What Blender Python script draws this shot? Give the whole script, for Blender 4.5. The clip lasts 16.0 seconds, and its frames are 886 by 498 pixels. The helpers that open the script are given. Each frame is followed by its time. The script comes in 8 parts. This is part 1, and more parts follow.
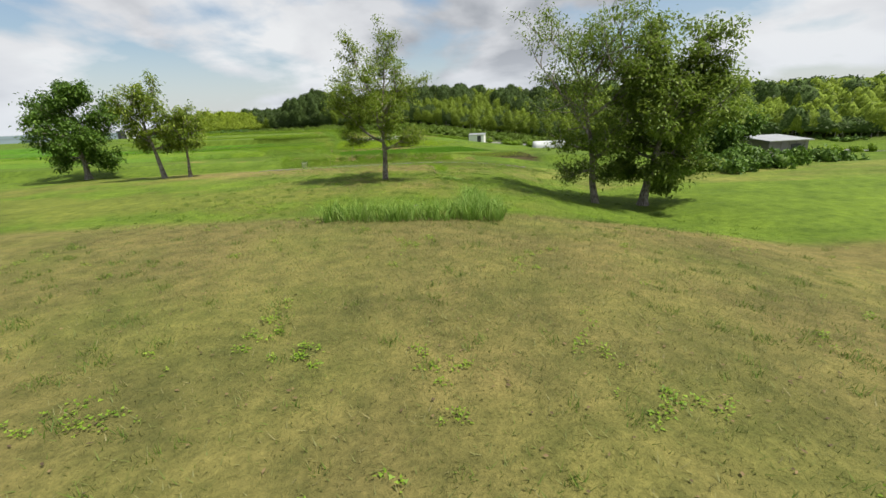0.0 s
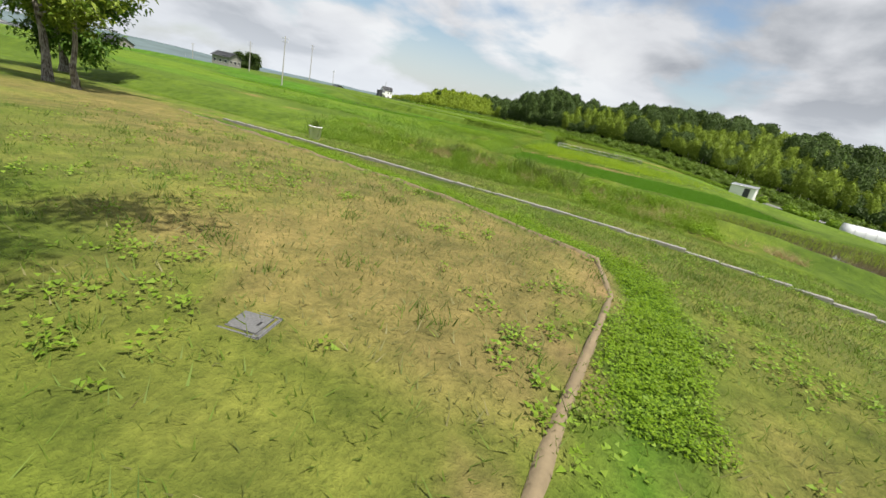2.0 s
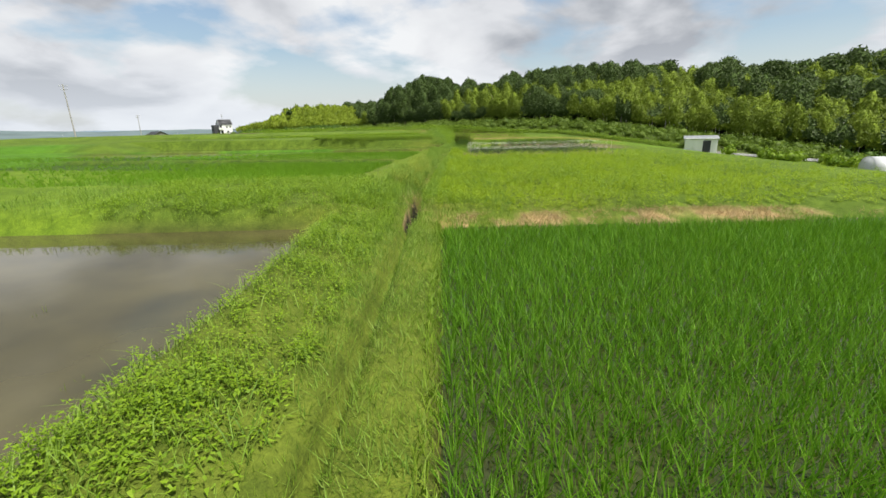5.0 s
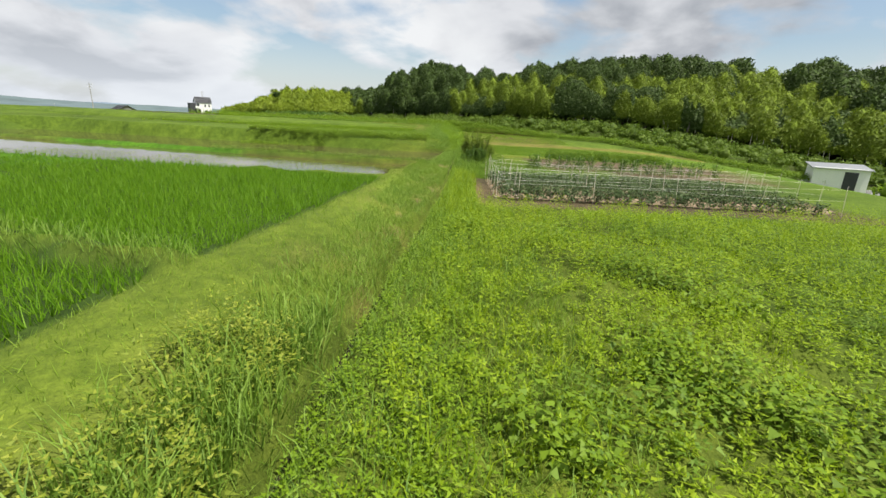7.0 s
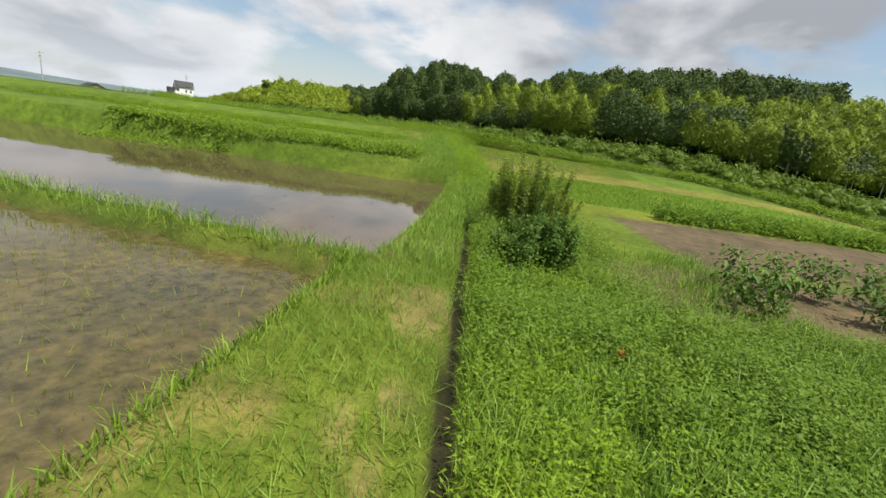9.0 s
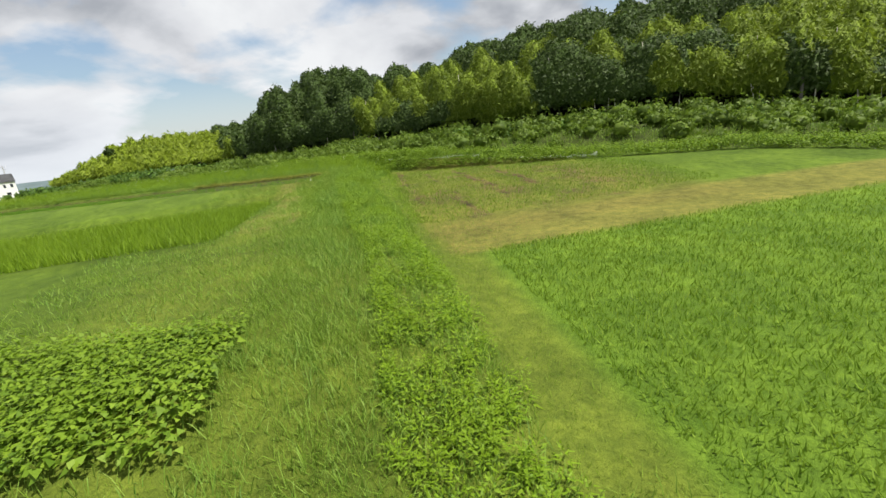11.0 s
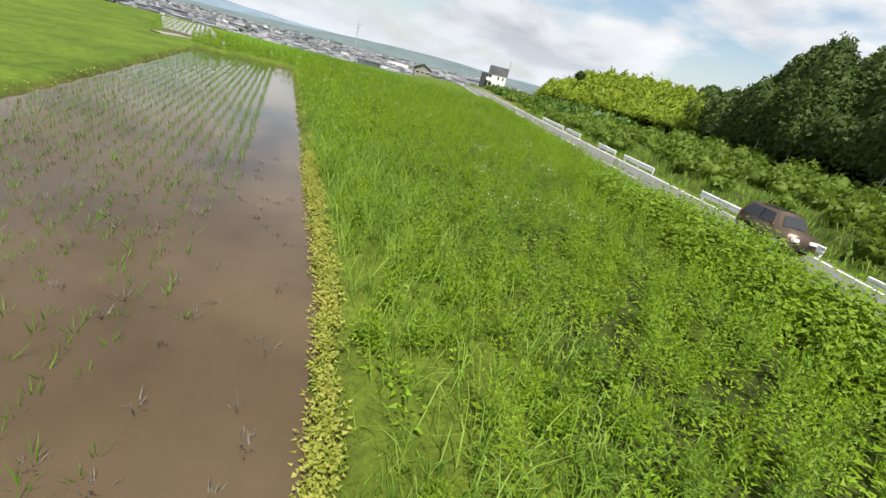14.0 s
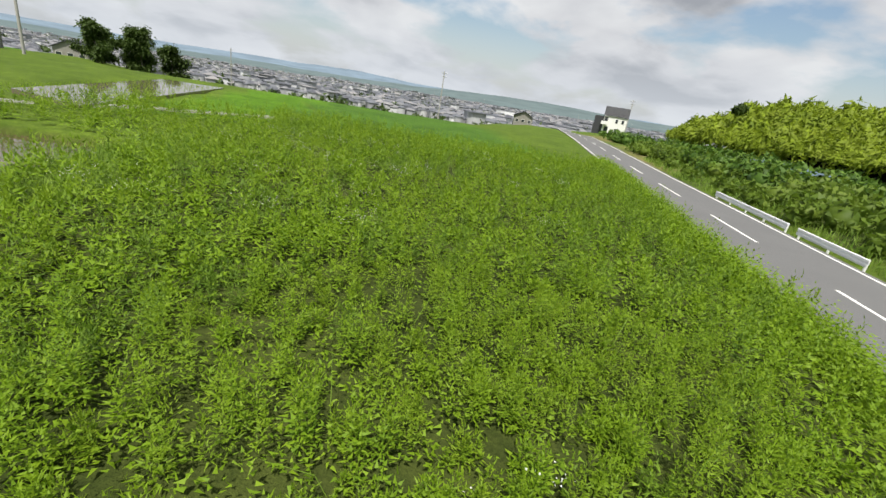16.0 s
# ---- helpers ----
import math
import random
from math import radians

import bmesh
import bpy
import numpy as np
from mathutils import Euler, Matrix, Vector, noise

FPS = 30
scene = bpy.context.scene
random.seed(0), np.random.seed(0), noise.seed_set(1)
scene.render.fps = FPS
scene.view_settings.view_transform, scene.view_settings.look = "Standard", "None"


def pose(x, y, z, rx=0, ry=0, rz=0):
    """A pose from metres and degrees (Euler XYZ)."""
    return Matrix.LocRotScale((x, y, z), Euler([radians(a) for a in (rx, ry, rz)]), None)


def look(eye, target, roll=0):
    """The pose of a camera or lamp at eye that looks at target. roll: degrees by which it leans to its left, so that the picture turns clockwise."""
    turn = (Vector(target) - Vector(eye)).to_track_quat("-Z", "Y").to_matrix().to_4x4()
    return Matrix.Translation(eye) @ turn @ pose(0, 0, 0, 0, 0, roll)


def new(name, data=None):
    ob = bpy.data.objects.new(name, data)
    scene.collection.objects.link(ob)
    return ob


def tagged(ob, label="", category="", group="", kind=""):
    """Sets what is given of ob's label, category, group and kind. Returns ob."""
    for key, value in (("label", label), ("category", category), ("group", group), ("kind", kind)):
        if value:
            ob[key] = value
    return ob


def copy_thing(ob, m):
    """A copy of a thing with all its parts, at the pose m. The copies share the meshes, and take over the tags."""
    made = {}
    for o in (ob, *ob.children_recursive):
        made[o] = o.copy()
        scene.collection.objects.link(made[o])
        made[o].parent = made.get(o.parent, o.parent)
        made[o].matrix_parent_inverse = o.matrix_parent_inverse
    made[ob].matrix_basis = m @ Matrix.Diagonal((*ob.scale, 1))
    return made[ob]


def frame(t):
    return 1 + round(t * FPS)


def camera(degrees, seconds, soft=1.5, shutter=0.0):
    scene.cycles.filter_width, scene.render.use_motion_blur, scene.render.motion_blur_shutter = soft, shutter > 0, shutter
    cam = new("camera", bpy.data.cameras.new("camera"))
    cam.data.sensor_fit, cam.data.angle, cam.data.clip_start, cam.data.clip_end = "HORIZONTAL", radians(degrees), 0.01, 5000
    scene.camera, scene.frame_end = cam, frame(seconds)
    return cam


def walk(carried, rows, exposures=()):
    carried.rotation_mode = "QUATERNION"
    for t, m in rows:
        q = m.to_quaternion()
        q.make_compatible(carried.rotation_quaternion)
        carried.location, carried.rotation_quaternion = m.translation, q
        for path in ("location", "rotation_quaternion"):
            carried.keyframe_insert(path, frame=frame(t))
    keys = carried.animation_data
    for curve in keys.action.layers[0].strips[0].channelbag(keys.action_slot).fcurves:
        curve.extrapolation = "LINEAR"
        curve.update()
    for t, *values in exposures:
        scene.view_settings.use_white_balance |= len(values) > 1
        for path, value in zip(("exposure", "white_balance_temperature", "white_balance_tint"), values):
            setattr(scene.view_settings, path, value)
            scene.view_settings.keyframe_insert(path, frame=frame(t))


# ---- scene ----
cam = camera(92.5, 16.0)
PATH = [
    (0, (-0.00, -0.00, 3.00), (-0.026, 9.599, 0.200), -2.20),
    (0.5, (0.11, 5.36, 2.39), (0.516, 14.941, -0.449), -5.41),
    (1, (0.32, 11.43, 2.06), (0.759, 20.972, -0.904), -5.58),
    (1.5, (0.56, 18.05, 1.66), (-1.195, 27.466, -1.219), 1.74),
    (2, (-0.29, 25.29, 1.74), (-4.564, 33.813, -1.279), 12.09),
    (2.5, (-1.85, 31.20, 1.77), (-6.720, 39.377, -1.309), 14.54),
    (2.8, (-2.86, 34.37, 1.92), (-7.276, 42.844, -1.027), 12.09),
    (3, (-3.85, 36.38, 2.10), (-7.857, 45.091, -0.733), 8.68),
    (3.2, (-4.97, 38.53, 2.24), (-8.525, 47.464, -0.500), 5.50),
    (5.3, (-14.93, 65.45, 2.40), (-17.295, 74.774, -0.338), -1.32),
    (5.5, (-15.48, 68.06, 2.32), (-17.928, 77.370, -0.398), -0.34),
    (6, (-16.85, 74.70, 2.39), (-19.326, 83.998, -0.352), 1.31),
    (6.5, (-18.27, 81.79, 2.41), (-20.758, 91.082, -0.339), 2.00),
    (7, (-19.88, 89.01, 2.52), (-22.295, 98.290, -0.307), 2.58),
    (7.5, (-21.39, 95.76, 2.64), (-23.729, 105.030, -0.276), 2.71),
    (8, (-22.88, 102.50, 2.47), (-25.509, 111.698, -0.432), 6.02),
    (8.5, (-24.22, 107.08, 2.47), (-26.993, 116.237, -0.453), 9.42),
    (9, (-25.80, 111.60, 2.33), (-28.224, 120.946, -0.281), 7.37),
    (9.5, (-27.39, 116.15, 2.58), (-28.998, 125.718, 0.150), -0.44),
    (10, (-28.12, 120.83, 3.02), (-28.546, 130.470, 0.407), -13.46),
    (12.5, (-36.68, 152.16, 5.29), (-39.785, 161.234, 2.463), 9.60),
    (13, (-38.57, 157.56, 5.31), (-43.175, 165.876, 2.200), 10.93),
    (13.2, (-39.41, 159.74, 5.35), (-44.858, 167.445, 2.040), 11.70),
    (13.5, (-41.35, 162.79, 5.25), (-47.890, 169.445, 1.668), 12.98),
    (14, (-45.03, 168.18, 5.20), (-52.842, 173.090, 1.346), 14.47),
    (14.5, (-48.63, 171.33, 5.24), (-56.800, 175.870, 1.695), 13.84),
    (15, (-54.39, 175.37, 5.41), (-62.831, 179.469, 1.963), 11.83),
    (15.5, (-60.96, 179.37, 5.55), (-69.691, 182.826, 2.116), 9.96),
    (16, (-67.43, 181.82, 5.72), (-76.496, 184.329, 2.305), 9.39),
]
walk(cam, [(t, look(eye, target, roll)) for t, eye, target, roll in PATH], [(0.0, 0.68), (1.2, 0.76), (2.4, 0.76), (3.2, 0.86), (5.4, 0.78), (8.0, 0.77), (9.3, 0.72), (10.1, 0.80), (12.4, 0.73), (13.3, 0.80), (14.0, 0.90), (14.6, 0.82), (15.4, 0.64), (16.0, 0.60)])

# ---- light, sky, exposure ----
SUN_EL, SUN_AZ = radians(63), radians(112)
to_sun = Vector((math.sin(SUN_AZ) * math.cos(SUN_EL), math.cos(SUN_AZ) * math.cos(SUN_EL), math.sin(SUN_EL)))
sun_data = bpy.data.lights.new("sun", "SUN")
sun_data.energy, sun_data.angle, sun_data.color = 4.4, radians(0.8), (1.0, 0.95, 0.86)
sun = new("sun", sun_data)
sun.matrix_world = look(to_sun * 100, (0, 0, 0))


def node(tree, kind, **values):
    n = tree.nodes.new(kind)
    for key, value in values.items():
        if key in n.inputs:
            n.inputs[key].default_value = value
    return n


def make_sky():
    world = bpy.data.worlds.new("sky")
    scene.world = world
    world.use_nodes = True
    t = world.node_tree
    t.nodes.clear()
    out = t.nodes.new("ShaderNodeOutputWorld")
    clear = t.nodes.new("ShaderNodeTexSky")
    clear.sky_type, clear.sun_disc = "NISHITA", False
    clear.sun_elevation, clear.sun_rotation = SUN_EL, SUN_AZ
    clear.air_density, clear.dust_density = 1.2, 2.0
    blue = node(t, "ShaderNodeVectorMath")
    blue.operation = "SCALE"
    blue.inputs["Scale"].default_value = 0.085
    t.links.new(clear.outputs[0], blue.inputs[0])
    # clouds lie on a flat layer overhead, seen foreshortened towards the horizon
    co = t.nodes.new("ShaderNodeTexCoord")
    sep = t.nodes.new("ShaderNodeSeparateXYZ")
    t.links.new(co.outputs["Generated"], sep.inputs[0])
    up = node(t, "ShaderNodeMath")
    up.operation = "MAXIMUM"
    up.inputs[1].default_value = 0.0
    t.links.new(sep.outputs["Z"], up.inputs[0])
    lift = node(t, "ShaderNodeMath")
    lift.operation = "ADD"
    lift.inputs[1].default_value = 0.30
    t.links.new(up.outputs[0], lift.inputs[0])
    flat = []
    for axis in ("X", "Y"):
        d = node(t, "ShaderNodeMath")
        d.operation = "DIVIDE"
        t.links.new(sep.outputs[axis], d.inputs[0])
        t.links.new(lift.outputs[0], d.inputs[1])
        flat.append(d)
    layer = t.nodes.new("ShaderNodeCombineXYZ")
    t.links.new(flat[0].outputs[0], layer.inputs[0])
    t.links.new(flat[1].outputs[0], layer.inputs[1])
    shift = node(t, "ShaderNodeVectorMath")
    shift.operation = "ADD"
    shift.inputs[1].default_value = (3.1, 0.4, 0.0)
    t.links.new(layer.outputs[0], shift.inputs[0])
    cover = node(t, "ShaderNodeTexNoise", Scale=1.35, Detail=9.0, Roughness=0.52, Distortion=0.15)
    t.links.new(shift.outputs[0], cover.inputs["Vector"])
    amount = t.nodes.new("ShaderNodeValToRGB")
    amount.color_ramp.elements[0].position, amount.color_ramp.elements[1].position = 0.40, 0.50
    t.links.new(cover.outputs["Fac"], amount.inputs[0])
    thick = node(t, "ShaderNodeTexNoise", Scale=1.5, Detail=8.0, Roughness=0.5, Distortion=0.2)
    shift2 = node(t, "ShaderNodeVectorMath")
    shift2.operation = "ADD"
    shift2.inputs[1].default_value = (9.3, 5.2, 1.0)
    t.links.new(layer.outputs[0], shift2.inputs[0])
    t.links.new(shift2.outputs[0], thick.inputs["Vector"])
    tone = t.nodes.new("ShaderNodeValToRGB")
    e = tone.color_ramp.elements
    e[0].position, e[0].color = 0.36, (0.52, 0.53, 0.54, 1)
    e[1].position, e[1].color = 0.62, (0.24, 0.255, 0.28, 1)
    mid = e.new(0.5)
    mid.color = (0.43, 0.44, 0.46, 1)
    t.links.new(thick.outputs["Fac"], tone.inputs[0])
    # haze whitens the lowest sky
    low = t.nodes.new("ShaderNodeMapRange")
    low.inputs["From Min"].default_value, low.inputs["From Max"].default_value = 0.0, 0.16
    low.inputs["To Min"].default_value, low.inputs["To Max"].default_value = 0.75, 0.0
    t.links.new(up.outputs[0], low.inputs[0])
    mix = t.nodes.new("ShaderNodeMix")
    mix.data_type = "RGBA"
    t.links.new(amount.outputs[0], mix.inputs["Factor"])
    t.links.new(blue.outputs[0], mix.inputs["A"])
    t.links.new(tone.outputs[0], mix.inputs["B"])
    haze = t.nodes.new("ShaderNodeMix")
    haze.data_type = "RGBA"
    haze.inputs["B"].default_value = (0.46, 0.49, 0.53, 1)
    t.links.new(low.outputs[0], haze.inputs["Factor"])
    t.links.new(mix.outputs["Result"], haze.inputs["A"])
    bg = t.nodes.new("ShaderNodeBackground")
    bg.inputs["Strength"].default_value = 1.0
    t.links.new(haze.outputs["Result"], bg.inputs[0])
    t.links.new(bg.outputs[0], out.inputs[0])


make_sky()


# ---- materials ----
def material(name, rough=0.8, metal=0.0, spec=0.4):
    m = bpy.data.materials.new(name)
    m.use_nodes = True
    t = m.node_tree
    b = t.nodes["Principled BSDF"]
    b.inputs["Roughness"].default_value, b.inputs["Metallic"].default_value = rough, metal
    b.inputs["Specular IOR Level"].default_value = spec
    return m, t, b


def ramp(t, fac, stops):
    r = t.nodes.new("ShaderNodeValToRGB")
    e = r.color_ramp.elements
    for n, (at, c) in enumerate(stops):
        s = e[n] if n < 2 else e.new(at)
        s.position, s.color = at, (*c, 1)
    t.links.new(fac, r.inputs[0])
    return r.outputs[0]


def noise_fac(t, scale, detail=4.0, rough=0.55, space="Object"):
    co = t.nodes.new("ShaderNodeTexCoord")
    n = node(t, "ShaderNodeTexNoise", Scale=scale, Detail=detail, Roughness=rough)
    t.links.new(co.outputs[space], n.inputs["Vector"])
    return n.outputs["Fac"]


def mixed(t, fac, a, b, how="MIX"):
    m = t.nodes.new("ShaderNodeMix")
    m.data_type, m.blend_type = "RGBA", how
    for value, slot in ((fac, "Factor"), (a, "A"), (b, "B")):
        if isinstance(value, (int, float)):
            m.inputs[slot].default_value = value
        elif isinstance(value, tuple):
            m.inputs[slot].default_value = (*value, 1)
        else:
            t.links.new(value, m.inputs[slot])
    return m.outputs["Result"]


def bump(t, b, fac, strength, distance):
    n = node(t, "ShaderNodeBump", Strength=strength, Distance=distance)
    t.links.new(fac, n.inputs["Height"])
    t.links.new(n.outputs[0], b.inputs["Normal"])


def leafy(name, dark, mid, light, patch=None, patch_scale=0.25, through_light=0.35, rough=0.6):
    """Leaves and blades: every one its own shade, whole patches drifting in hue, some light coming through."""
    m, t, b = material(name, rough, 0.0, 0.3)
    geo = t.nodes.new("ShaderNodeNewGeometry")
    colour = ramp(t, geo.outputs["Random Per Island"], ((0.0, dark), (1.0, light), (0.5, mid)))
    if patch:
        f = t.nodes.new("ShaderNodeMapRange")
        f.inputs["From Min"].default_value, f.inputs["From Max"].default_value = 0.45, 0.7
        t.links.new(noise_fac(t, patch_scale, 5.0), f.inputs[0])
        colour = mixed(t, f.outputs[0], colour, mixed(t, geo.outputs["Random Per Island"], patch, mid))
    t.links.new(colour, b.inputs["Base Color"])
    tr = t.nodes.new("ShaderNodeBsdfTranslucent")
    t.links.new(colour, tr.inputs[0])
    mx = t.nodes.new("ShaderNodeMixShader")
    mx.inputs[0].default_value = through_light
    t.links.new(b.outputs[0], mx.inputs[1])
    t.links.new(tr.outputs[0], mx.inputs[2])
    t.links.new(mx.outputs[0], t.nodes["Material Output"].inputs[0])
    return m


def solid(name, colour, rough=0.6, metal=0.0, vary=0.12, scale=6.0, relief=0.0, spec=0.4):
    """Paint, concrete, wood and the like: one colour with grain and stains at two scales."""
    m, t, b = material(name, rough, metal, spec)
    fine, broad = noise_fac(t, scale * 6, 6.0), noise_fac(t, scale, 4.0)
    dim = tuple(max(0.0, c * (1 - 2.2 * vary)) for c in colour)
    c = mixed(t, broad, dim, tuple(min(1.0, c * (1 + vary)) for c in colour))
    c = mixed(t, vary, c, ramp(t, fine, ((0.3, dim), (0.7, colour))))
    t.links.new(c, b.inputs["Base Color"])
    if relief:
        bump(t, b, fine, 0.5, relief)
    return m


MAT = {
    "lawn_blade": leafy("lawn_blade", (0.12, 0.15, 0.032), (0.175, 0.185, 0.06), (0.25, 0.225, 0.10), (0.11, 0.19, 0.02), 0.3),
    "lawn_green": leafy("lawn_green", (0.08, 0.15, 0.014), (0.125, 0.205, 0.022), (0.20, 0.25, 0.045), (0.175, 0.185, 0.05), 0.35, 0.4),
    "verge": leafy("verge_grass", (0.09, 0.175, 0.010), (0.155, 0.265, 0.016), (0.24, 0.34, 0.035), (0.21, 0.275, 0.028), 0.35),
    "long": leafy("long_grass", (0.085, 0.175, 0.018), (0.155, 0.27, 0.028), (0.25, 0.36, 0.06), (0.21, 0.295, 0.028), 0.4),
    "reed": leafy("reed_grass", (0.10, 0.20, 0.02), (0.155, 0.265, 0.035), (0.25, 0.35, 0.08)),
    "lime": leafy("lime_weed", (0.165, 0.26, 0.006), (0.235, 0.345, 0.009), (0.315, 0.415, 0.020), (0.15, 0.26, 0.008), 0.5, 0.42),
    "fresh_weed": leafy("fresh_weed", (0.12, 0.215, 0.008), (0.165, 0.28, 0.010), (0.225, 0.34, 0.016), (0.19, 0.29, 0.010), 0.9, 0.4),
    "olive": leafy("olive_weed", (0.14, 0.19, 0.016), (0.24, 0.30, 0.026), (0.35, 0.38, 0.06), (0.18, 0.255, 0.02), 0.6, 0.4),
    "lush": leafy("lush_leaf", (0.068, 0.12, 0.012), (0.108, 0.178, 0.016), (0.17, 0.245, 0.032), (0.14, 0.21, 0.02), 0.9, 0.45),
    "bush_leaf": leafy("bush_leaf", (0.075, 0.13, 0.012), (0.15, 0.225, 0.022), (0.28, 0.35, 0.05), None, 0.2, 0.45),
    "weed": leafy("broad_weed", (0.075, 0.15, 0.012), (0.12, 0.21, 0.016), (0.175, 0.28, 0.026), (0.16, 0.255, 0.016), 1.1, 0.4),
    "plume": leafy("plume_weed", (0.13, 0.22, 0.010), (0.185, 0.295, 0.014), (0.25, 0.36, 0.022), (0.15, 0.25, 0.012), 1.1, 0.45),
    "kudzu": leafy("kudzu", (0.095, 0.175, 0.010), (0.15, 0.25, 0.014), (0.22, 0.325, 0.024), (0.18, 0.275, 0.012), 0.3, 0.4),
    "rice": leafy("rice_blade", (0.065, 0.18, 0.006), (0.10, 0.245, 0.009), (0.15, 0.31, 0.014), (0.12, 0.26, 0.010), 0.1, 0.4),
    "field_rice": leafy("field_rice", (0.085, 0.20, 0.006), (0.13, 0.275, 0.009), (0.185, 0.34, 0.014), (0.15, 0.29, 0.010), 0.1, 0.4),
    "pale_rice": leafy("young_rice", (0.12, 0.21, 0.01), (0.175, 0.29, 0.012), (0.24, 0.36, 0.02), None, 0.1, 0.4),
    "yellowing": leafy("yellowing_leaf", (0.22, 0.25, 0.03), (0.32, 0.33, 0.06), (0.42, 0.40, 0.10), (0.16, 0.24, 0.02), 1.5, 0.4),
    "dark_tussock": leafy("dark_tussock", (0.06, 0.115, 0.012), (0.10, 0.17, 0.018), (0.17, 0.24, 0.035), (0.22, 0.19, 0.08), 0.5, 0.4),
    "olive_stubble": leafy("olive_stubble", (0.09, 0.085, 0.025), (0.14, 0.125, 0.04), (0.20, 0.17, 0.06)),
    "tuft": leafy("tuft_grass", (0.06, 0.115, 0.014), (0.10, 0.17, 0.02), (0.16, 0.23, 0.035)),
    "dead_leaf": leafy("dead_leaf", (0.06, 0.042, 0.022), (0.11, 0.075, 0.035), (0.20, 0.14, 0.065), None, 0.2, 0.1, 0.8),
    "earth_edge": solid("trodden_earth", (0.22, 0.17, 0.10), 0.95, 0, 0.25, 4.0, 0.01),
    "straw": leafy("straw", (0.22, 0.155, 0.065), (0.36, 0.27, 0.13), (0.48, 0.37, 0.21)),
    "oak": leafy("dark_broadleaf", (0.034, 0.060, 0.010), (0.046, 0.080, 0.013), (0.064, 0.105, 0.018), None, 0.2, 0.3, 0.65),
    "shrub": leafy("shrub_leaf", (0.04, 0.09, 0.010), (0.075, 0.15, 0.016), (0.13, 0.22, 0.03), None, 0.2, 0.3),
    "bamboo": leafy("bamboo_leaf", (0.115, 0.165, 0.012), (0.145, 0.20, 0.016), (0.18, 0.24, 0.024), (0.095, 0.145, 0.012), 0.07, 0.4, 0.65),
    "grove_bamboo": leafy("grove_bamboo", (0.15, 0.21, 0.012), (0.20, 0.265, 0.018), (0.25, 0.32, 0.028), (0.13, 0.195, 0.012), 0.07, 0.4, 0.65),
    "cherry": leafy("cherry_leaf", (0.085, 0.14, 0.012), (0.15, 0.22, 0.020), (0.25, 0.31, 0.045), None, 0.2, 0.4),
    "tall_tree": leafy("tree_leaf", (0.075, 0.125, 0.014), (0.13, 0.195, 0.024), (0.21, 0.28, 0.05), None, 0.2, 0.4),
    "eggplant": leafy("eggplant_leaf", (0.035, 0.07, 0.02), (0.065, 0.11, 0.032), (0.12, 0.17, 0.065), None, 0.2, 0.3),
    "flower": leafy("white_flower", (0.55, 0.58, 0.5), (0.7, 0.72, 0.66), (0.8, 0.8, 0.78)),
    "bark": solid("bark", (0.19, 0.17, 0.145), 0.9, 0, 0.42, 5.0, 0.03),
    "concrete": solid("concrete", (0.27, 0.26, 0.235), 0.85, 0, 0.2, 2.0, 0.003),
    "white_paint": solid("white_paint", (0.78, 0.78, 0.76), 0.5, 0, 0.05, 1.5),
    "rail": solid("galvanised_white", (0.80, 0.81, 0.81), 0.45, 0.0, 0.08, 1.2),
    "dark_wall": solid("charcoal_siding", (0.045, 0.047, 0.052), 0.6, 0, 0.15, 1.0),
    "roof_grey": solid("slate_roof", (0.085, 0.09, 0.10), 0.6, 0, 0.2, 1.5),
    "window": solid("window_glass", (0.03, 0.035, 0.04), 0.08, 0, 0.05, 1.0, 0, 0.6),
    "line_paint": solid("line_paint", (0.75, 0.75, 0.72), 0.6, 0, 0.10, 3.0),
    "pole": solid("pole_concrete", (0.36, 0.35, 0.33), 0.8, 0, 0.15, 1.0),
    "steel": solid("dull_steel", (0.45, 0.46, 0.47), 0.45, 0.8, 0.15, 2.0),
    "vinyl": solid("vinyl_sheet", (0.50, 0.52, 0.52), 0.35, 0, 0.10, 0.8),
    "stake": solid("pale_stake", (0.62, 0.58, 0.48), 0.6, 0, 0.15, 4.0),
    "string": solid("white_string", (0.78, 0.77, 0.72), 0.7, 0, 0.05, 9.0),
    "plastic": solid("white_plastic", (0.8, 0.8, 0.79), 0.35, 0, 0.05, 3.0),
    "red": solid("red_plastic", (0.62, 0.05, 0.02), 0.4, 0, 0.1, 8.0),
    "silver": solid("silver_car_paint", (0.62, 0.63, 0.65), 0.25, 0.7, 0.03, 1.0),
    "bronze": solid("bronze_car_paint", (0.12, 0.088, 0.065), 0.3, 0.5, 0.03, 1.0),
    "black_car": solid("black_car_paint", (0.012, 0.012, 0.014), 0.2, 0.0, 0.05, 1.0, 0, 0.6),
    "tyre": solid("tyre_rubber", (0.018, 0.018, 0.018), 0.85, 0, 0.1, 9.0),
    "net": solid("blue_net", (0.10, 0.15, 0.19), 0.8, 0, 0.25, 3.0),
    "mulch": solid("dry_mulch", (0.27, 0.21, 0.135), 0.95, 0, 0.30, 4.0, 0.02),
    "ditch_shade_mud": solid("ditch_shade_mud", (0.035, 0.028, 0.018), 0.25, 0, 0.3, 3.0, 0.01),
}


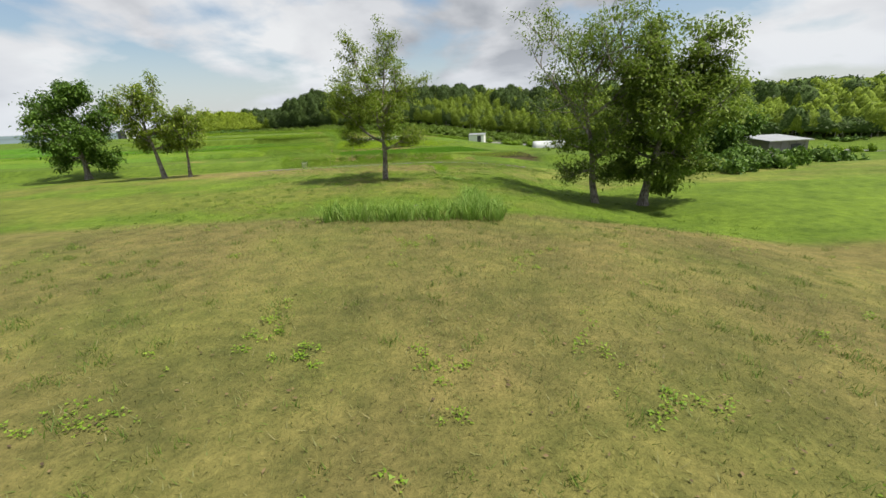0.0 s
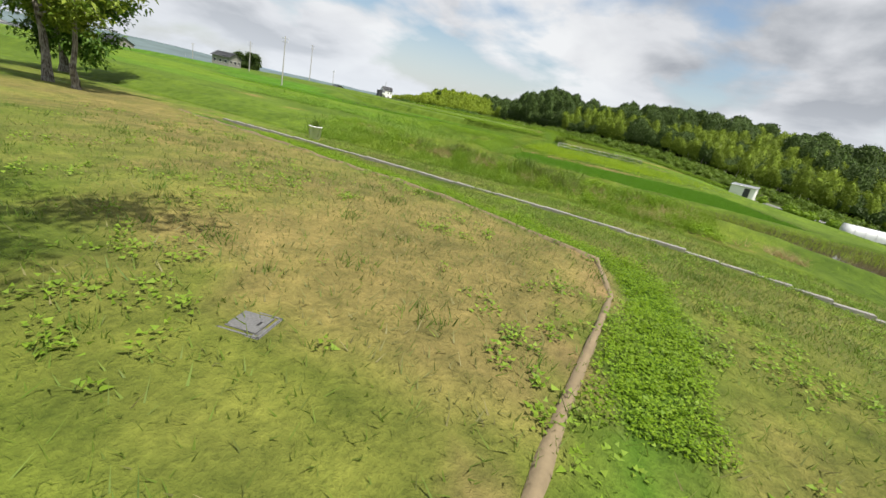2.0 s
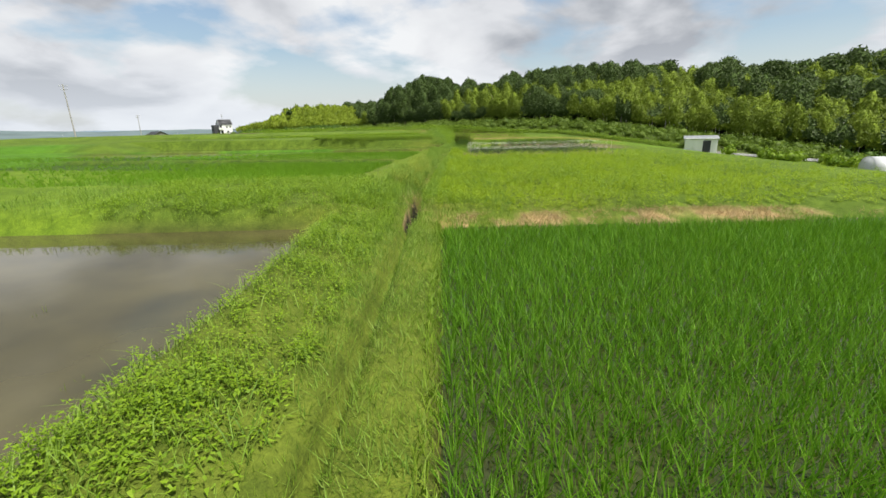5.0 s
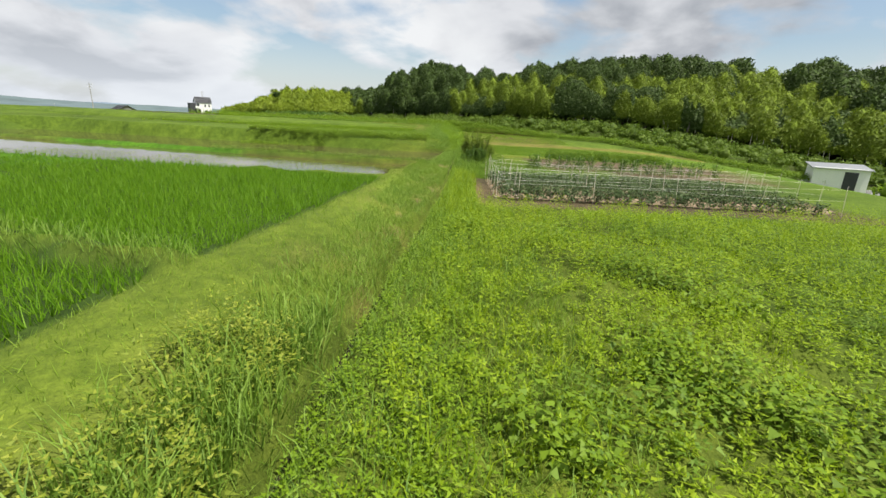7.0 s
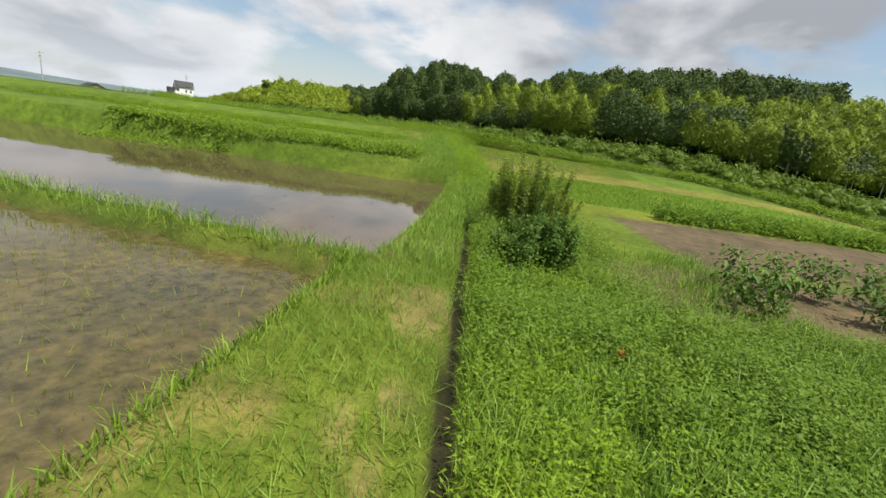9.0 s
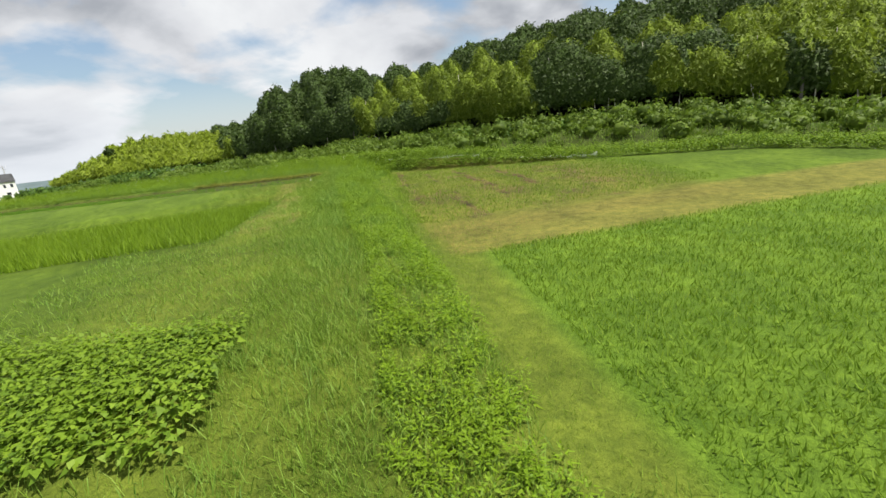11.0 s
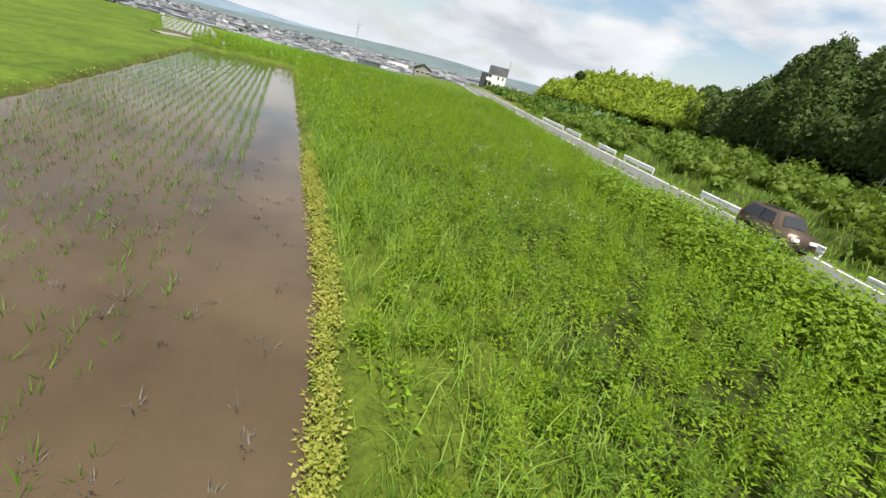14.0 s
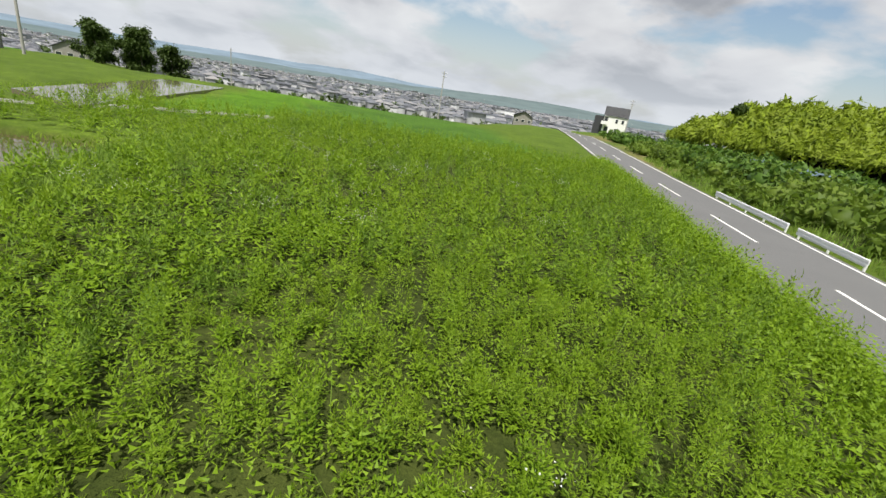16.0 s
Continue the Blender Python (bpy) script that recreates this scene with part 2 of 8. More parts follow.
def ground_material():
    """Earth under the plants, in the colour of what grows there, mottled at three scales."""
    m, t, b = material("ground_cover", 0.95, 0.0, 0.15)
    at = t.nodes.new("ShaderNodeAttribute")
    at.attribute_name = "cover"
    blotch, tuft, grain = noise_fac(t, 0.35, 5.0), noise_fac(t, 2.6, 6.0, 0.65), noise_fac(t, 16.0, 5.0, 0.7)
    v1 = ramp(t, blotch, ((0.32, (0.72, 0.74, 0.66)), (0.68, (1.22, 1.16, 1.05))))
    v2 = ramp(t, tuft, ((0.30, (0.60, 0.66, 0.55)), (0.70, (1.30, 1.24, 1.15))))
    v3 = ramp(t, grain, ((0.25, (0.66, 0.68, 0.62)), (0.75, (1.32, 1.28, 1.22))))
    c = mixed(t, 1.0, at.outputs["Color"], v1, "MULTIPLY")
    c = mixed(t, 1.0, c, v2, "MULTIPLY")
    c = mixed(t, 1.0, c, v3, "MULTIPLY")
    t.links.new(c, b.inputs["Base Color"])
    bump(t, b, grain, 0.9, 0.06)
    return m


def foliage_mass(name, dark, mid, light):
    """The closed inside of a far crown: small sprays in relief, the shade of their gaps painted dark."""
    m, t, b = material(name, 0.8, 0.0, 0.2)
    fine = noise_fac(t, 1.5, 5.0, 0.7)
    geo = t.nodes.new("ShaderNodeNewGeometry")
    # dark end of the ramp colours in the shade between sprays
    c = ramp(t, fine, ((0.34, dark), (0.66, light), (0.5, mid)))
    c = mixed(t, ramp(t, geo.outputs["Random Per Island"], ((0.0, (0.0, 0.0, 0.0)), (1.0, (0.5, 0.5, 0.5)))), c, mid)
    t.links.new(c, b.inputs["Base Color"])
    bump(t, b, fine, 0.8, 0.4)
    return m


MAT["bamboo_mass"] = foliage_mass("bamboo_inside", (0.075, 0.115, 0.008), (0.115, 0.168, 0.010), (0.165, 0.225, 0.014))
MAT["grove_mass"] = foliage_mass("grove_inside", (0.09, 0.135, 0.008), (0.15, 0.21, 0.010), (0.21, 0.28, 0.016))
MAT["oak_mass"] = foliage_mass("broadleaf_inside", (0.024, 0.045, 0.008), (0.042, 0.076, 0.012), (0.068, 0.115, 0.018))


def water_material(name, mud, rough=0.03, low=0.55, high=1.3):
    """Shallow, cloudy paddy water: mud colour below, sky mirrored on the surface."""
    m, t, b = material(name, rough, 0.0, 0.5)
    b.inputs["IOR"].default_value = 1.33
    c = mixed(t, noise_fac(t, 0.5, 6.0, 0.6), tuple(low * k for k in mud), tuple(high * k for k in mud))
    t.links.new(c, b.inputs["Base Color"])
    bump(t, b, noise_fac(t, 2.2, 2.0), 0.05, 0.03)
    return m


def weedy_water():
    """Shallow water over mud, drowned stubble and yellow-brown weed."""
    m, t, b = material("weedy_water", 0.06, 0.0, 0.5)
    b.inputs["IOR"].default_value = 1.33
    fine, broad, spots = noise_fac(t, 4.5, 6.0, 0.7), noise_fac(t, 0.55, 5.0, 0.6), noise_fac(t, 1.3, 5.0, 0.65)
    c = mixed(t, ramp(t, broad, ((0.36, (0, 0, 0)), (0.62, (1, 1, 1)))), (0.040, 0.040, 0.016), (0.085, 0.066, 0.028))
    c = mixed(t, ramp(t, spots, ((0.54, (0, 0, 0)), (0.66, (0.85, 0.85, 0.85)))), c, (0.16, 0.115, 0.03))
    c = mixed(t, 0.6, c, ramp(t, fine, ((0.34, (0.018, 0.016, 0.008)), (0.66, (0.13, 0.105, 0.04)))))
    t.links.new(c, b.inputs["Base Color"])
    bump(t, b, noise_fac(t, 2.2, 2.0), 0.05, 0.03)
    return m


def asphalt_material():
    m, t, b = material("asphalt", 0.85, 0.0, 0.3)
    fine = noise_fac(t, 60.0, 4.0, 0.7)
    c = mixed(t, noise_fac(t, 0.4, 5.0), (0.085, 0.087, 0.09), (0.15, 0.15, 0.15))
    c = mixed(t, 0.5, c, ramp(t, fine, ((0.3, (0.05, 0.05, 0.05)), (0.7, (0.2, 0.2, 0.2)))))
    t.links.new(c, b.inputs["Base Color"])
    bump(t, b, fine, 0.4, 0.01)
    return m


MAT["ground"] = ground_material()
MAT["water_brown"] = water_material("muddy_water", (0.070, 0.050, 0.029), 0.03, 0.4, 1.6)


def bark_material(name, dark, pale):
    """Bark with upright furrows, pale ridges and lichen blotches."""
    m, t, b = material(name, 0.92, 0.0, 0.2)
    co, mp = t.nodes.new("ShaderNodeTexCoord"), t.nodes.new("ShaderNodeMapping")
    mp.inputs["Scale"].default_value = (1.0, 1.0, 0.16)
    t.links.new(co.outputs["Object"], mp.inputs["Vector"])
    n = t.nodes.new("ShaderNodeTexNoise")
    n.inputs["Scale"].default_value = 26.0
    n.inputs["Detail"].default_value = 5.0
    t.links.new(mp.outputs[0], n.inputs["Vector"])
    blotch = noise_fac(t, 7.0, 4.0)
    c = ramp(t, n.outputs["Fac"], ((0.38, dark), (0.62, pale)))
    c = mixed(t, ramp(t, blotch, ((0.52, (0, 0, 0)), (0.68, (0.6, 0.6, 0.6)))), c, (0.33, 0.33, 0.28))
    t.links.new(c, b.inputs["Base Color"])
    bump(t, b, n.outputs["Fac"], 1.0, 0.05)
    return m


MAT["furrowed_bark"] = bark_material("furrowed_bark", (0.075, 0.062, 0.05), (0.27, 0.245, 0.21))
MAT["water_green"] = water_material("algae_water", (0.052, 0.046, 0.020), 0.05, 0.3, 2.0)
MAT["water_grey"] = water_material("pale_water", (0.15, 0.13, 0.095))
MAT["water_weedy"] = weedy_water()
MAT["water_rice"] = water_material("rice_water", (0.035, 0.045, 0.012), 0.12)
MAT["asphalt"] = asphalt_material()


# ---- mesh helpers ----
def mesh_from(name, verts, faces, mat, smooth=False):
    """A mesh from arrays: verts n x 3, faces one array of m x 3 or m x 4, or a list of such arrays."""
    me = bpy.data.meshes.new(name)
    groups = faces if isinstance(faces, list) else [faces]
    groups = [np.asarray(g, np.int32) for g in groups if len(g)]
    loops = np.concatenate([g.ravel() for g in groups])
    sizes = np.concatenate([np.full(len(g), g.shape[1], np.int32) for g in groups])
    me.vertices.add(len(verts))
    me.vertices.foreach_set("co", np.asarray(verts, np.float32).ravel())
    me.loops.add(len(loops))
    me.loops.foreach_set("vertex_index", loops)
    me.polygons.add(len(sizes))
    me.polygons.foreach_set("loop_start", np.r_[0, np.cumsum(sizes)[:-1]].astype(np.int32))
    me.update(calc_edges=True)
    me.validate()
    if smooth:
        me.polygons.foreach_set("use_smooth", np.ones(len(sizes), bool))
    me.materials.append(mat)
    return me


def put_mesh(name, verts, faces, mat, parent=None, smooth=False, label=""):
    ob = new(name, mesh_from(name, verts, faces, mat, smooth))
    if parent:
        ob.parent = parent
    if label:
        ob["label"] = label
    return ob


def part(name, bm, mat, parent, label="", smooth=False):
    me = bpy.data.meshes.new(name)
    bm.to_mesh(me)
    bm.free()
    if smooth:
        me.polygons.foreach_set("use_smooth", np.ones(len(me.polygons), bool))
    me.materials.append(mat)
    ob = new(name, me)
    if parent:
        ob.parent = parent
    if label:
        ob["label"] = label
    return ob


def empty(name, at, turn=0.0):
    ob = new(name)
    ob.matrix_world = pose(*at, 0, 0, turn)
    return ob


def box(bm, centre, size, bevel=0.0, turn=None):
    m = Matrix.Translation(centre) @ (turn or Matrix()) @ Matrix.Diagonal((*size, 1))
    made = bmesh.ops.create_cube(bm, size=1, matrix=m)
    if bevel:
        edges = list({e for v in made["verts"] for e in v.link_edges})
        bmesh.ops.bevel(bm, geom=edges, offset=bevel, segments=2, affect="EDGES")
    return bm


def rod(bm, a, b, r0, r1=None, sides=8):
    a, b = Vector(a), Vector(b)
    q = (b - a).to_track_quat("Z", "Y").to_matrix().to_4x4()
    m = Matrix.Translation((a + b) / 2) @ q
    bmesh.ops.create_cone(bm, cap_ends=True, segments=sides, radius1=r0, radius2=r0 if r1 is None else r1, depth=(b - a).length, matrix=m)
    return bm


def hashed(i, j, seed):
    h = (i.astype(np.int64) * 374761393 + j.astype(np.int64) * 668265263 + seed * 974634777) & 0x7FFFFFFF
    h = ((h ^ (h >> 13)) * 1274126177) & 0x7FFFFFFF
    return ((h ^ (h >> 16)) & 0xFFFF) / 65535.0


def value_noise(x, y, scale, seed=0):
    """Smooth noise from 0 to 1 over the plan; scale in metres."""
    x, y = np.asarray(x, float) / scale, np.asarray(y, float) / scale
    i, j = np.floor(x), np.floor(y)
    fx, fy = x - i, y - j
    fx, fy = fx * fx * (3 - 2 * fx), fy * fy * (3 - 2 * fy)
    a, b = hashed(i, j, seed), hashed(i + 1, j, seed)
    c, d = hashed(i, j + 1, seed), hashed(i + 1, j + 1, seed)
    return (a * (1 - fx) + b * fx) * (1 - fy) + (c * (1 - fx) + d * fx) * fy


def fbm(x, y, scale, seed=0):
    return 0.5 * value_noise(x, y, scale, seed) + 0.3 * value_noise(x, y, scale / 2.1, seed + 7) + 0.2 * value_noise(x, y, scale / 4.3, seed + 13)


def step(a, b, x):
    t = np.clip((np.asarray(x, float) - a) / (np.asarray(b, float) - a), 0, 1)
    return t * t * (3 - 2 * t)


# ---- plan: u runs along the ditch towards the road, v to its right ----
OX, OY, AX, AY = -17.4, 75.0, -0.24, 0.971


def to_uv(x, y):
    dx, dy = np.asarray(x, float) - OX, np.asarray(y, float) - OY
    return dx * AX + dy * AY, dx * AY - dy * AX


def to_xy(u, v):
    u, v = np.asarray(u, float), np.asarray(v, float)
    return OX + u * AX + v * AY, OY + u * AY - v * AX


ROAD_X, ROAD_Y, RDX, RDY = -62.4, 191.5, -0.915, 0.403


def to_road(x, y):
    """Metres along the road's centre line (to the west) and to its north."""
    dx, dy = np.asarray(x, float) - ROAD_X, np.asarray(y, float) - ROAD_Y
    return dx * RDX + dy * RDY, dx * RDY - dy * RDX


def from_road(s, n):
    return ROAD_X + s * RDX + n * RDY, ROAD_Y + s * RDY - n * RDX


def road_z(s):
    return np.interp(s, [-300, -100, -60, -32, -10, 45, 75, 100, 130, 160, 200, 300], [-11.0, -4.4, -1.2, 1.2, 1.7, 1.7, 1.85, 1.75, 1.3, 0.3, -2.5, -13.0])


def to_p5(u, v):
    """Along and across the long paddy beside the road."""
    du, dv = u - 93.0, v + 2.8
    return du * 0.37 - dv * 0.93, du * 0.93 + dv * 0.37


def from_p5(s, n):
    return 93.0 + s * 0.37 + n * 0.93, -2.8 - s * 0.93 + n * 0.37


def p5_edge(s):
    """Water's edge of the long paddy on the road side, rounded off at its near corner."""
    return np.interp(s, [0, 0.6, 1.2, 2.4, 4.7, 8, 45], [1.7, 2.5, 2.8, 3.15, 3.6, 3.95, 4.05])


FOOT_X = [-260, -215, -190, -150, -118, -92, -75, -48, -28, -5, 25, 60, 110, 150, 200, 300]
FOOT_Y = [330, 300, 285, 252, 248, 240, 226, 204, 190, 181, 174, 166, 148, 118, 80, 40]
HILL_A = [0.0, 0.0, 1.0, 7.0, 7.0, 9.0, 12.0, 11.5, 12.0, 14.0, 17.0, 19.0, 19.0, 18.0, 16.0, 12.0]


def ditch_v(u):
    return np.interp(u, [-25, 0, 20, 31, 36, 41.5, 57, 70, 88, 96, 104], [-1.4, -1.25, -0.4, 0.4, 0.68, 0.82, 1.4, 1.2, -0.9, -0.3, 0.4])


def slit(u, v):
    """The stretch where the ditch lies open between dry sides."""
    return (u > 0.5) & (u < 4.8) & (np.abs(v - ditch_v(u)) < 0.14 + 0.24 * fbm(u, v, 0.9, 62))


def way_v(u):
    """The middle of the strip along which the plants grow thickest."""
    return np.interp(u, [-85, -62, -46, -38, -22, -5, 30, 60, 82, 100], [-1.0, 2.5, 4.6, 3.6, 2.2, 0.2, 0.8, 0.5, -0.4, -4.0])


def inside(u, v, u0, u1, v0, v1, edge=0.5):
    """1 within the box, falling to 0 over the edge's width outside it."""
    return step(u0 - edge, u0, u) * (1 - step(u1, u1 + edge, u)) * step(v0 - edge, v0, v) * (1 - step(v1, v1 + edge, v))


def p2_right(u):
    return np.interp(u, [9, 16, 22, 27, 37], [-5.1, -4.55, -4.0, -3.35, -2.45])


def p2_end(v):
    """Where the tall rice stops before the bank of the next paddy."""
    return 35.7 - 0.17 * np.minimum(v + 2, 0)


def p2_bund(u, v):
    """Metres from the low bank that divides the tall rice."""
    return np.abs(u - 21.3 - 0.235 * np.maximum(-v - 3.7, 0))


def p6_near(v):
    """The near edge of the rice behind the first paddy."""
    return -23.6 - 0.247 * v


def p3_right(u):
    """Water's edge of the third paddy along the path, rounded at its near corner."""
    return np.interp(u, [37.6, 37.9, 38.3, 39.2, 41.6, 46.2], [-3.6, -2.6, -2.2, -1.95, -1.65, -1.2])


# a trodden earth edge bounds the lawn on its two far sides
LAWN_EDGE = [(-0.30, 25.2), (-0.45, 27.5), (-0.55, 30.0), (-0.95, 31.3), (-2.9, 32.1), (-5.0, 32.45), (-8.4, 33.1), (-16.0, 34.2)]


def lawn_edge(x, y):
    """Signed distance from the lawn's worn edge, positive outside."""
    best, sign = np.full(np.shape(x), 1e9), np.ones(np.shape(x))
    for (ax, ay), (bx, by) in zip(LAWN_EDGE, LAWN_EDGE[1:]):
        dx, dy = bx - ax, by - ay
        k = np.clip(((x - ax) * dx + (y - ay) * dy) / (dx * dx + dy * dy), 0, 1)
        d = np.hypot(x - ax - k * dx, y - ay - k * dy)
        side = np.where((x - ax) * dy - (y - ay) * dx > 0, 1.0, -1.0)
        sign = np.where(d < best, side, sign)
        best = np.minimum(best, d)
    return best * sign


def cross_bank(v):
    """How far the bank between the two paddies leans along the way."""
    return 0.24 * np.maximum(0, -v - 1)


def p4_right(u):
    return np.interp(u, [46, 50, 56, 62], [-1.05, -0.55, -0.05, 0.05])


def hole(x, y):
    """Bare soil between the weeds."""
    out = np.zeros_like(np.asarray(x, float))
    for a, c, r in ((-58.0, 176.2, 0.42), (-57.4, 176.7, 0.28), (-56.8, 176.2, 0.25), (-58.6, 174.6, 0.55), (-64.6, 175.0, 0.5)):
        out = np.maximum(out, 1 - step(r * 0.7, r * 1.2, np.hypot(x - a, y - c) + 0.25 * (value_noise(x, y, 0.3, 96) - 0.5)))
    return out


def ground_z(x, y):
    x, y = np.asarray(x, float), np.asarray(y, float)
    u, v = to_uv(x, y)
    left = np.interp(u, [-40, -24, -20, 0.3, 3.2, 8, 37, 50, 62.4, 63.2, 66, 84, 87, 92, 112, 140, 400], [0.25, 0.35, -0.2, -0.3, -0.05, 0.05, 0.0, -0.15, -0.2, 0.2, 0.9, 1.35, 1.6, 2.2, 2.3, 1.8, 1.5])
    right = np.interp(u, [-40, -24, -21, 1.0, 2.8, 28, 40, 62, 75, 84, 98, 103, 110, 140, 400], [0.0, -0.05, -0.6, -0.95, -0.5, -0.5, -0.55, -0.35, 0.0, 0.8, 1.1, 1.7, 1.8, 1.8, 1.8])
    vd = ditch_v(u)
    z = left + (right - left) * step(vd - 0.6, vd + 1.6, v)
    # the path beside the ditch
    path = np.interp(u, [-22, 0.5, 4, 38, 62, 68, 85, 92, 98], [-0.75, -0.75, -0.45, -0.3, -0.25, 0.6, 1.4, 1.8, 2.0])
    near = np.exp(-(((v - vd + 0.2) / 1.6) ** 2)) * step(-24, -20, u) * (1 - step(98, 103, u))
    z = z + (path - z) * near * 0.9
    for u0, u1, v0, v1, zb, e in (
        (p6_near(v), 0.6, 0.1, 22, -1.08, 0.35),
        (-21.5, 0.2, -17, -4.4, -1.1, 0.9),
        (37.9, 44.6 + cross_bank(v), -60, p3_right(u) - 0.15, -0.75, 0.35),
        (46.1 + cross_bank(v), 61.8 + 0.22 * np.maximum(0, -v - 2), -60, p4_right(u) - 0.15, -0.9, 0.5),
        (76.5, 87.5, -70, -5.2, 1.25, 0.7),
    ):
        z = z + (zb - z) * inside(u, v, u0, u1, v0, v1, e)
    # field of tall rice left of the path
    m2 = step(7.4, 8.2, u) * (1 - step(p2_end(v), p2_end(v) + 0.5, u)) * step(0.22, 0.5, p2_bund(u, v)) * (1 - step(p2_right(u), p2_right(u) + 0.6, v)) * step(-75, -72, v)
    z = z + (-0.28 - z) * m2
    z = z + (-0.24 - z) * step(-2.0, -2.6, v) * step(p2_end(v) + 0.3, p2_end(v) + 0.6, u) * (1 - step(37.4, 37.8, u)) * step(-75, -72, v)
    z = z + (0.10 - z) * (1 - step(0.2, 0.45, p2_bund(u, v))) * step(p2_right(u) + 0.3, p2_right(u) - 0.2, v) * step(-40, -38, v)
    s5, n5 = to_p5(u, v)
    z = z + np.maximum(2.17 - z, 0) * inside(s5, n5, -0.6, 44.2, -3.5, p5_edge(s5) + 0.4, 1.2)
    z = z + (1.8 - z) * inside(s5, n5, 0.3, 43.3, -2.7, p5_edge(s5) - 0.35, 0.5)
    # ditch
    z = z - 0.5 * np.exp(-(((v - vd) / 0.15) ** 2)) * step(-22, -19, u) * (1 - 0.8 * step(36, 40, u)) * (1 - step(64, 70, u))
    z = z - 0.35 * np.exp(-(((v - vd) / 0.24) ** 2)) * step(0.2, 0.8, u) * (1 - step(4.4, 5.2, u))
    # lawn and the bank between it and the first paddy
    lawn = 0.32 - 0.155 * np.logaddexp(0, (x - 2.5) / 1.5) * 1.5 * (1 - step(9, 14, x)) - 1.25 * step(9, 14, x) - 0.02 * np.maximum(0, -x - 4)
    lawn = np.maximum(lawn, -2.5) - 0.10 * step(12.6, 14.0, y) * (1 - step(14, 20, y)) - 0.15 * step(28, 37, y)
    lawn = lawn - 0.5 * step(2.8, 7.0, x) * (1 - step(8.5, 13, x)) * step(13, 17, y) * (1 - step(24, 31, y))
    lawn = lawn - 0.36 * np.exp(-(((y - 37.65) / 0.13) ** 2))
    lawn = lawn - 0.07 * step(0.0, 0.25, lawn_edge(x, y)) * (y > 25)
    bank = 0.34 * np.exp(-(((y - 39.4 - 0.1 * np.maximum(x + 8, 0)) / 0.9) ** 2))
    lawn = lawn + bank
    t = step(39.3, 41.0, y - 0.1 * np.maximum(x + 8, 0))
    z = lawn + (z - lawn) * t
    z = z + (-0.55 - z) * inside(x, y - 0.1 * np.maximum(x + 8, 0) * (1 - step(41, 49, y)), -11.6, 9.0, 41.0, 50.8, 0.6)
    # wooded hill north of the road
    s, n = to_road(x, y)
    flat = (1 - step(3.4, 6.5, np.abs(n))) * (1 - step(250, 300, np.abs(s)))
    d = y - np.interp(x, FOOT_X, FOOT_Y)
    z = z + np.interp(x, FOOT_X, HILL_A) * (1 - np.exp(-np.maximum(d, 0) / 38)) + 0.7 * step(4.5, 9, n) * (1 - step(0, 3, d)) * (1 - step(60, 90, s))
    bank = inside(n, s, -6.4, -4.4, -85, -13, 1.0)
    z = z + np.maximum(road_z(s) + 0.95 - z, 0) * bank
    # land falls to the town in the west, and slowly to the east
    start = np.interp(y, [120, 150, 215, 245], [172, 136, 138, 192])
    z = z - 22 * step(start - 40, start + 240, -x) + 1.1 * step(start - 40, start, -x)
    z = z + (2.3 - z) * inside(x, y, -124, -91.5, 161.6, 170.2, 1.5)
    z = z + (2.12 - z) * inside(x, y, -123, -93, 163, 169, 0.6)
    brow = np.interp(y, [38, 80, 110, 150, 190], [14, 9, 0, -8, -8])
    ease = np.logaddexp(0, (x - brow) / 4) * 4
    z = z - 0.125 * np.minimum(ease, 55) * step(36, 46, y)
    z = z + (road_z(s) - 0.12 - z) * flat
    return z + 0.10 * (fbm(x, y, 2.3, 3) - 0.5) + 0.05 * (value_noise(x, y, 0.5, 9) - 0.5)


def scatter(count, seed, u0, u1, v0, v1, keep=None):
    """Random places in a stretch of the plan (u, v), thinned by keep(u, v) from 0 to 1."""
    g = np.random.default_rng(seed)
    u, v = g.uniform(u0, u1, count), g.uniform(v0, v1, count)
    if keep is not None:
        on = g.uniform(0, 1, count) < keep(u, v)
        u, v = u[on], v[on]
    x, y = to_xy(u, v)
    return np.stack([x, y, ground_z(x, y)], 1), g


def spikes(p, g, height, width, lean=0.6, spread=0.0):
    """Short grass: one tapering blade at each place."""
    n = len(p)
    h = height * g.uniform(0.5, 1.3, n)
    a, b = g.uniform(0, 2 * np.pi, n), g.uniform(0, 2 * np.pi, n)
    side = np.stack([np.cos(b), np.sin(b), 0 * b], 1) * (width * g.uniform(0.35, 0.65, n))[:, None]
    out = np.stack([np.cos(a), np.sin(a), 0 * a], 1)
    base = p + (out * (spread * g.uniform(0, 1, n))[:, None] if spread else 0)
    tip = base + out * (lean * h * g.uniform(0.1, 1.2, n))[:, None] + np.array([0, 0, 1.0]) * h[:, None]
    v = np.stack([base - side, base + side, tip], 1).reshape(-1, 3)
    return v, [np.arange(3 * n, dtype=np.int32).reshape(-1, 3)]


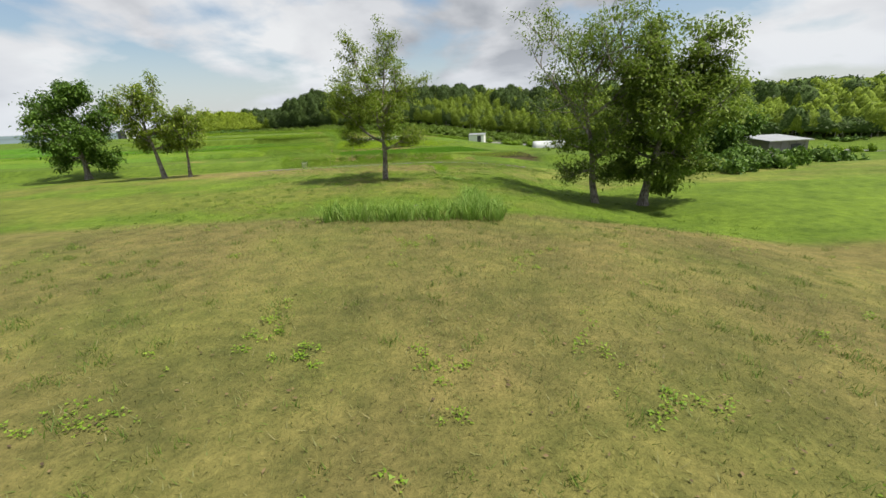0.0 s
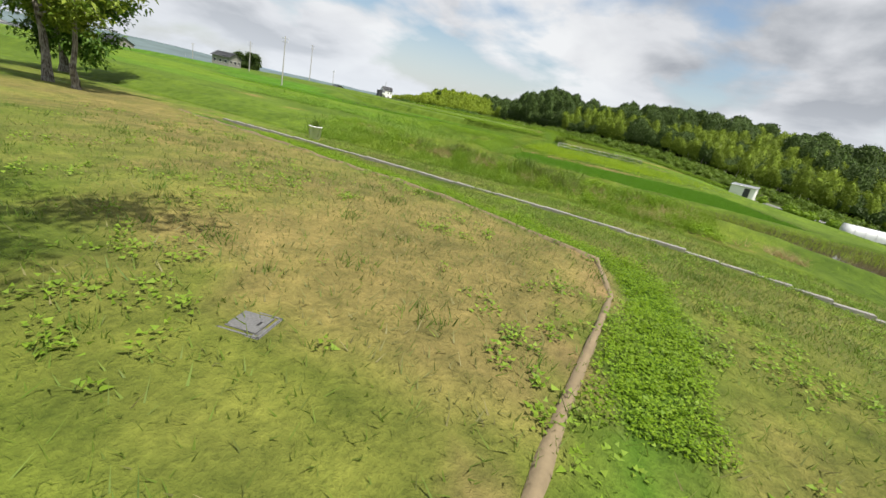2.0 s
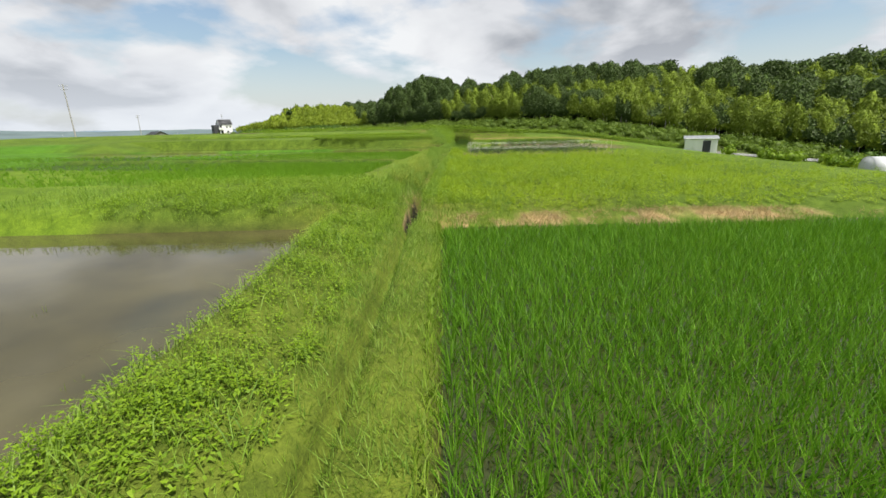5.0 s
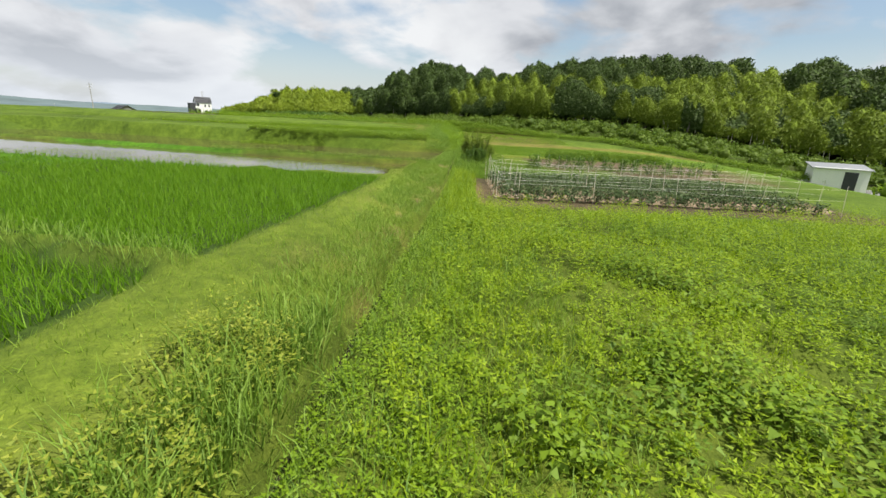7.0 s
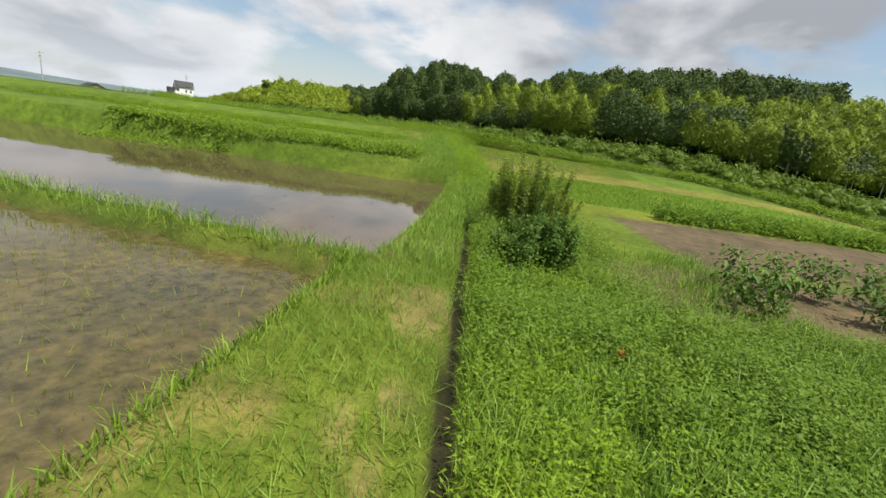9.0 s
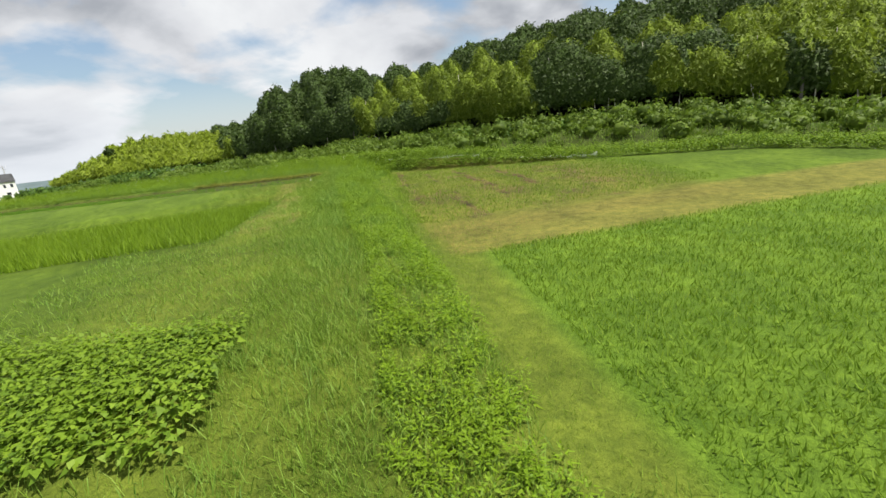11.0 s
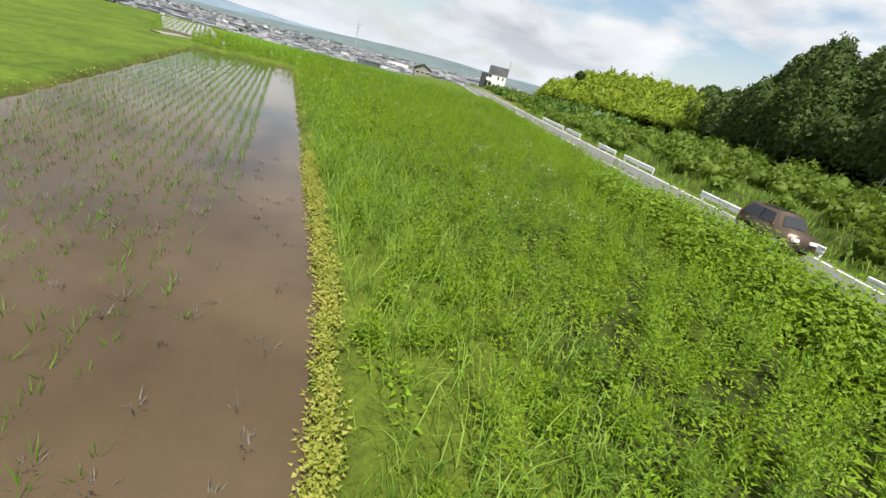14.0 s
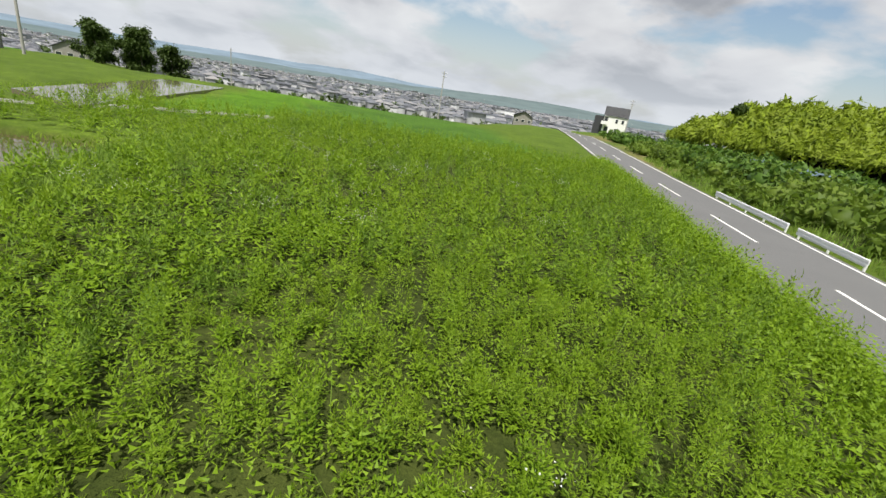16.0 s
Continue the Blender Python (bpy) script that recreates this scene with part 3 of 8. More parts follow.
def blades(p, g, height, width, lean=0.5, bend=0.5, spread=0.0):
    """Grass: one bent blade of two pieces at each place. Returns verts, faces."""
    n = len(p)
    h = height * g.uniform(0.55, 1.25, n)
    w = width * g.uniform(0.7, 1.3, n) / 2
    a, b = g.uniform(0, 2 * np.pi, n), g.uniform(0, 2 * np.pi, n)
    out = np.stack([np.cos(a), np.sin(a), 0 * a], 1)
    side = np.stack([np.cos(b), np.sin(b), 0 * b], 1) * w[:, None]
    base = p + (out * (spread * g.uniform(0, 1, n))[:, None] if spread else 0)
    l = lean * g.uniform(0.2, 1.2, n) * h
    up = np.array([0, 0, 1.0])
    mid = base + out * (0.35 * l)[:, None] + up * (0.62 * h)[:, None]
    tip = base + out * l[:, None] + up * (h * (1 - 0.3 * bend * g.uniform(0, 1.6, n)))[:, None]
    v = np.stack([base - side, base + side, mid + side * 0.75, mid - side * 0.75, tip], 1).reshape(-1, 3)
    i = np.arange(n, dtype=np.int32)[:, None] * 5
    return v, [i + np.array([[0, 1, 2, 3]], np.int32), i + np.array([[3, 2, 4]], np.int32)]


def leaves(base, direction, length, width, g, droop=0.3):
    """Folded leaves: base points, unit directions, lengths, widths. Two triangles each, sharing the midrib."""
    n = len(base)
    up = np.array([0, 0, 1.0])
    side = np.cross(direction, up + 0.25 * g.normal(size=(n, 3)))
    side /= np.linalg.norm(side, axis=1, keepdims=True) + 1e-9
    mid = base + direction * (0.45 * length)[:, None]
    tip = base + direction * length[:, None] - up * (droop * length)[:, None]
    wing = side * (width / 2)[:, None]
    lift = up * (0.12 * width)[:, None]
    v = np.stack([base, mid + wing + lift, tip, mid - wing + lift], 1).reshape(-1, 3)
    i = np.arange(n, dtype=np.int32)[:, None] * 4
    return v, [np.concatenate([i + np.array([[0, 1, 2]], np.int32), i + np.array([[0, 2, 3]], np.int32)])]


def small_leaves(base, direction, length, width, g, droop=0.3):
    """Leaves of one triangle each, for dense stands."""
    n = len(base)
    side = np.cross(direction, np.array([0, 0, 1.0]) + 0.35 * g.normal(size=(n, 3)))
    side /= np.linalg.norm(side, axis=1, keepdims=True) + 1e-9
    wing = side * (0.6 * width)[:, None]
    root = base + direction * (0.2 * length)[:, None]
    tip = base + direction * length[:, None]
    tip[:, 2] -= droop * length
    v = np.stack([root - wing, root + wing, tip], 1).reshape(-1, 3)
    return v, [np.arange(3 * n, dtype=np.int32).reshape(-1, 3)]


def facing_leaves(base, normal, length, width, g, jitter=0.7, fall=0.4):
    """Leaf sprays that lie roughly along a crown's surface, tips hanging."""
    n = len(base)
    nl = normal + jitter * g.normal(size=(n, 3))
    nl /= np.linalg.norm(nl, axis=1, keepdims=True) + 1e-9
    d = g.normal(size=(n, 3)) + np.array([0, 0, -fall])
    d -= nl * (d * nl).sum(1)[:, None]
    d /= np.linalg.norm(d, axis=1, keepdims=True) + 1e-9
    wing = np.cross(nl, d) * (0.6 * width)[:, None]
    v = np.stack([base - wing, base + wing, base + d * length[:, None]], 1).reshape(-1, 3)
    return v, [np.arange(3 * n, dtype=np.int32).reshape(-1, 3)]


def weeds(p, g, height, count, length, width, elevation=(0.1, 0.9), droop=0.25, bush=0.12, simple=False, vary=(0.55, 1.25)):
    """Leafy plants: leaves spiralling up an upright stem at each place."""
    n = len(p)
    h = height * g.uniform(*vary, n)
    k = np.tile(np.arange(count), n)
    who = np.repeat(np.arange(n), count)
    t = (k + g.uniform(0, 1, len(k))) / count
    a = k * 2.4 + np.repeat(g.uniform(0, 6.3, n), count) + g.normal(0, 0.3, len(k))
    e = elevation[0] + (elevation[1] - elevation[0]) * t + g.normal(0, 0.2, len(k))
    d = np.stack([np.cos(a) * np.cos(e), np.sin(a) * np.cos(e), np.sin(e)], 1)
    tilt = g.normal(0, 0.10, (n, 2))
    base = p[who] + np.stack([tilt[who, 0] * t * h[who], tilt[who, 1] * t * h[who], (0.12 + 0.88 * t) * h[who]], 1)
    base[:, :2] += d[:, :2] * (bush * g.uniform(0, 1, len(k)))[:, None]
    size = g.uniform(0.7, 1.3, len(k)) * (1.15 - 0.45 * t)
    return (small_leaves if simple else leaves)(base, d, length * size, width * size, g, droop)


def clumps(centres, g, height, stems, radius):
    """Stems crowded round each centre, highest in the middle: places and heights."""
    n = len(centres)
    who = np.repeat(np.arange(n), stems)
    a, d = g.uniform(0, 6.283, len(who)), np.sqrt(g.uniform(0, 1, len(who)))
    size = g.uniform(0.7, 1.3, n)[who] * radius
    p = centres[who] + np.stack([np.cos(a) * d * size, np.sin(a) * d * size, 0 * a], 1)
    p[:, 2] = ground_z(p[:, 0], p[:, 1])
    return p, height[who] * (1 - 0.38 * d * d)


def along(seed, u0, u1, centre, half, density, keep=None):
    """Places in a band of the plan that follows centre(u), so many to the square metre."""
    g = np.random.default_rng(seed)
    n = int((u1 - u0) * 2 * half * density)
    u = g.uniform(u0, u1, n)
    v = (centre(u) if callable(centre) else centre) + half * g.uniform(-1, 1, n)
    if keep is not None:
        on = g.uniform(0, 1, n) < keep(u, v)
        u, v = u[on], v[on]
    x, y = to_xy(u, v)
    return np.stack([x, y, ground_z(x, y)], 1), g


def join(parts):
    """Joins several (verts, face groups) into one."""
    vs, fs, at = [], [], 0
    for v, groups in parts:
        vs.append(v)
        fs += [f + at for f in groups]
        at += len(v)
    return np.concatenate(vs), fs


def stuff(name, parts, mat, label, category):
    v, f = join(parts) if isinstance(parts, list) else parts
    return tagged(put_mesh(name, v, f, mat), label, category, kind="stuff")


# ---- ground: one sheet to the horizon ----
def lines(fine0, fine1, gap, far, grow=1.22):
    out = list(np.arange(fine0, fine1 + gap / 2, gap))
    for sign, start in ((-1, fine0), (1, fine1)):
        at, d = start, gap
        while abs(at - start) < far:
            d = min(d * grow, 260)
            at += sign * d
            out.append(at)
    return np.array(sorted(out))


DRY, GREEN, SOIL = np.array((0.142, 0.130, 0.056)), np.array((0.075, 0.125, 0.016)), np.array((0.105, 0.085, 0.06))


def worn(u, v):
    """Bare, trodden spots along the ditch path."""
    x, y = to_xy(u, v)
    out = step(0.56, 0.62, fbm(x, y, 1.7, 36)) * (np.abs(v - ditch_v(u) + 0.55) < 0.4) * (u > 38) * (u < 44.5)
    for a, c, r in ((36.2, -0.45, 0.30), (35.1, -0.4, 0.16), (33.6, 0.1, 0.28), (33.1, -0.9, 0.30), (32.6, 0.1, 0.24), (40.9, -0.1, 0.2), (43.3, 0.3, 0.13), (41.3, 0.3, 0.14), (40.3, 0.2, 0.15), (29.8, -0.3, 0.25), (27.4, -0.7, 0.22), (25.5, -0.5, 0.2)):
        out = np.maximum(out, 1 - step(r * 0.6, r * 1.2, np.hypot((u - a) * 0.7, v - c) + 0.3 * (value_noise(x, y, 0.25, 45) - 0.5)))
    return out


def west_field(x, y):
    """Even bright rice beyond the weed field."""
    return inside(x, y, -158, -94.5, 170.5 - 0.02 * (x + 94), 175.5 - 0.12 * (x + 96), 0.5)


def west_field_2(x, y):
    """A duller rice field between the bright one and the road."""
    return inside(x, y, -156, -97, 176.4 - 0.12 * (x + 96), 200, 0.6)


def mud_track(u, v):
    """Churned wheel tracks across the drained field, from 0 to 1."""
    out = 0.0
    for at, wide, u0, u1 in ((3.25, 0.5, 80, 99.5), (5.3, 0.45, 79, 95), (7.6, 0.6, 80, 96), (10.2, 0.6, 82, 94)):
        d = np.abs(v - at - 0.35 * (fbm(u, 0 * u, 2.2, 40 + int(at)) - 0.5) * 2) + 1.1 * np.abs(fbm(u, v, 0.55, 52) - 0.5)
        out = np.maximum(out, (1 - step(wide * 0.3, wide * 0.8, d)) * step(u0, u0 + 1, u) * (1 - step(u1 - 1, u1, u)) * step(0.20 if at < 4 else 0.40, 0.36 if at < 4 else 0.54, fbm(u * 0.6, v, 1.6, 44)))
    return out


def bank_line(x):
    """Where the first bank carries its tussocks and cut grass."""
    return 39.55 - 0.12 * np.clip(x + 6, 0, 8) + 0.25 * np.maximum(-x - 9, 0)


def lawn_dry(x, y):
    """How scorched the lawn is: 0 fresh, 1 straw-coloured."""
    patch = step(0.42, 0.60, 0.6 * fbm(x, y, 1.7, 31) + 0.4 * fbm(x, y, 0.5, 43))
    near = np.exp(-(((x + 0.9) / 1.9) ** 2) - ((y - 20.2) / 1.5) ** 2)
    near = np.maximum(near, 0.55 * np.exp(-(((x + 5.5) / 3.0) ** 2) - ((y - 21.5) / 3.5) ** 2))
    near = np.maximum(near, 0.35 * step(24, 27, y) * (1 - step(-1.0, 1.0, x)) * (1 - step(30, 32, y)))
    d = lawn_edge(x, y)
    rim = step(0.1, 0.3, -d) * (1 - step(2.5, 6.5, -d)) * (y > 27)
    out = step(0.6, 1.0, d) * (y > 26) * (1 - step(36.6, 37.6, y))
    return np.clip(near * (0.15 + 0.75 * patch) + rim * (0.72 + 0.28 * patch) + out * (0.10 + 0.42 * patch), 0, 1)


def cover(x, y):
    """What covers the ground, as a base colour, some shade included."""
    u, v = to_uv(x, y)
    s, n = to_road(x, y)
    c = np.tile(GREEN, (len(x), 1))

    def lay(colour, amount):
        c[:] = c + (np.array(colour) - c) * np.clip(amount, 0, 1)[:, None]

    big, small = fbm(x, y, 14, 21), fbm(x, y, 3.0, 22)
    lay((0.085, 0.14, 0.018), step(0.45, 0.65, big))
    # litter and soil under the tall growth along the ditch and the banks
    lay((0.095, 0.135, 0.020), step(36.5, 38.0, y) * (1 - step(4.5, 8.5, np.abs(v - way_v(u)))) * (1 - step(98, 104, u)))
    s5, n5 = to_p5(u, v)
    # weed field: soil darkened, the shade between plants put into its colour
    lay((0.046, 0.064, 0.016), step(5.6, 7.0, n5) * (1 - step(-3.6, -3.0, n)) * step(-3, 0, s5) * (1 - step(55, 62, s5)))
    # lawn, scorched in its southern part
    on = 1 - step(37, 38.5, y)
    lay((0.098, 0.158, 0.020), on)
    edge = 14.0 + 0.6 * (small - 0.5) - 0.12 * np.maximum(x, 0)
    lay(DRY, on * (1 - step(edge - 0.5, edge + 0.7, y)) * (0.55 + 0.75 * small))
    lay((0.15, 0.125, 0.05), on * step(13, 15, y) * (1 - step(35, 36, y)) * step(0.50, 0.62, fbm(x, y, 4.5, 30)) * 0.35 * (1 - step(2, 6, x)))
    outside = lawn_edge(x, y)
    lay((0.20, 0.165, 0.078), on * 0.85 * lawn_dry(x, y))
    lay((0.05, 0.12, 0.012), on * np.exp(-(((outside - 0.5) / 0.35) ** 2)) * (y > 25) * 0.9)
    lay((0.22, 0.165, 0.095), on * (1 - step(0.03, 0.12, np.abs(outside + 0.03) + 0.10 * (fbm(x, y, 0.8, 38) - 0.5))) * (y > 25.2) * 0.95)
    # near-black line puts the gutter's shade into the colour
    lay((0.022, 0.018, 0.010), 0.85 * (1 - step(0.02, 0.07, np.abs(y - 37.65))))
    # banks with cut, dried grass
    dry = step(0.52, 0.66, fbm(x, y, 1.6, 33))
    lay((0.24, 0.175, 0.09), dry * np.exp(-(((y - bank_line(x)) / 0.7) ** 2)) * 0.75)
    lay((0.36, 0.27, 0.17), inside(u, v, 0.2, 1.7, 0.7, 14, 0.3) * step(0.36, 0.52, fbm(x, y, 1.1, 46)))
    lay((0.24, 0.18, 0.09), dry * inside(u, v, 0.5, 60, -2.2, 0.2, 0.4) * 0.5)
    lay((0.23, 0.185, 0.095), 0.6 * worn(u, v))
    lay((0.12, 0.185, 0.024), inside(u, v, 8, 38, -4.5, -1.2, 0.6) * 0.6)
    lay((0.23, 0.185, 0.11), 1.0 * slit(u, v))
    # soil along the ditch bottom, blackened in place of its shade
    lay((0.02, 0.018, 0.012), 1.0 * (slit(u, v) & (np.abs(v - ditch_v(u)) < 0.2)))
    lay((0.022, 0.020, 0.012), 0.95 * inside(u, v, 40, 63, ditch_v(u) - 0.08, ditch_v(u) + 0.08, 0.05))
    # wet mud of the paddies and of the drained field
    for u0, u1, v0, v1 in ((p6_near(v), 0.6, 0.1, 22.3), (-21.5, 0.2, -17, -4.4), (37.9, 44.6 + cross_bank(v), -60, p3_right(u) - 0.1), (46.1 + cross_bank(v), 61.8, -60, p4_right(u) - 0.15)):
        lay((0.05, 0.042, 0.022), inside(u, v, u0, u1, v0, v1, 0.3))
    lay((0.05, 0.042, 0.022), inside(x, y, -11.5, 9.0, 41.2, 50.8, 0.3))
    lay((0.035, 0.07, 0.012), step(7.6, 8.2, u) * (1 - step(p2_end(v), p2_end(v) + 0.3, u)) * step(0.2, 0.35, p2_bund(u, v)) * (1 - step(p2_right(u) - 0.2, p2_right(u) + 0.2, v)) * step(-75, -72, v))
    lay((0.06, 0.10, 0.012), inside(u, v, 76.5, 87.5, -70, -5.2, 0.4))
    s5, n5 = to_p5(u, v)
    lay((0.055, 0.045, 0.025), inside(s5, n5, 0, 43.5, -2.9, p5_edge(s5) - 0.15, 0.3))
    lay((0.135, 0.135, 0.036), inside(u, v, 76, 99, 3.0, 16, 0.5) * (0.4 + 0.6 * small))
    lay((0.10, 0.075, 0.045), 0.7 * inside(u, v, 78, 98, 3.0, 14, 0.5) * step(0.52, 0.64, fbm(x, y, 1.1, 53)))
    lay((0.185, 0.15, 0.07), 0.4 * inside(u, v, 78, 92, -5.0, -1.6, 0.6) * step(0.5, 0.62, fbm(x, y, 1.5, 58)))
    lay((0.085, 0.058, 0.036), mud_track(u, v) * 0.95)
    lay((0.030, 0.022, 0.016), step(0.75, 0.95, mud_track(u, v)) * step(0.52, 0.62, fbm(x, y, 0.7, 39)))
    # kitchen gardens right of the path
    lay((0.135, 0.10, 0.065), inside(u, v, 30.8, 39.6, 2.05, 2.6, 0.15) * (0.6 + 0.6 * small))
    lay(SOIL * 0.8, inside(u, v, 31.0, 39.9, 2.6, 20, 0.2))
    lay((0.055, 0.10, 0.014), inside(u, v, 40.2, 45.5, 2.8, 24, 0.3))
    lay(SOIL * 1.05, inside(u, v, 45.3, 48.8, 5.0, 24, 0.4))
    lay((0.105, 0.085, 0.065), inside(u, v, 50.0, 57.2, 8.2, 26, 0.8))
    lay((0.14, 0.17, 0.02), inside(u, v, 57.6, 60.5, 3, 30, 0.5) * 0.8)
    lay((0.095, 0.17, 0.02), inside(u, v, 60.5, 73.5, 4.5, 45, 0.5))
    lay((0.17, 0.155, 0.05), inside(u, v, 73.7, 77.0, 3.5, 45, 0.6) * 0.7)
    # far fields in the west
    lay((0.07, 0.047, 0.033), hole(x, y))
    lay((0.075, 0.17, 0.010), west_field(x, y))
    lay((0.055, 0.125, 0.016), west_field_2(x, y))
    lay((0.06, 0.15, 0.012), inside(x, y, -200, -45, 92, 126, 1.2) * step(0.3, 0.5, big))
    lay((0.10, 0.17, 0.015), inside(x, y, -200, -30, 62, 88, 1.2))
    lay((0.085, 0.165, 0.014), inside(u, v, -21, 0.5, -70, -17.5, 1.0))
    # roadside
    lay((0.20, 0.165, 0.10), inside(s, n, 48, 100, 3.4, 8.0, 0.8) * 0.8)
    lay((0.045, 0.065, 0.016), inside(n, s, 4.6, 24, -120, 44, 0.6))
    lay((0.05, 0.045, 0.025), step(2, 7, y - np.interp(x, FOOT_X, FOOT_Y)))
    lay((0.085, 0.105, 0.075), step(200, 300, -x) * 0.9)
    return c


def build_ground():
    us, vs = lines(-82, 130, 0.56, 7500), lines(-11, 11, 0.33, 7500, 1.15)
    us = np.unique(np.r_[us, np.arange(-41, -33.5, 0.14)])
    vs = np.unique(np.r_[vs, np.arange(-1.9, 1.9, 0.11)])
    vs = np.unique(np.r_[vs[(vs < -47.5) | (vs > -11)], np.arange(-47.2, -11.1, 0.55)])
    uu, vv = np.meshgrid(us, vs, indexing="ij")
    x, y = to_xy(uu.ravel(), vv.ravel())
    z = ground_z(x, y)
    a, b = len(us), len(vs)
    i = (np.arange(a - 1)[:, None] * b + np.arange(b - 1)[None]).ravel()
    faces = np.stack([i, i + b, i + b + 1, i + 1], 1)
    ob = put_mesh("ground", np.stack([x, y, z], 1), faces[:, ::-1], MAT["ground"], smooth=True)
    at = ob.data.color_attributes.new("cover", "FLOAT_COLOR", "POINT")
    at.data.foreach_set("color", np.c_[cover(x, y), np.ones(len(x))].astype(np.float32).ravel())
    tagged(ob, "terraced grass and field soil falling towards a distant town", "ground", kind="structure")


build_ground()


def water_sheet(name, corners, z, mat, label):
    """A level sheet of standing water with a shallow body below its surface."""
    bm = bmesh.new()
    top = [bm.verts.new((x, y, z)) for x, y in corners]
    low = [bm.verts.new((x, y, z - 0.4)) for x, y in corners]
    bm.faces.new(top)
    for k in range(len(top)):
        j = (k + 1) % len(top)
        bm.faces.new((top[k], low[k], low[j], top[j]))
    bmesh.ops.recalc_face_normals(bm, faces=bm.faces)
    return tagged(part(name, bm, mat, None), label, "water", kind="structure")


def uv_box(u0, u1, v0, v1):
    return [tuple(float(k) for k in to_xy(u, v)) for u, v in ((u0, v0), (u1, v0), (u1, v1), (u0, v1))]


water_sheet("water_1", [(-12.2, 39.8), (9.4, 42.0), (9.4, 51.6), (-12.2, 51.6)], -0.30, MAT["water_brown"], "still brown water standing in a bare paddy")
water_sheet("water_2", uv_box(-22.3, 1.0, -17.8, -3.4), -0.88, MAT["water_green"], "shallow brown-green paddy water with drowned stubble")
water_sheet("water_3", [tuple(float(k) for k in to_xy(u, v)) for u, v in ((37.2, -58), (58.9, -58), (45.3, -0.6), (37.2, -0.6))], -0.46, MAT["water_weedy"], "greenish paddy water over mud and weed")
water_sheet("water_4", [tuple(float(k) for k in to_xy(u, v)) for u, v in ((59.1, -58), (75, -58), (62.3, 0.3), (45.4, 0.3))], -0.60, MAT["water_brown"], "smooth paddy water mirroring the clouds")
water_sheet("water_5", [tuple(float(k) for k in to_xy(*from_p5(s, n))) for s, n in ((-0.6, -3.5), (44.0, -3.5), (44.0, 4.35), (-0.6, 4.35))], 2.05, MAT["water_brown"], "muddy water of a freshly planted paddy")
water_sheet("water_6", [tuple(float(k) for k in to_xy(u, v)) for u, v in ((-23.9, -0.1), (0.9, -0.1), (0.9, 22.3), (-29.4, 22.3))], -1.0, MAT["water_rice"], "thin water film between rows of green rice")
water_sheet("water_7", [(-123, 162.6), (-96, 164.6), (-92.5, 169.4), (-123, 168.6)], 2.42, MAT["water_grey"], "pale water of a distant paddy")


# ---- road ----
def strip(along, n0, n1, z0):
    """A flat band beside the road's centre line."""
    bm = bmesh.new()
    rows = []
    for s in along:
        z = float(road_z(s)) + z0
        rows.append([bm.verts.new((*from_road(s, n), z)) for n in (n0, n1)])
    for a, b in zip(rows, rows[1:]):
        bm.faces.new((a[0], a[1], b[1], b[0]))
    bmesh.ops.recalc_face_normals(bm, faces=bm.faces)
    for f in bm.faces:
        if f.normal.z < 0:
            f.normal_flip()
    return bm


road = tagged(part("road", strip(np.arange(-250, 251, 5.0), -3.15, 3.2, 0.0), MAT["asphalt"], None), "grey two-lane asphalt road with worn white lines", "road", kind="structure")
road.modifiers.new("thick", "SOLIDIFY").thickness = 0.25
for edge in (-2.85, 2.85):
    part("edge_line", strip(np.arange(-250, 251, 5.0), edge - 0.075, edge + 0.075, 0.006), MAT["line_paint"], road, "worn white edge line")
for k in range(-12, 20):
    s = 10.55 * k
    part("lane_dash", strip([s, s + 2.6, s + 5.2], -0.075, 0.075, 0.006), MAT["line_paint"], road, "white centre dash")


def guardrail(length, bays):
    """A white steel beam with two ribs on posts, along +x."""
    ob = empty("guardrail", (0, 0, 0))
    bm = bmesh.new()
    prof = [(-0.01, 0.17), (0.03, 0.20), (0.03, 0.29), (-0.005, 0.33), (-0.005, 0.37), (0.03, 0.41), (0.03, 0.50), (-0.01, 0.53)]
    ends = [[bm.verts.new((x, y, z)) for y, z in prof] for x in (0, length)]
    for a, b, c, d in zip(ends[0], ends[0][1:], ends[1][1:], ends[1]):
        bm.faces.new((a, b, c, d))
    beam = part("beam", bm, MAT["rail"], ob)
    beam.modifiers.new("thick", "SOLIDIFY").thickness = 0.012
    for k in range(bays + 1):
        x = 0.15 + (length - 0.3) * k / bays
        part("post", rod(bmesh.new(), (x, -0.07, -0.35), (x, -0.07, 0.51), 0.057, sides=10), MAT["rail"], ob)
        part("bracket", box(bmesh.new(), (x, -0.03, 0.38), (0.08, 0.09, 0.14)), MAT["rail"], ob)
    return tagged(ob, "white ribbed steel guardrail on round posts beside the road", "guardrail", "guardrails along the road")


turn_road = math.degrees(math.atan2(RDY, RDX))
rails = ((-66, 7.5, 3), (-56, 7.5, 3), (-46, 7.5, 3), (-33.5, 8.0, 4), (-22, 10.0, 5), (-10.0, 3.0, 1), (-7.0, 5.5, 3), (4.2, 4.9, 2), (10.8, 3.9, 2), (19.7, 4.9, 2), (25.5, 9.4, 4))
for n, (s, length, bays) in enumerate(rails):
    x, y = from_road(s, 3.45)
    rail = guardrail(length, bays)
    rail.matrix_world = pose(x, y, float(road_z(s)) - 0.09, 0, 0, turn_road)


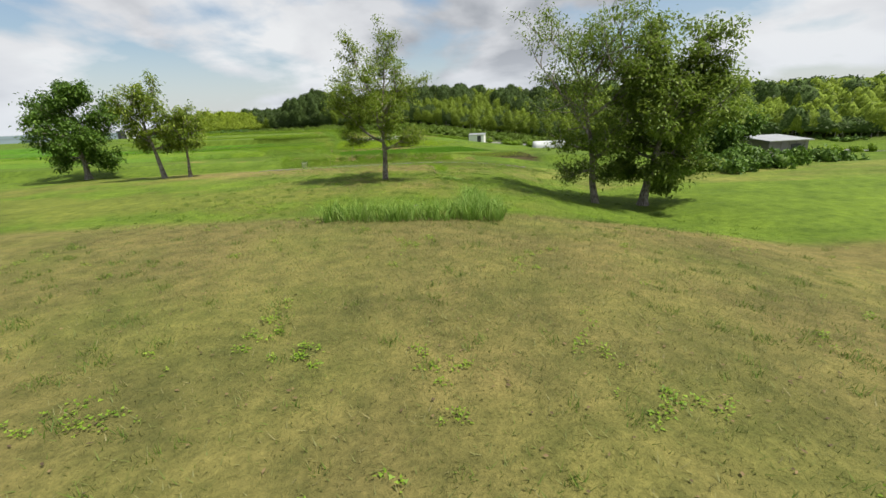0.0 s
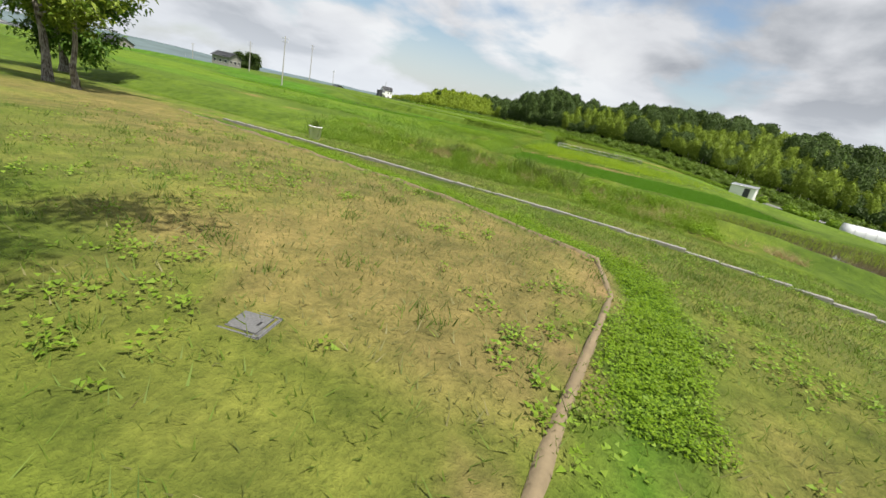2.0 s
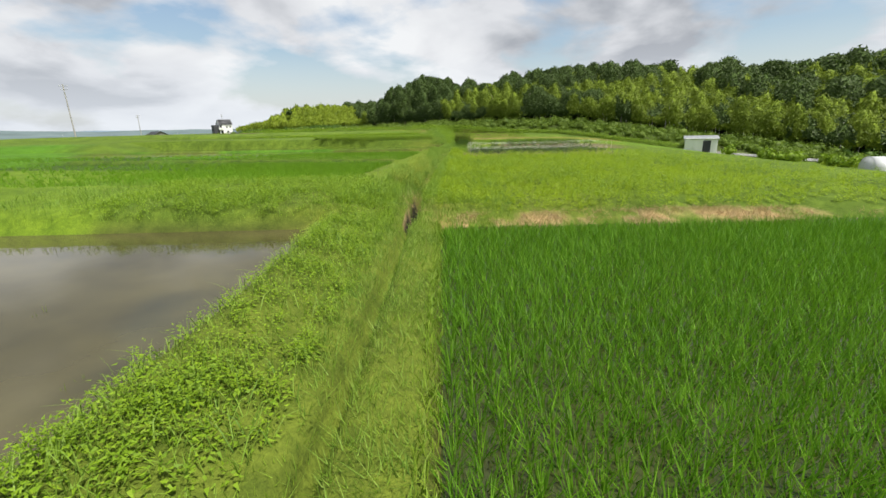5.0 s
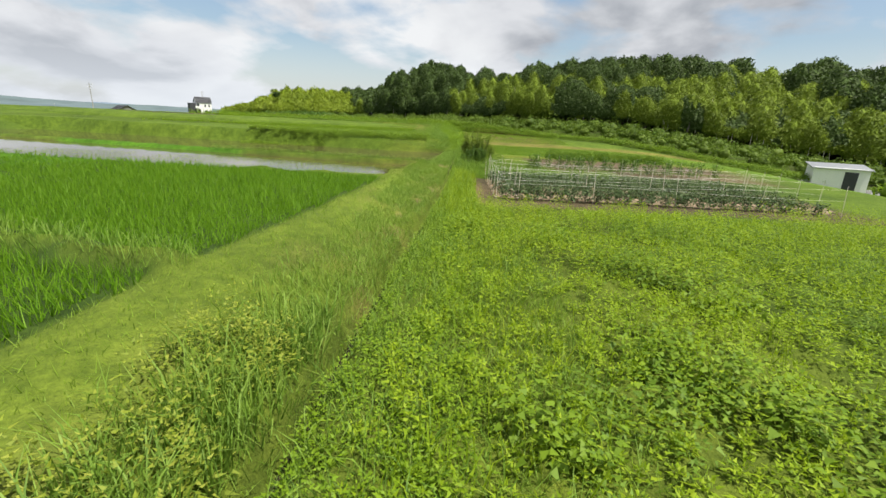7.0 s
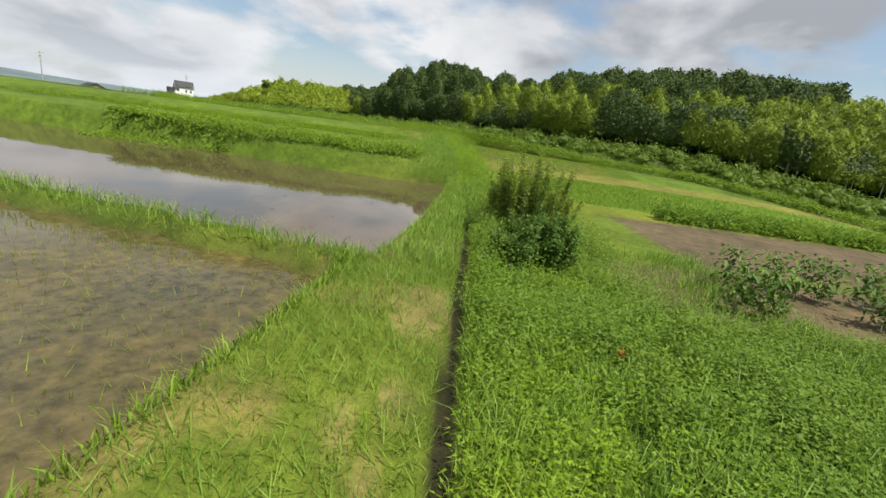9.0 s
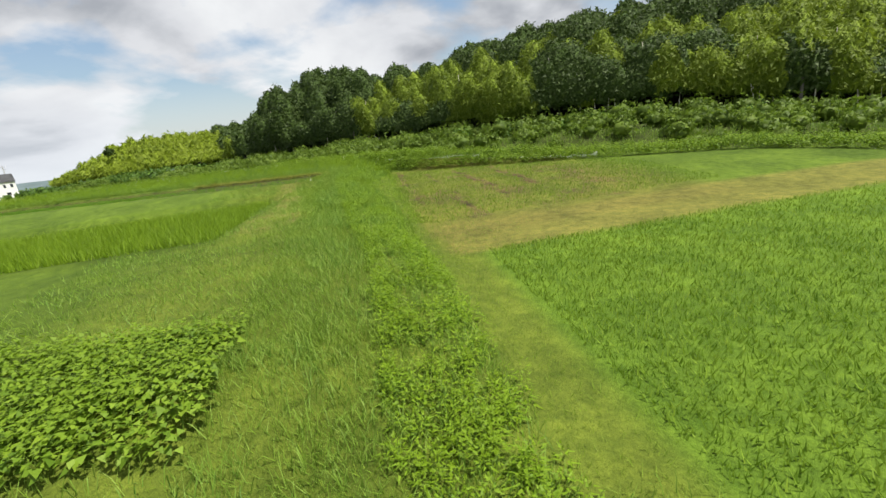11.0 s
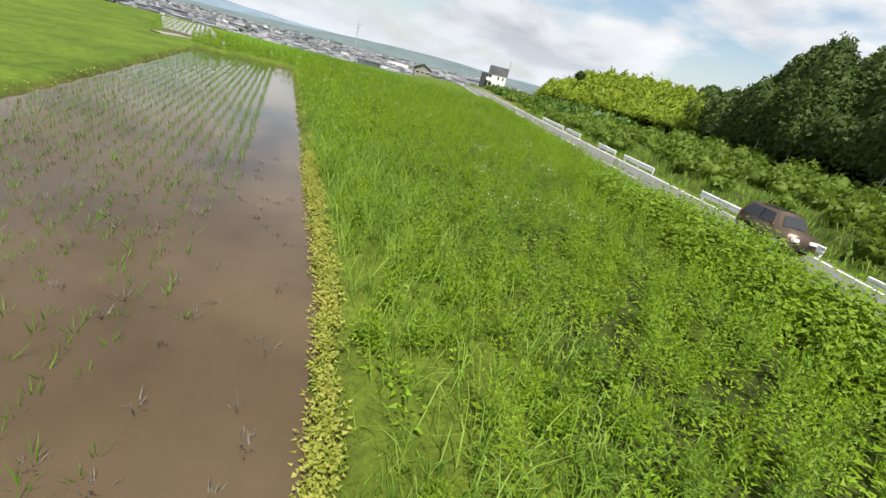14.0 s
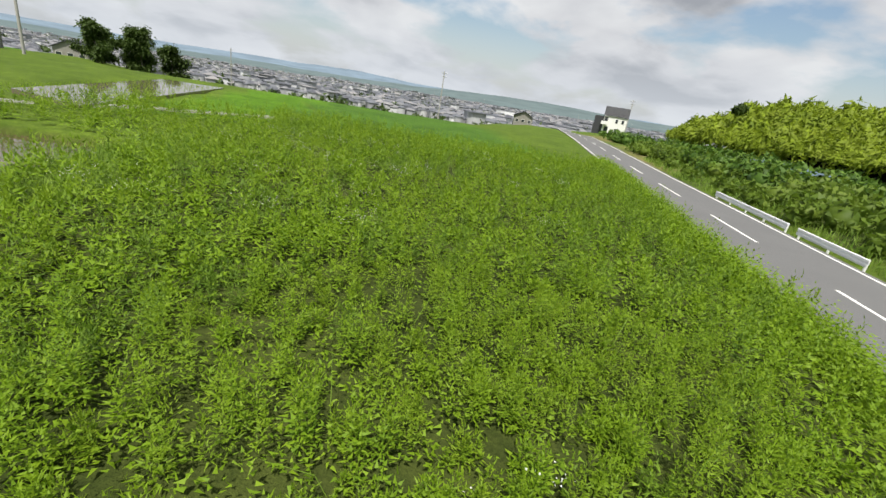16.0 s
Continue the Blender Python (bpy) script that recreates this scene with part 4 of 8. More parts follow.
# ---- trees ----
def tubes(segments, sides=6):
    """Tapered tubes along (a, b, ra, rb) pieces."""
    vs, fs, at = [], [], 0
    ring = np.linspace(0, 2 * np.pi, sides, endpoint=False)
    for a, b, ra, rb in segments:
        a, b = np.array(a), np.array(b)
        d = (b - a) / (np.linalg.norm(b - a) + 1e-9)
        p = np.cross(d, (0.3, 0.9, 0.1) if abs(d[2]) > 0.8 else (0, 0, 1.0))
        p /= np.linalg.norm(p)
        q = np.cross(d, p)
        c = np.cos(ring)[:, None] * p + np.sin(ring)[:, None] * q
        vs += [a + c * ra, b + c * rb]
        k = np.arange(sides)
        j = (k + 1) % sides
        fs.append(np.stack([k, j, j + sides, k + sides], 1) + at)
        at += 2 * sides
    return np.concatenate(vs), [np.concatenate(fs)]


def branch(g, at, heading, length, radius, depth, segs, tips, rise):
    """One bending branch, twigs off its sides, and the places where leaves gather."""
    p, d = np.array(at, float), np.array(heading, float)
    pieces = 4
    for k in range(pieces):
        d = d + g.normal(0, 0.13, 3) + (0, 0, rise)
        d /= np.linalg.norm(d)
        q = p + d * length / pieces
        segs.append((p, q, radius * (1 - 0.2 * k), radius * (1 - 0.2 * (k + 1))))
        if depth == 0 or k >= 1:
            tips.append(q)
        if depth > 0 and k >= 1 - (depth > 1):
            for _ in range(2 if depth > 1 else 1):
                a = g.normal(0, 1, 3)
                a -= d * (a @ d)
                a /= np.linalg.norm(a) + 1e-9
                s = g.uniform(0.5, 1.0)
                branch(g, q, d * math.cos(s) + a * math.sin(s), length * g.uniform(0.42, 0.62), radius * 0.45, depth - 1, segs, tips, rise)
        p = q


def tree(name, at, seed, trunk, height, radius, crown, leaf, mat, label, limbs=9, lean=(0, 0), droop=0.0, depth=2, per_tip=24, cloud=0.3, low=0.0, belly=0.45, thin=1.0, leader=0.86):
    """A tapered trunk running up into the crown, limbs all the way, single leaves gathered round the twigs."""
    g = np.random.default_rng(seed)
    ob = empty(name, at)
    segs, tips = [], []
    stem = [np.array((0, 0, -0.25)), np.array((0, 0, 0.1))]
    for k in range(1, 7):
        f = k / 6
        stem.append(np.array((lean[0] * f + g.normal(0, 0.05) * height / 8, lean[1] * f + g.normal(0, 0.05) * height / 8, leader * height * f)))
    rad = [radius * 1.6, radius * 1.15] + [radius * (1 - 0.86 * k / 6) for k in range(1, 7)]
    for a, b, ra, rb in zip(stem, stem[1:], rad, rad[1:]):
        # swellings and waists between the main bends of the trunk
        cut = [0.0, 0.33, 0.67, 1.0]
        knob = [1.0, g.uniform(0.9, 1.12), g.uniform(0.9, 1.12), 1.0]
        for i in range(3):
            segs.append((a + (b - a) * cut[i], a + (b - a) * cut[i + 1], (ra + (rb - ra) * cut[i]) * knob[i], (ra + (rb - ra) * cut[i + 1]) * knob[i + 1]))
    zs = np.array([s[2] for s in stem])
    for k in range(limbs):
        z = trunk + (leader * height - trunk) * (k + g.uniform(0, 0.6)) / limbs
        f = (z - trunk) / (height - trunk)
        base = np.array([np.interp(z, zs, [s[i] for s in stem]) for i in range(3)])
        reach = crown * math.sin(math.pi * min(0.98, (f + 0.12) / (1.12)) ** (math.log(0.5) / math.log(belly))) * g.uniform(0.72, 1.1)
        a = k * 2.4 + g.normal(0, 0.35)
        e = 0.95 * f + 0.30 - droop + g.normal(0, 0.12)
        h = np.array((math.cos(a) * math.cos(e), math.sin(a) * math.cos(e), math.sin(e)))
        branch(g, base, h, max(reach, 0.35) * 0.92, radius * (0.55 - 0.3 * f), depth, segs, tips, 0.06 - 0.12 * droop)
    tips += [stem[-1] + g.normal(0, 0.2, 3) for _ in range(6)]
    v, f = tubes([(a, b, max(ra, 0.008), max(rb, 0.006)) for a, b, ra, rb in segs])
    put_mesh("trunk", v, f, MAT["furrowed_bark"], ob, True, "grey-brown furrowed bark")
    tip = np.array(tips)
    tip = tip[(tip[:, 2] > low) & (g.uniform(0, 1, len(tip)) < thin)]
    who = np.repeat(np.arange(len(tip)), per_tip)
    n = len(who)
    base = tip[who] + g.normal(0, 1, (n, 3)) * cloud * (0.6, 0.6, 0.42)
    a, e = g.uniform(0, 6.283, n), g.normal(-0.15, 0.45, n)
    d = np.stack([np.cos(a) * np.cos(e), np.sin(a) * np.cos(e), np.sin(e)], 1)
    size = g.uniform(0.65, 1.35, n)
    v, f = leaves(base, d, leaf * size, leaf * 0.5 * size, g, 0.3)
    put_mesh("crown", v, f, mat, ob)
    return tagged(ob, label, "tree")


tree("cherry_tree", (-3.0, 22.9, 0.16), 11, 1.7, 6.7, 0.17, 2.6, 0.105, MAT["cherry"], "grey-barked cherry tree with forked limbs and thin green foliage", 9, (0.1, 0), 0.0, 2, 36, 0.27, 2.0, 0.38, 0.66, 0.66)
tree("cherry_tree", (-20.8, 32.3, 0.0), 12, 2.0, 6.6, 0.17, 2.4, 0.2, MAT["cherry"], "leaning young cherry tree with sparse leaves", 9, (-0.8, 0), 0.0, 2, 8, 0.28, 1.7, 0.45, 0.6, 0.7)
tree("cherry_tree", (-18.9, 32.4, 0.0), 13, 2.0, 5.4, 0.12, 1.9, 0.2, MAT["cherry"], "small cherry tree with thin spreading twigs", 8, (0.1, 0), 0.05, 2, 7, 0.26, 1.6, 0.4, 0.6, 0.7)
tree("broadleaf_tree", (-29.5, 36.0, 0.0), 14, 1.0, 7.2, 0.2, 3.0, 0.24, MAT["shrub"], "dense broadleaf tree with low dark branches", 14, (0, 0), 0.15, 2, 12, 0.42, 0.5, 0.4)
tree("tall_tree", (7.5, 20.6, -1.0), 15, 1.2, 8.0, 0.17, 3.1, 0.14, MAT["tall_tree"], "tall tree with airy feathery crown and open branches", 15, (-0.9, -0.2), 0.12, 2, 15, 0.36, 0.6, 0.55, 0.55, 0.78)
tree("broadleaf_tree", (10.0, 20.9, -1.05), 16, 1.0, 7.6, 0.19, 2.8, 0.18, MAT["tall_tree"], "dense green broadleaf tree with low hanging branches", 19, (0.9, -0.1), 0.28, 2, 14, 0.40, 0.3, 0.5, 0.9, 0.8)


def shoots(name, at, seed, count, spread, height, label, mat="bush_leaf", low=0.12, per=290):
    """A shrub of many upright shoots, leafy all along."""
    g = np.random.default_rng(seed)
    ob = empty(name, at)
    a, r = g.uniform(0, 6.283, count), spread * np.sqrt(g.uniform(0, 1, count))
    foot = np.stack([0.45 * r * np.cos(a), 0.45 * r * np.sin(a), 0 * r - 0.1], 1)
    h = height * g.uniform(0.6, 1.1, count) * (1 - 0.35 * r / spread)
    tip = np.stack([1.15 * r * np.cos(a), 1.15 * r * np.sin(a), h], 1)
    mid = 0.5 * (foot + tip) + np.stack([0.12 * np.cos(a), 0.12 * np.sin(a), 0 * a], 1) * r[:, None]
    for p, m, q in zip(foot, mid, tip):
        v, f = tubes([(p, m, 0.016, 0.010), (m, q, 0.010, 0.004)], 5)
        put_mesh("stem", v, f, MAT["bark"], ob, True)
    who = np.repeat(np.arange(count), per)
    t = (low + (1.04 - low) * g.uniform(0, 1, len(who)) ** 0.8)[:, None]
    base = (1 - t) ** 2 * foot[who] + 2 * t * (1 - t) * mid[who] + t * t * tip[who] + g.normal(0, 0.09, (len(who), 3)) * (1.15 - 0.6 * t)
    b, e = g.uniform(0, 6.283, len(who)), g.normal(0.35, 0.4, len(who))
    d = np.stack([np.cos(b) * np.cos(e), np.sin(b) * np.cos(e), np.sin(e)], 1)
    k = g.uniform(0.6, 1.3, len(who))
    v, f = leaves(base, d, 0.078 * k, 0.038 * k, g, 0.2)
    put_mesh("foliage", v, f, MAT[mat], ob)
    return tagged(ob, label, "shrub")


shoots("shrub", (-26.7, 124.4, -0.42), 17, 64, 1.1, 2.8, "tall feathery shrub of upright leafy shoots beside the ditch", "bush_leaf", 0.26)
shoots("shrub", (-26.2, 121.2, -0.45), 18, 60, 0.95, 1.45, "lower dark leafy shrub in the weeds by the ditch", "shrub", 0.2, 330)
shoots("shrub", (-27.4, 126.3, -0.45), 21, 34, 0.85, 1.5, "yellowish leafy shrub overhanging the ditch", "bush_leaf", 0.1)
shoots("shrub", (-26.2, 124.9, -0.45), 20, 40, 0.9, 1.9, "bushy shrub of upright shoots at the garden edge")
tree("broadleaf_tree", (24.5, 37.0, float(ground_z(24.5, 37.0)) - 0.1), 19, 0.5, 4.2, 0.14, 2.4, 0.26, MAT["shrub"], "rounded dark tree beside a small shed", 14, (0, 0), 0.1, 2, 12, 0.4, 0.3, 0.4)


for k, (x, y, h) in enumerate(((-157, 141, 6.5), (-161, 146, 7.5), (-166, 143, 7.0), (-170, 148, 6.0), (-163, 139, 5.5))):
    tree("broadleaf_tree", (x, y, float(ground_z(x, y)) - 0.1), 240 + k, 0.5, h, 0.2, 2.6, 0.55, MAT["oak"], "dark broadleaf tree in a clump beside the farmhouse", 11, (0, 0), 0.1, 1, 26, 0.7, 0.3, 0.4)


# ---- woods ----
def cores(centres, rx, rz, g):
    """The shaded inside of a crown: a lumpy hull that closes it behind its leaves."""
    n, a, b = len(centres), 10, 6
    th = np.linspace(0, 2 * np.pi, a, endpoint=False)
    ph = np.linspace(-1.4, 1.45, b)
    unit = np.stack([np.outer(np.cos(ph), np.cos(th)), np.outer(np.cos(ph), np.sin(th)), np.repeat(np.sin(ph)[:, None], a, 1)], 2).reshape(-1, 3)
    v = unit[None] * g.uniform(0.72, 1.15, (n, a * b, 1)) * np.stack([rx, rx, rz], 1)[:, None] + centres[:, None]
    i, j = np.meshgrid(np.arange(b - 1), np.arange(a), indexing="ij")
    q = np.stack([i * a + j, i * a + (j + 1) % a, (i + 1) * a + (j + 1) % a, (i + 1) * a + j], 2).reshape(-1, 4)
    f = (np.arange(n)[:, None, None] * a * b + q[None]).reshape(-1, 4)
    return v.reshape(-1, 3), [f]


def crowns(centres, radii, heights, g, per, size, core=0.0, tall=1.0, lobes=10, slim=0.62, fall=0.2, arrange=0.62):
    """Leaf sprays over the lobed outsides of many crowns; tall stretches the lobes upwards."""
    n = len(centres)
    la, le = g.uniform(0, 6.283, (n, lobes)), np.arcsin(g.uniform(-0.6, 1.0, (n, lobes)))
    lp = np.stack([np.cos(la) * np.cos(le), np.sin(la) * np.cos(le), np.sin(le)], 2) * arrange
    lp *= np.stack([radii, radii, heights / 2], 1)[:, None]
    lr = radii[:, None] * g.uniform(0.34, 0.6, (n, lobes))
    who = np.repeat(np.arange(n), per)
    m = len(who)
    lobe = g.integers(0, lobes, m)
    a, e = g.uniform(0, 6.283, m), np.arcsin(g.uniform(-0.7, 1, m))
    out = np.stack([np.cos(a) * np.cos(e), np.sin(a) * np.cos(e), np.sin(e)], 1)
    away = out * (lr[who, lobe] * g.uniform(0.75, 1.05, m))[:, None]
    away[:, 2] *= tall
    base = centres[who] + lp[who, lobe] + away
    k = size * g.uniform(0.6, 1.4, m)
    made = [facing_leaves(base, out, k, k * slim, g, 0.6, fall)]
    if core:
        made.append(cores(centres, radii * core, heights * 0.5 * core, g))
    return join(made)


def hill_places(count, seed, x0, x1, d0, d1, keep=None, power=1.3):
    g = np.random.default_rng(seed)
    x = g.uniform(x0, x1, count)
    d = d0 + (d1 - d0) * g.uniform(0, 1, count) ** power
    y = np.interp(x, FOOT_X, FOOT_Y) + d
    on = keep(x, d, g) if keep is not None else np.ones(count, bool)
    x, y = x[on], y[on]
    return np.stack([x, y, ground_z(x, y)], 1), g


def oak_here(x, d):
    """How far broadleaf trees take the place of bamboo on the hill, from 0 to 1."""
    y = np.interp(x, FOOT_X, FOOT_Y) + d
    west = -54.4 - 0.608 * (y - 175.4)
    hump = step(west - 2, west + 4, x) * (1 - step(-58, -52, x + 0.24 * (d - 20)))
    back = step(16, 24, d) * (1 - step(44, 60, d)) * step(0.52, 0.64, fbm(x, d, 22, 52)) * (x > -58)
    spots = np.clip(1.6 * (fbm(x, d * 1.4, 18, 51) - 0.34), 0, 0.44) * (x > -58)
    return np.clip(np.maximum.reduce([1.6 * hump, back, spots]), 0, 1)


def spaced(p, gap):
    """Leaves out places that crowd an earlier one."""
    cell, kept = {}, []
    for k, (x, y) in enumerate(p[:, :2]):
        i, j = int(x // gap), int(y // gap)
        if all((x - a) ** 2 + (y - b) ** 2 > gap * gap for di in (-1, 0, 1) for dj in (-1, 0, 1) for a, b in cell.get((i + di, j + dj), ())):
            cell.setdefault((i, j), []).append((x, y))
            kept.append(k)
    return p[kept]


def canopy(x0, x1, depth, seed, height, count, names, labels, kinds=("bamboo", "bamboo_mass")):
    """A closed wood on the hill: crowns of two kinds pressed together, leafy all over, open and dark at the foot."""
    g = np.random.default_rng(seed)
    n = int((x1 - x0) * depth / 5)
    q = np.stack([g.uniform(x0 - 3, x1 + 3, n), depth * g.uniform(-0.02, 1.05, n)], 1)
    oak = g.uniform(0.3, 0.7, n) < oak_here(q[:, 0], q[:, 1])
    a, c = spaced(q[oak], 4.6), spaced(q[~oak], 2.7)
    centre = np.concatenate([a, c])
    kind = np.r_[np.ones(len(a), bool), np.zeros(len(c), bool)]
    # bamboo gives way close to a broadleaf tree
    size = np.where(kind, 3.7, 2.6) * g.uniform(0.85, 1.2, len(kind))
    tall = height(centre[:, 0], centre[:, 1], kind) * g.uniform(0.84, 1.14, len(kind))
    xs, ds = np.arange(x0, x1, 0.7), np.r_[np.linspace(0, 3.2, 9), np.arange(3.8, depth, 0.75)]
    xx, dd = np.meshgrid(xs, ds, indexing="ij")
    px, pd = xx.ravel(), dd.ravel()
    px, pd = px + g.normal(0, 0.16, len(px)), pd + g.normal(0, 0.12, len(px)) + 1.6 * (fbm(px, 0 * px, 5.0, seed) - 0.5) * (pd < 12)
    top, who = np.empty(len(px)), np.empty(len(px), int)
    for k in range(0, len(px), 4000):
        r = np.hypot(px[k:k + 4000, None] - centre[None, :, 0], pd[k:k + 4000, None] - centre[None, :, 1]) / size[None]
        dome = tall[None] * np.where(kind[None], 0.34 + 0.66 * np.sqrt(np.maximum(0, 1 - r * r)), 0.40 + 0.60 * np.maximum(0, 1 - r) ** 0.8)
        dome = np.where(r < 1.25, dome, 0.34 * tall[None])
        who[k:k + 4000] = dome.argmax(1)
        top[k:k + 4000] = dome.max(1)
    lump = 1.9 * np.abs(2 * value_noise(px, pd, 2.3, seed + 1) - 1) + 0.9 * np.abs(2 * value_noise(px, pd, 1.2, seed + 2) - 1) - 0.9
    rise = step(-1.0, 3.4, pd - 0.0 * px) ** 0.8
    foot = 1.9 + 1.8 * fbm(px, 0 * px, 4.0, seed + 3)
    py = np.interp(px, FOOT_X, FOOT_Y) + pd
    under = 2.8 * np.clip(1 - pd / 2.2, 0, 1) ** 2
    pz = ground_z(px, py) + np.maximum(foot, (top + lump) * rise)
    py = py + under
    v = np.stack([px, py, pz], 1)
    m, w = len(xs), len(ds)
    i = (np.arange(m - 1)[:, None] * w + np.arange(w - 1)[None]).ravel()
    f = np.stack([i, i + w, i + w + 1, i + 1], 1)
    dark = kind[who[f]].mean(1) > 0.5
    e1, e2 = v[f[:, 2]] - v[f[:, 0]], v[f[:, 3]] - v[f[:, 1]]
    nrm = np.cross(e1, e2)
    area = np.linalg.norm(nrm, axis=1)
    nrm = nrm / (area[:, None] + 1e-9)
    flip = np.sign(np.median(nrm[:, 2]))
    far = np.hypot(v[f[:, 0], 0] + 42, v[f[:, 0], 1] - 150)
    weight = area / (0.25 + 0.011 * far) ** 2 * np.where(v[f[:, 0], 0] > 70, 0.35, 1.0)
    share = g.choice(len(f), count, p=weight / weight.sum())
    t = g.uniform(0, 1, (count, 2, 1))
    base = v[f[share, 0]] * (1 - t[:, 0]) * (1 - t[:, 1]) + v[f[share, 1]] * t[:, 0] * (1 - t[:, 1]) + v[f[share, 2]] * t[:, 0] * t[:, 1] + v[f[share, 3]] * (1 - t[:, 0]) * t[:, 1]
    up = nrm[share] * flip
    base = base + up * g.uniform(-0.15, 0.6, (count, 1)) * (0.5 + 0.5 * (0.4 + 0.01 * far[share])[:, None])
    k = (0.11 + 0.0050 * far[share]) * g.uniform(0.55, 1.4, count)
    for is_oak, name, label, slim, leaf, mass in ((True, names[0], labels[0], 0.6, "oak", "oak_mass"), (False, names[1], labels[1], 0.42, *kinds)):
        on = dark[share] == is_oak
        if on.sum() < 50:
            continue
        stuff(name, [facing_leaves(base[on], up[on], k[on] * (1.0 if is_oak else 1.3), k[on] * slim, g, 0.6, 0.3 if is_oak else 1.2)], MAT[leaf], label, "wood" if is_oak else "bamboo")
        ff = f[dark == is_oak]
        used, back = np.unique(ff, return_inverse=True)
        stuff("inner_" + name, (v[used], [back.reshape(ff.shape)]), MAT[mass], "inner foliage with painted shade, " + label, "wood" if is_oak else "bamboo")
    edge = (pd > 0.4) & (pd < 3.5) & (g.uniform(0, 1, len(pd)) < 0.05)
    return v[edge], np.concatenate([centre, tall[:, None]], 1)[kind], g


def hill_height(x, d, oak):
    hump = np.interp(x, [-116, -106, -94, -80, -64, -54, -40], [0.5, 0.6, 0.95, 1.4, 1.45, 1.15, 1.05])
    return np.where(oak, 9.8 * hump * (0.75 + 0.25 * step(2, 14, d)), 9.2)


def grove_height(x, d, oak):
    top = np.interp(x, [-205, -192, -178, -165, -150, -130, -112, -95], [0.2, 0.3, 0.6, 0.95, 1.12, 1.0, 0.9, 0.85])
    return 9.8 * top * (0.52 + 0.45 * step(0, 20, d)) * np.where(oak, 1.1, 1.0)


edge, oaks, g = canopy(-96, 185, 58, 61, hill_height, 350000, ("broadleaf_wood", "bamboo_wood"), ("dark broadleaf trees massed on the hillside", "feathery yellow-green bamboo thicket on the hillside"))
v, f = tubes([(q - (0, 0, 3.2), q + (g.normal(0, 0.3), 0.3, 0.6), 0.05, 0.035) for q in edge], 4)
stuff("bamboo_culms", (v, f), MAT["stake"], "pale bamboo culms at the edge of the wood", "bamboo")
oaks = oaks[(oaks[:, 1] > 1) & (oaks[:, 1] < 14)]
oy = np.interp(oaks[:, 0], FOOT_X, FOOT_Y) + oaks[:, 1]
oz = ground_z(oaks[:, 0], oy)
v, f = tubes([((a, c, z - 0.5), (a + 0.2, c, z + 0.5 * h), 0.22, 0.14) for a, c, z, h in zip(oaks[:, 0], oy, oz, oaks[:, 2])], 5)
stuff("wood_trunks", (v, f), MAT["bark"], "shaded trunks of the hillside trees", "wood")
g = np.random.default_rng(179)
x = g.uniform(-95, 45, 300)
y = np.interp(x, FOOT_X, FOOT_Y) + g.uniform(-0.8, 2.2, len(x))
r = g.uniform(0.9, 2.0, len(x))
stuff("wood_edge_scrub", [crowns(np.stack([x, y, ground_z(x, y) + 0.6 * r], 1), r, 1.6 * r, g, 100, 0.42, 0.62)], MAT["lush"], "tangled scrub closing the foot of the wood", "scrub")
edge, oaks, g = canopy(-204, -92, 58, 63, grove_height, 90000, ("grove_broadleaf", "bamboo_grove"), ("dark trees at the end of the bamboo grove", "bright bamboo grove on a low rounded hill"), ("grove_bamboo", "grove_mass"))
p, g = hill_places(4, 64, -168, -118, 6, 40)
stuff("grove_trees", [crowns(p + (0, 0, 8.4), g.uniform(1.3, 2.0, len(p)), g.uniform(2.6, 3.6, len(p)), g, 420, 0.6, 0.7)], MAT["oak"], "a few dark trees rising from the bamboo grove", "wood")
p, g = hill_places(640, 68, -112, 185, -0.5, 4)
p = spaced(p, 1.8)
r = g.uniform(0.7, 1.6, len(p))
stuff("wood_understorey", [crowns(p + np.stack([0 * r, 0 * r, 0.5 * r], 1), r, 1.7 * r, g, 130, 0.4, 0.6)], MAT["shrub"], "dark shrubs under the edge of the wood", "scrub")


def roadside(count, seed, s0, s1, n0, n1):
    g = np.random.default_rng(seed)
    s, n = g.uniform(s0, s1, count), g.uniform(n0, n1, count)
    x, y = from_road(s, n)
    return np.stack([x, y, ground_z(x, y)], 1), g, s, n


p, g, s, n = roadside(560, 65, -110, 75, 4.9, 19)
p = p[p[:, 1] < np.interp(p[:, 0], FOOT_X, FOOT_Y) + 3]
r = g.uniform(0.7, 1.6, len(p))
stuff("roadside_scrub", [crowns(p + np.stack([0 * r, 0 * r, 0.45 * r], 1), r, 1.5 * r, g, 115, 0.35, 0.62)], MAT["lush"], "tangled green scrub between the road and the wood", "scrub")
p, g, s, n = roadside(120, 69, -230, -84, -6.5, -4.4)
r = g.uniform(0.9, 1.5, len(p))
stuff("road_hedge", [crowns(p + np.stack([0 * r, 0 * r, 0.5 * r], 1), r, 1.6 * r, g, 110, 0.45, 0.65)], MAT["kudzu"], "tangled hedge below the falling road", "scrub")
p, g, s, n = roadside(170, 66, 38, 115, 7.0, 26)
r = g.uniform(0.8, 2.0, len(p))
stuff("grove_scrub", [crowns(p + np.stack([0 * r, 0 * r, 0.4 * r], 1), r, 1.5 * r, g, 170, 0.50, 0.6)], MAT["shrub"], "rounded shrubs below the bamboo grove", "scrub")
g = np.random.default_rng(67)
x = g.uniform(15, 40, 26)
y = 30 + 0.45 * (x - 15) + g.normal(0, 1.2, 26)
r = g.uniform(0.7, 1.4, 26)
